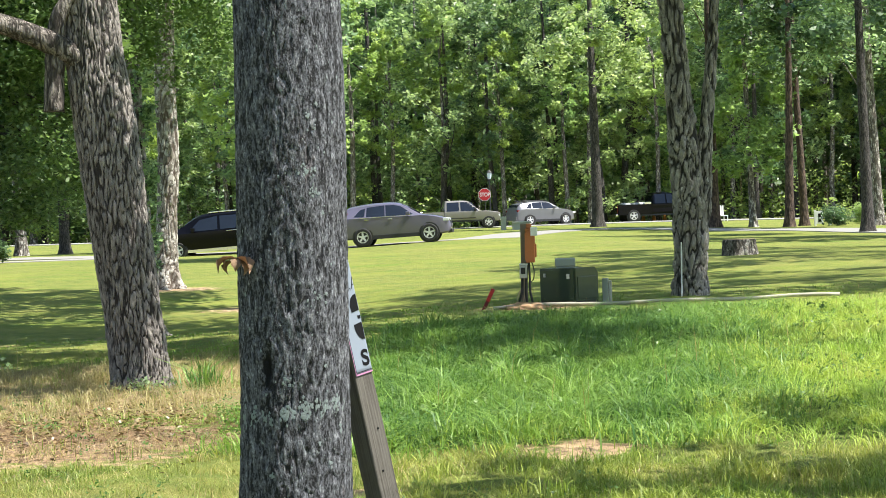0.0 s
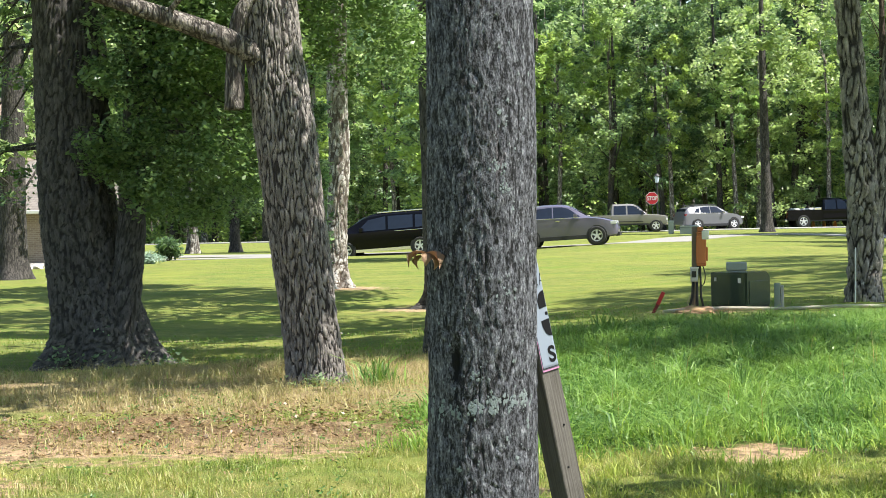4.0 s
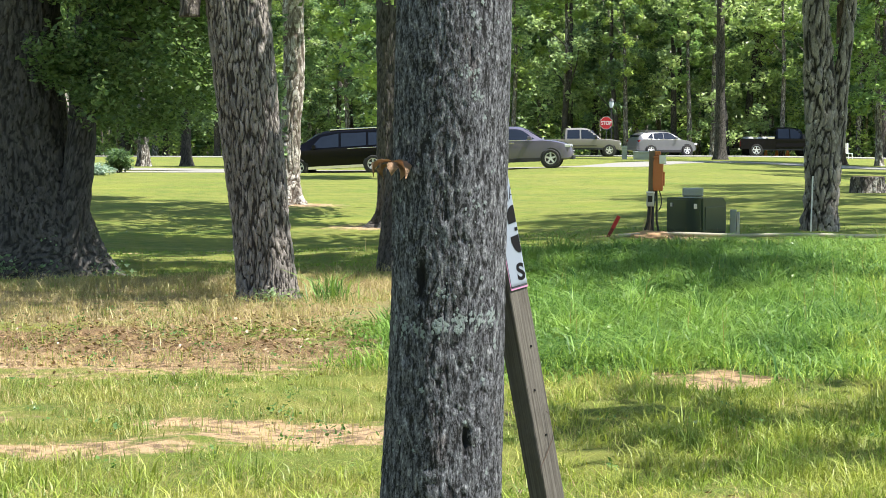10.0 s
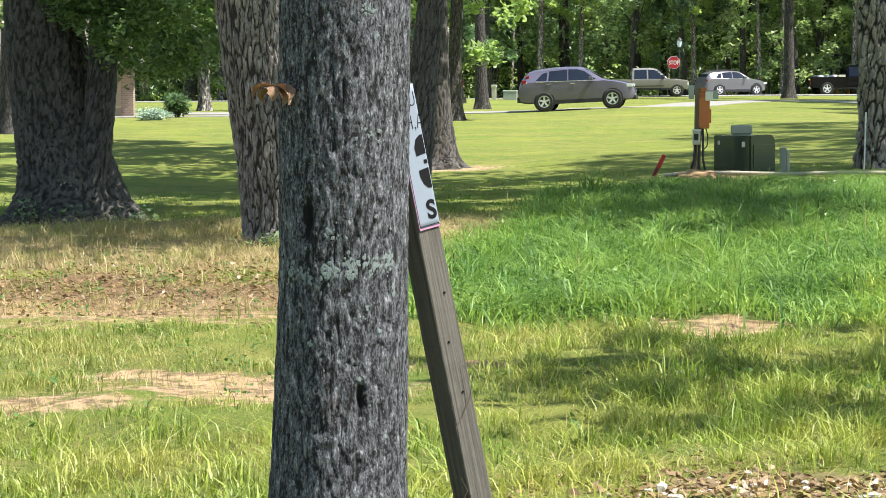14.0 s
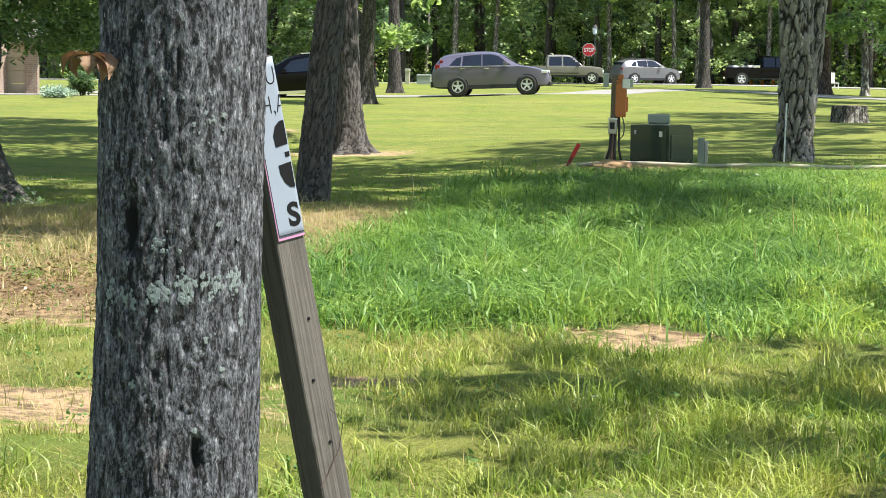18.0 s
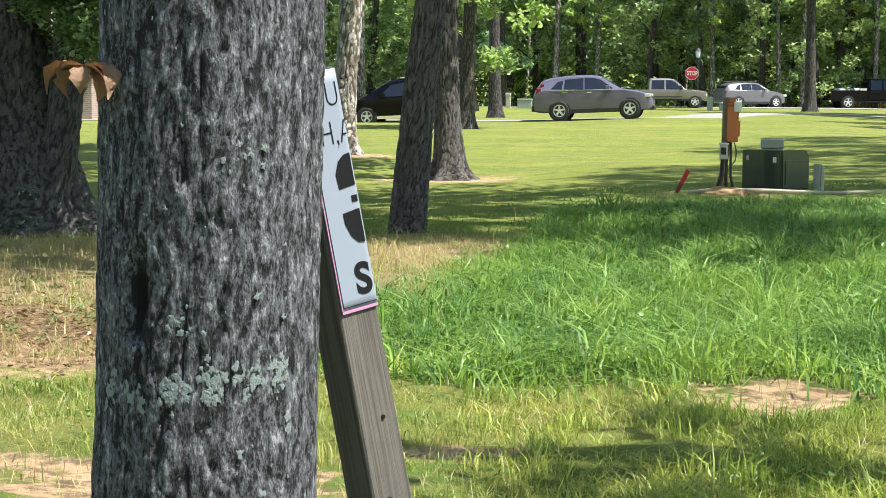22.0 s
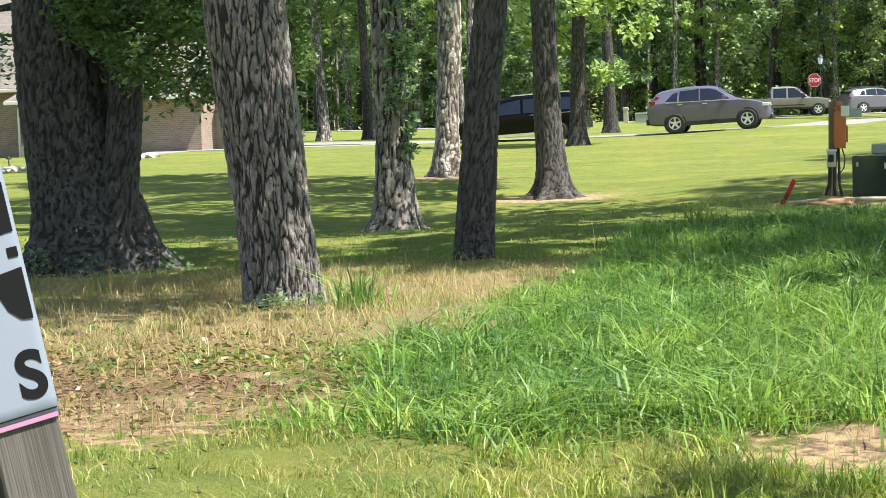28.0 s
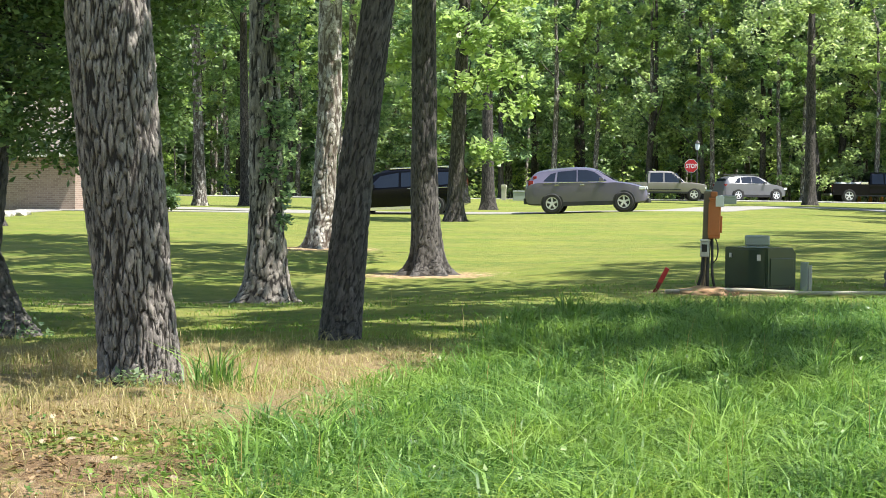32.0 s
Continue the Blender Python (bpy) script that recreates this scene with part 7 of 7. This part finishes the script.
def roof_slab(pts, name="roof", t=0.14):
    bm = bmesh.new()
    f = [bm.verts.new(p) for p in pts]
    g = [bm.verts.new((p[0], p[1], p[2] - t)) for p in pts]
    n = len(pts)
    bm.faces.new(f)
    bm.faces.new(g[::-1])
    for i in range(n):
        bm.faces.new((f[i], g[i], g[(i + 1) % n], f[(i + 1) % n]))
    bmesh.ops.recalc_face_normals(bm, faces=bm.faces[:])
    return part(name, bm, M_ROOF, house)


roof_slab([(-17, -0.55, 2.72), (-0.3, -0.55, 2.72), (-0.9, 8, 7.4), (-17, 8, 7.4)])
roof_slab([(-17, 8, 7.4), (-0.9, 8, 7.4), (-0.3, 16, 2.72), (-17, 16, 2.72)])
roof_slab([(-1.6, -2.5, 2.2), (6.6, -2.5, 2.2), (4.4, 4, 4.4), (-0.5, 4, 4.4)])
roof_slab([(-0.5, 4, 4.398), (4.4, 4, 4.398), (3.2, 10.5, 2.2), (-0.5, 10.5, 2.2)])
roof_slab([(6.602, -0.95, 2.2), (7.9, -0.95, 2.2), (4.6, 4, 4.396)])
roof_slab([(7.9, -0.95, 2.198), (4.0, 9.5, 2.198), (4.5, 4, 4.38)])
bm = bmesh.new()
for pts in (((-0.55, 0.2, 2.6), (-0.75, 8, 7.2), (-0.55, 15.5, 2.6)),):
    f = [bm.verts.new((p[0], p[1], p[2])) for p in pts]
    g = [bm.verts.new((p[0] - 0.1, p[1], p[2])) for p in pts]
    bm.faces.new(f)
    bm.faces.new(g[::-1])
    for i in range(3):
        bm.faces.new((f[i], g[i], g[(i + 1) % 3], f[(i + 1) % 3]))
part("gable", bm, M_BRICK, house)
part("gutter", boxes((-17, -0.66, 2.56, -0.3, -0.56, 2.7), bevel=0.02), M_TRIMW, house)
part("gutter", boxes((-1.6, -2.62, 2.04, 6.6, -2.51, 2.18), bevel=0.02), M_TRIMW, house)
for x, y, z in ((-5.7, -0.08, 2.6), (-1.25, -2.08, 2.1)):
    bm = bmesh.new()
    tube(bm, [(x + 0.25, y - 0.45, z), (x, y, z - 0.25), (x, y, 0.0)], 0.045, 8)
    part("downspout", bm, M_TRIMW, house)
for k in range(2):
    bm = bmesh.new()
    tube(bm, [(-6 + 3.2 * k, 3.5, 4.8), (-6 + 3.2 * k, 3.5, 5.4)], 0.06, 8)
    part("vent_pipe", bm, M_LABEL, house)
part("porch_light", boxes((1.5, -2.1, 1.92, 1.7, -2.0, 2.02), bevel=0.02), M_LABEL, house)
part("planter_wall", boxes((-0.85, -2.9, -0.2, 2.0, -2.7, 0.5), bevel=0.01), M_BRICK, house, "low lighter brick wall")
ac = thing("air_conditioner", pose(-28.9, 72.2, HZ - 0.05), "grey slatted outdoor air-conditioning unit", "air conditioner")
part("body", boxes((-0.42, -0.42, 0.08, 0.42, 0.42, 0.8), bevel=0.03), plain("grey_louvre", (0.16, 0.15, 0.15), 0.6, 0.3), ac)
part("top_grille", boxes((-0.45, -0.45, 0.8, 0.45, 0.45, 0.86), bevel=0.02), M_STEEL, ac)
for k in range(9):
    part("slat", boxes((-0.4, -0.435, 0.14 + k * 0.072, 0.4, -0.4205, 0.165 + k * 0.072)), M_DARKBASE, ac)
for x in (-0.35, 0.3):
    part("foot", boxes((x, -0.35, 0, x + 0.06, 0.35, 0.08)), M_DARKBASE, ac)
strip("garden_walk", [(-30, 40), (-24.5, 50), (-25.5, 58), (-25.5, 64), (-25, 70), (-25, 74)], 0.8, 0.02, M_DRIVE, "pale stone-edged garden walk by the house", "path")
strip("garage_apron", [(-16, 79), (-18.5, 76.5), (-20.5, 75), (-24, 74.4), (-26, 74.2)], 1.2, 0.025, M_DRIVE, "pale concrete apron before the garage", "driveway")
rr = random.Random(17)
ln = smooth_line([(-23.4, 49.5), (-24.4, 58), (-24.5, 64), (-23.6, 68)], 44)
for x, y in ln:
    bm = bmesh.new()
    stone(bm, 0, 0, 0, rr.uniform(0.12, 0.24), rr)
    o = part("edging_stone", bm, M_STONE)
    o.location = (x + rr.uniform(-0.2, 0.2), y + rr.uniform(-0.15, 0.15), ground_at(x, y) + 0.05)
    tagged(o, "pale rock edging the garden walk", "stone", "garden edging stones")
for x, y in ((-26.6, 63), (-25.9, 66.5), (-26.4, 59)):
    e = thing("path_light", pose(x, y, ground_at(x, y)), "small black garden path light", "lamp", "path lights")
    bm = bmesh.new()
    tube(bm, [(0, 0, -0.05), (0, 0, 0.3)], 0.02, 6)
    part("stake", bm, M_TRIM, e)
    bm = bmesh.new()
    tube(bm, [(0, 0, 0.3), (0, 0, 0.34), (0, 0, 0.4)], [0.09, 0.09, 0.02], 10)
    part("cap", bm, M_TRIM, e)
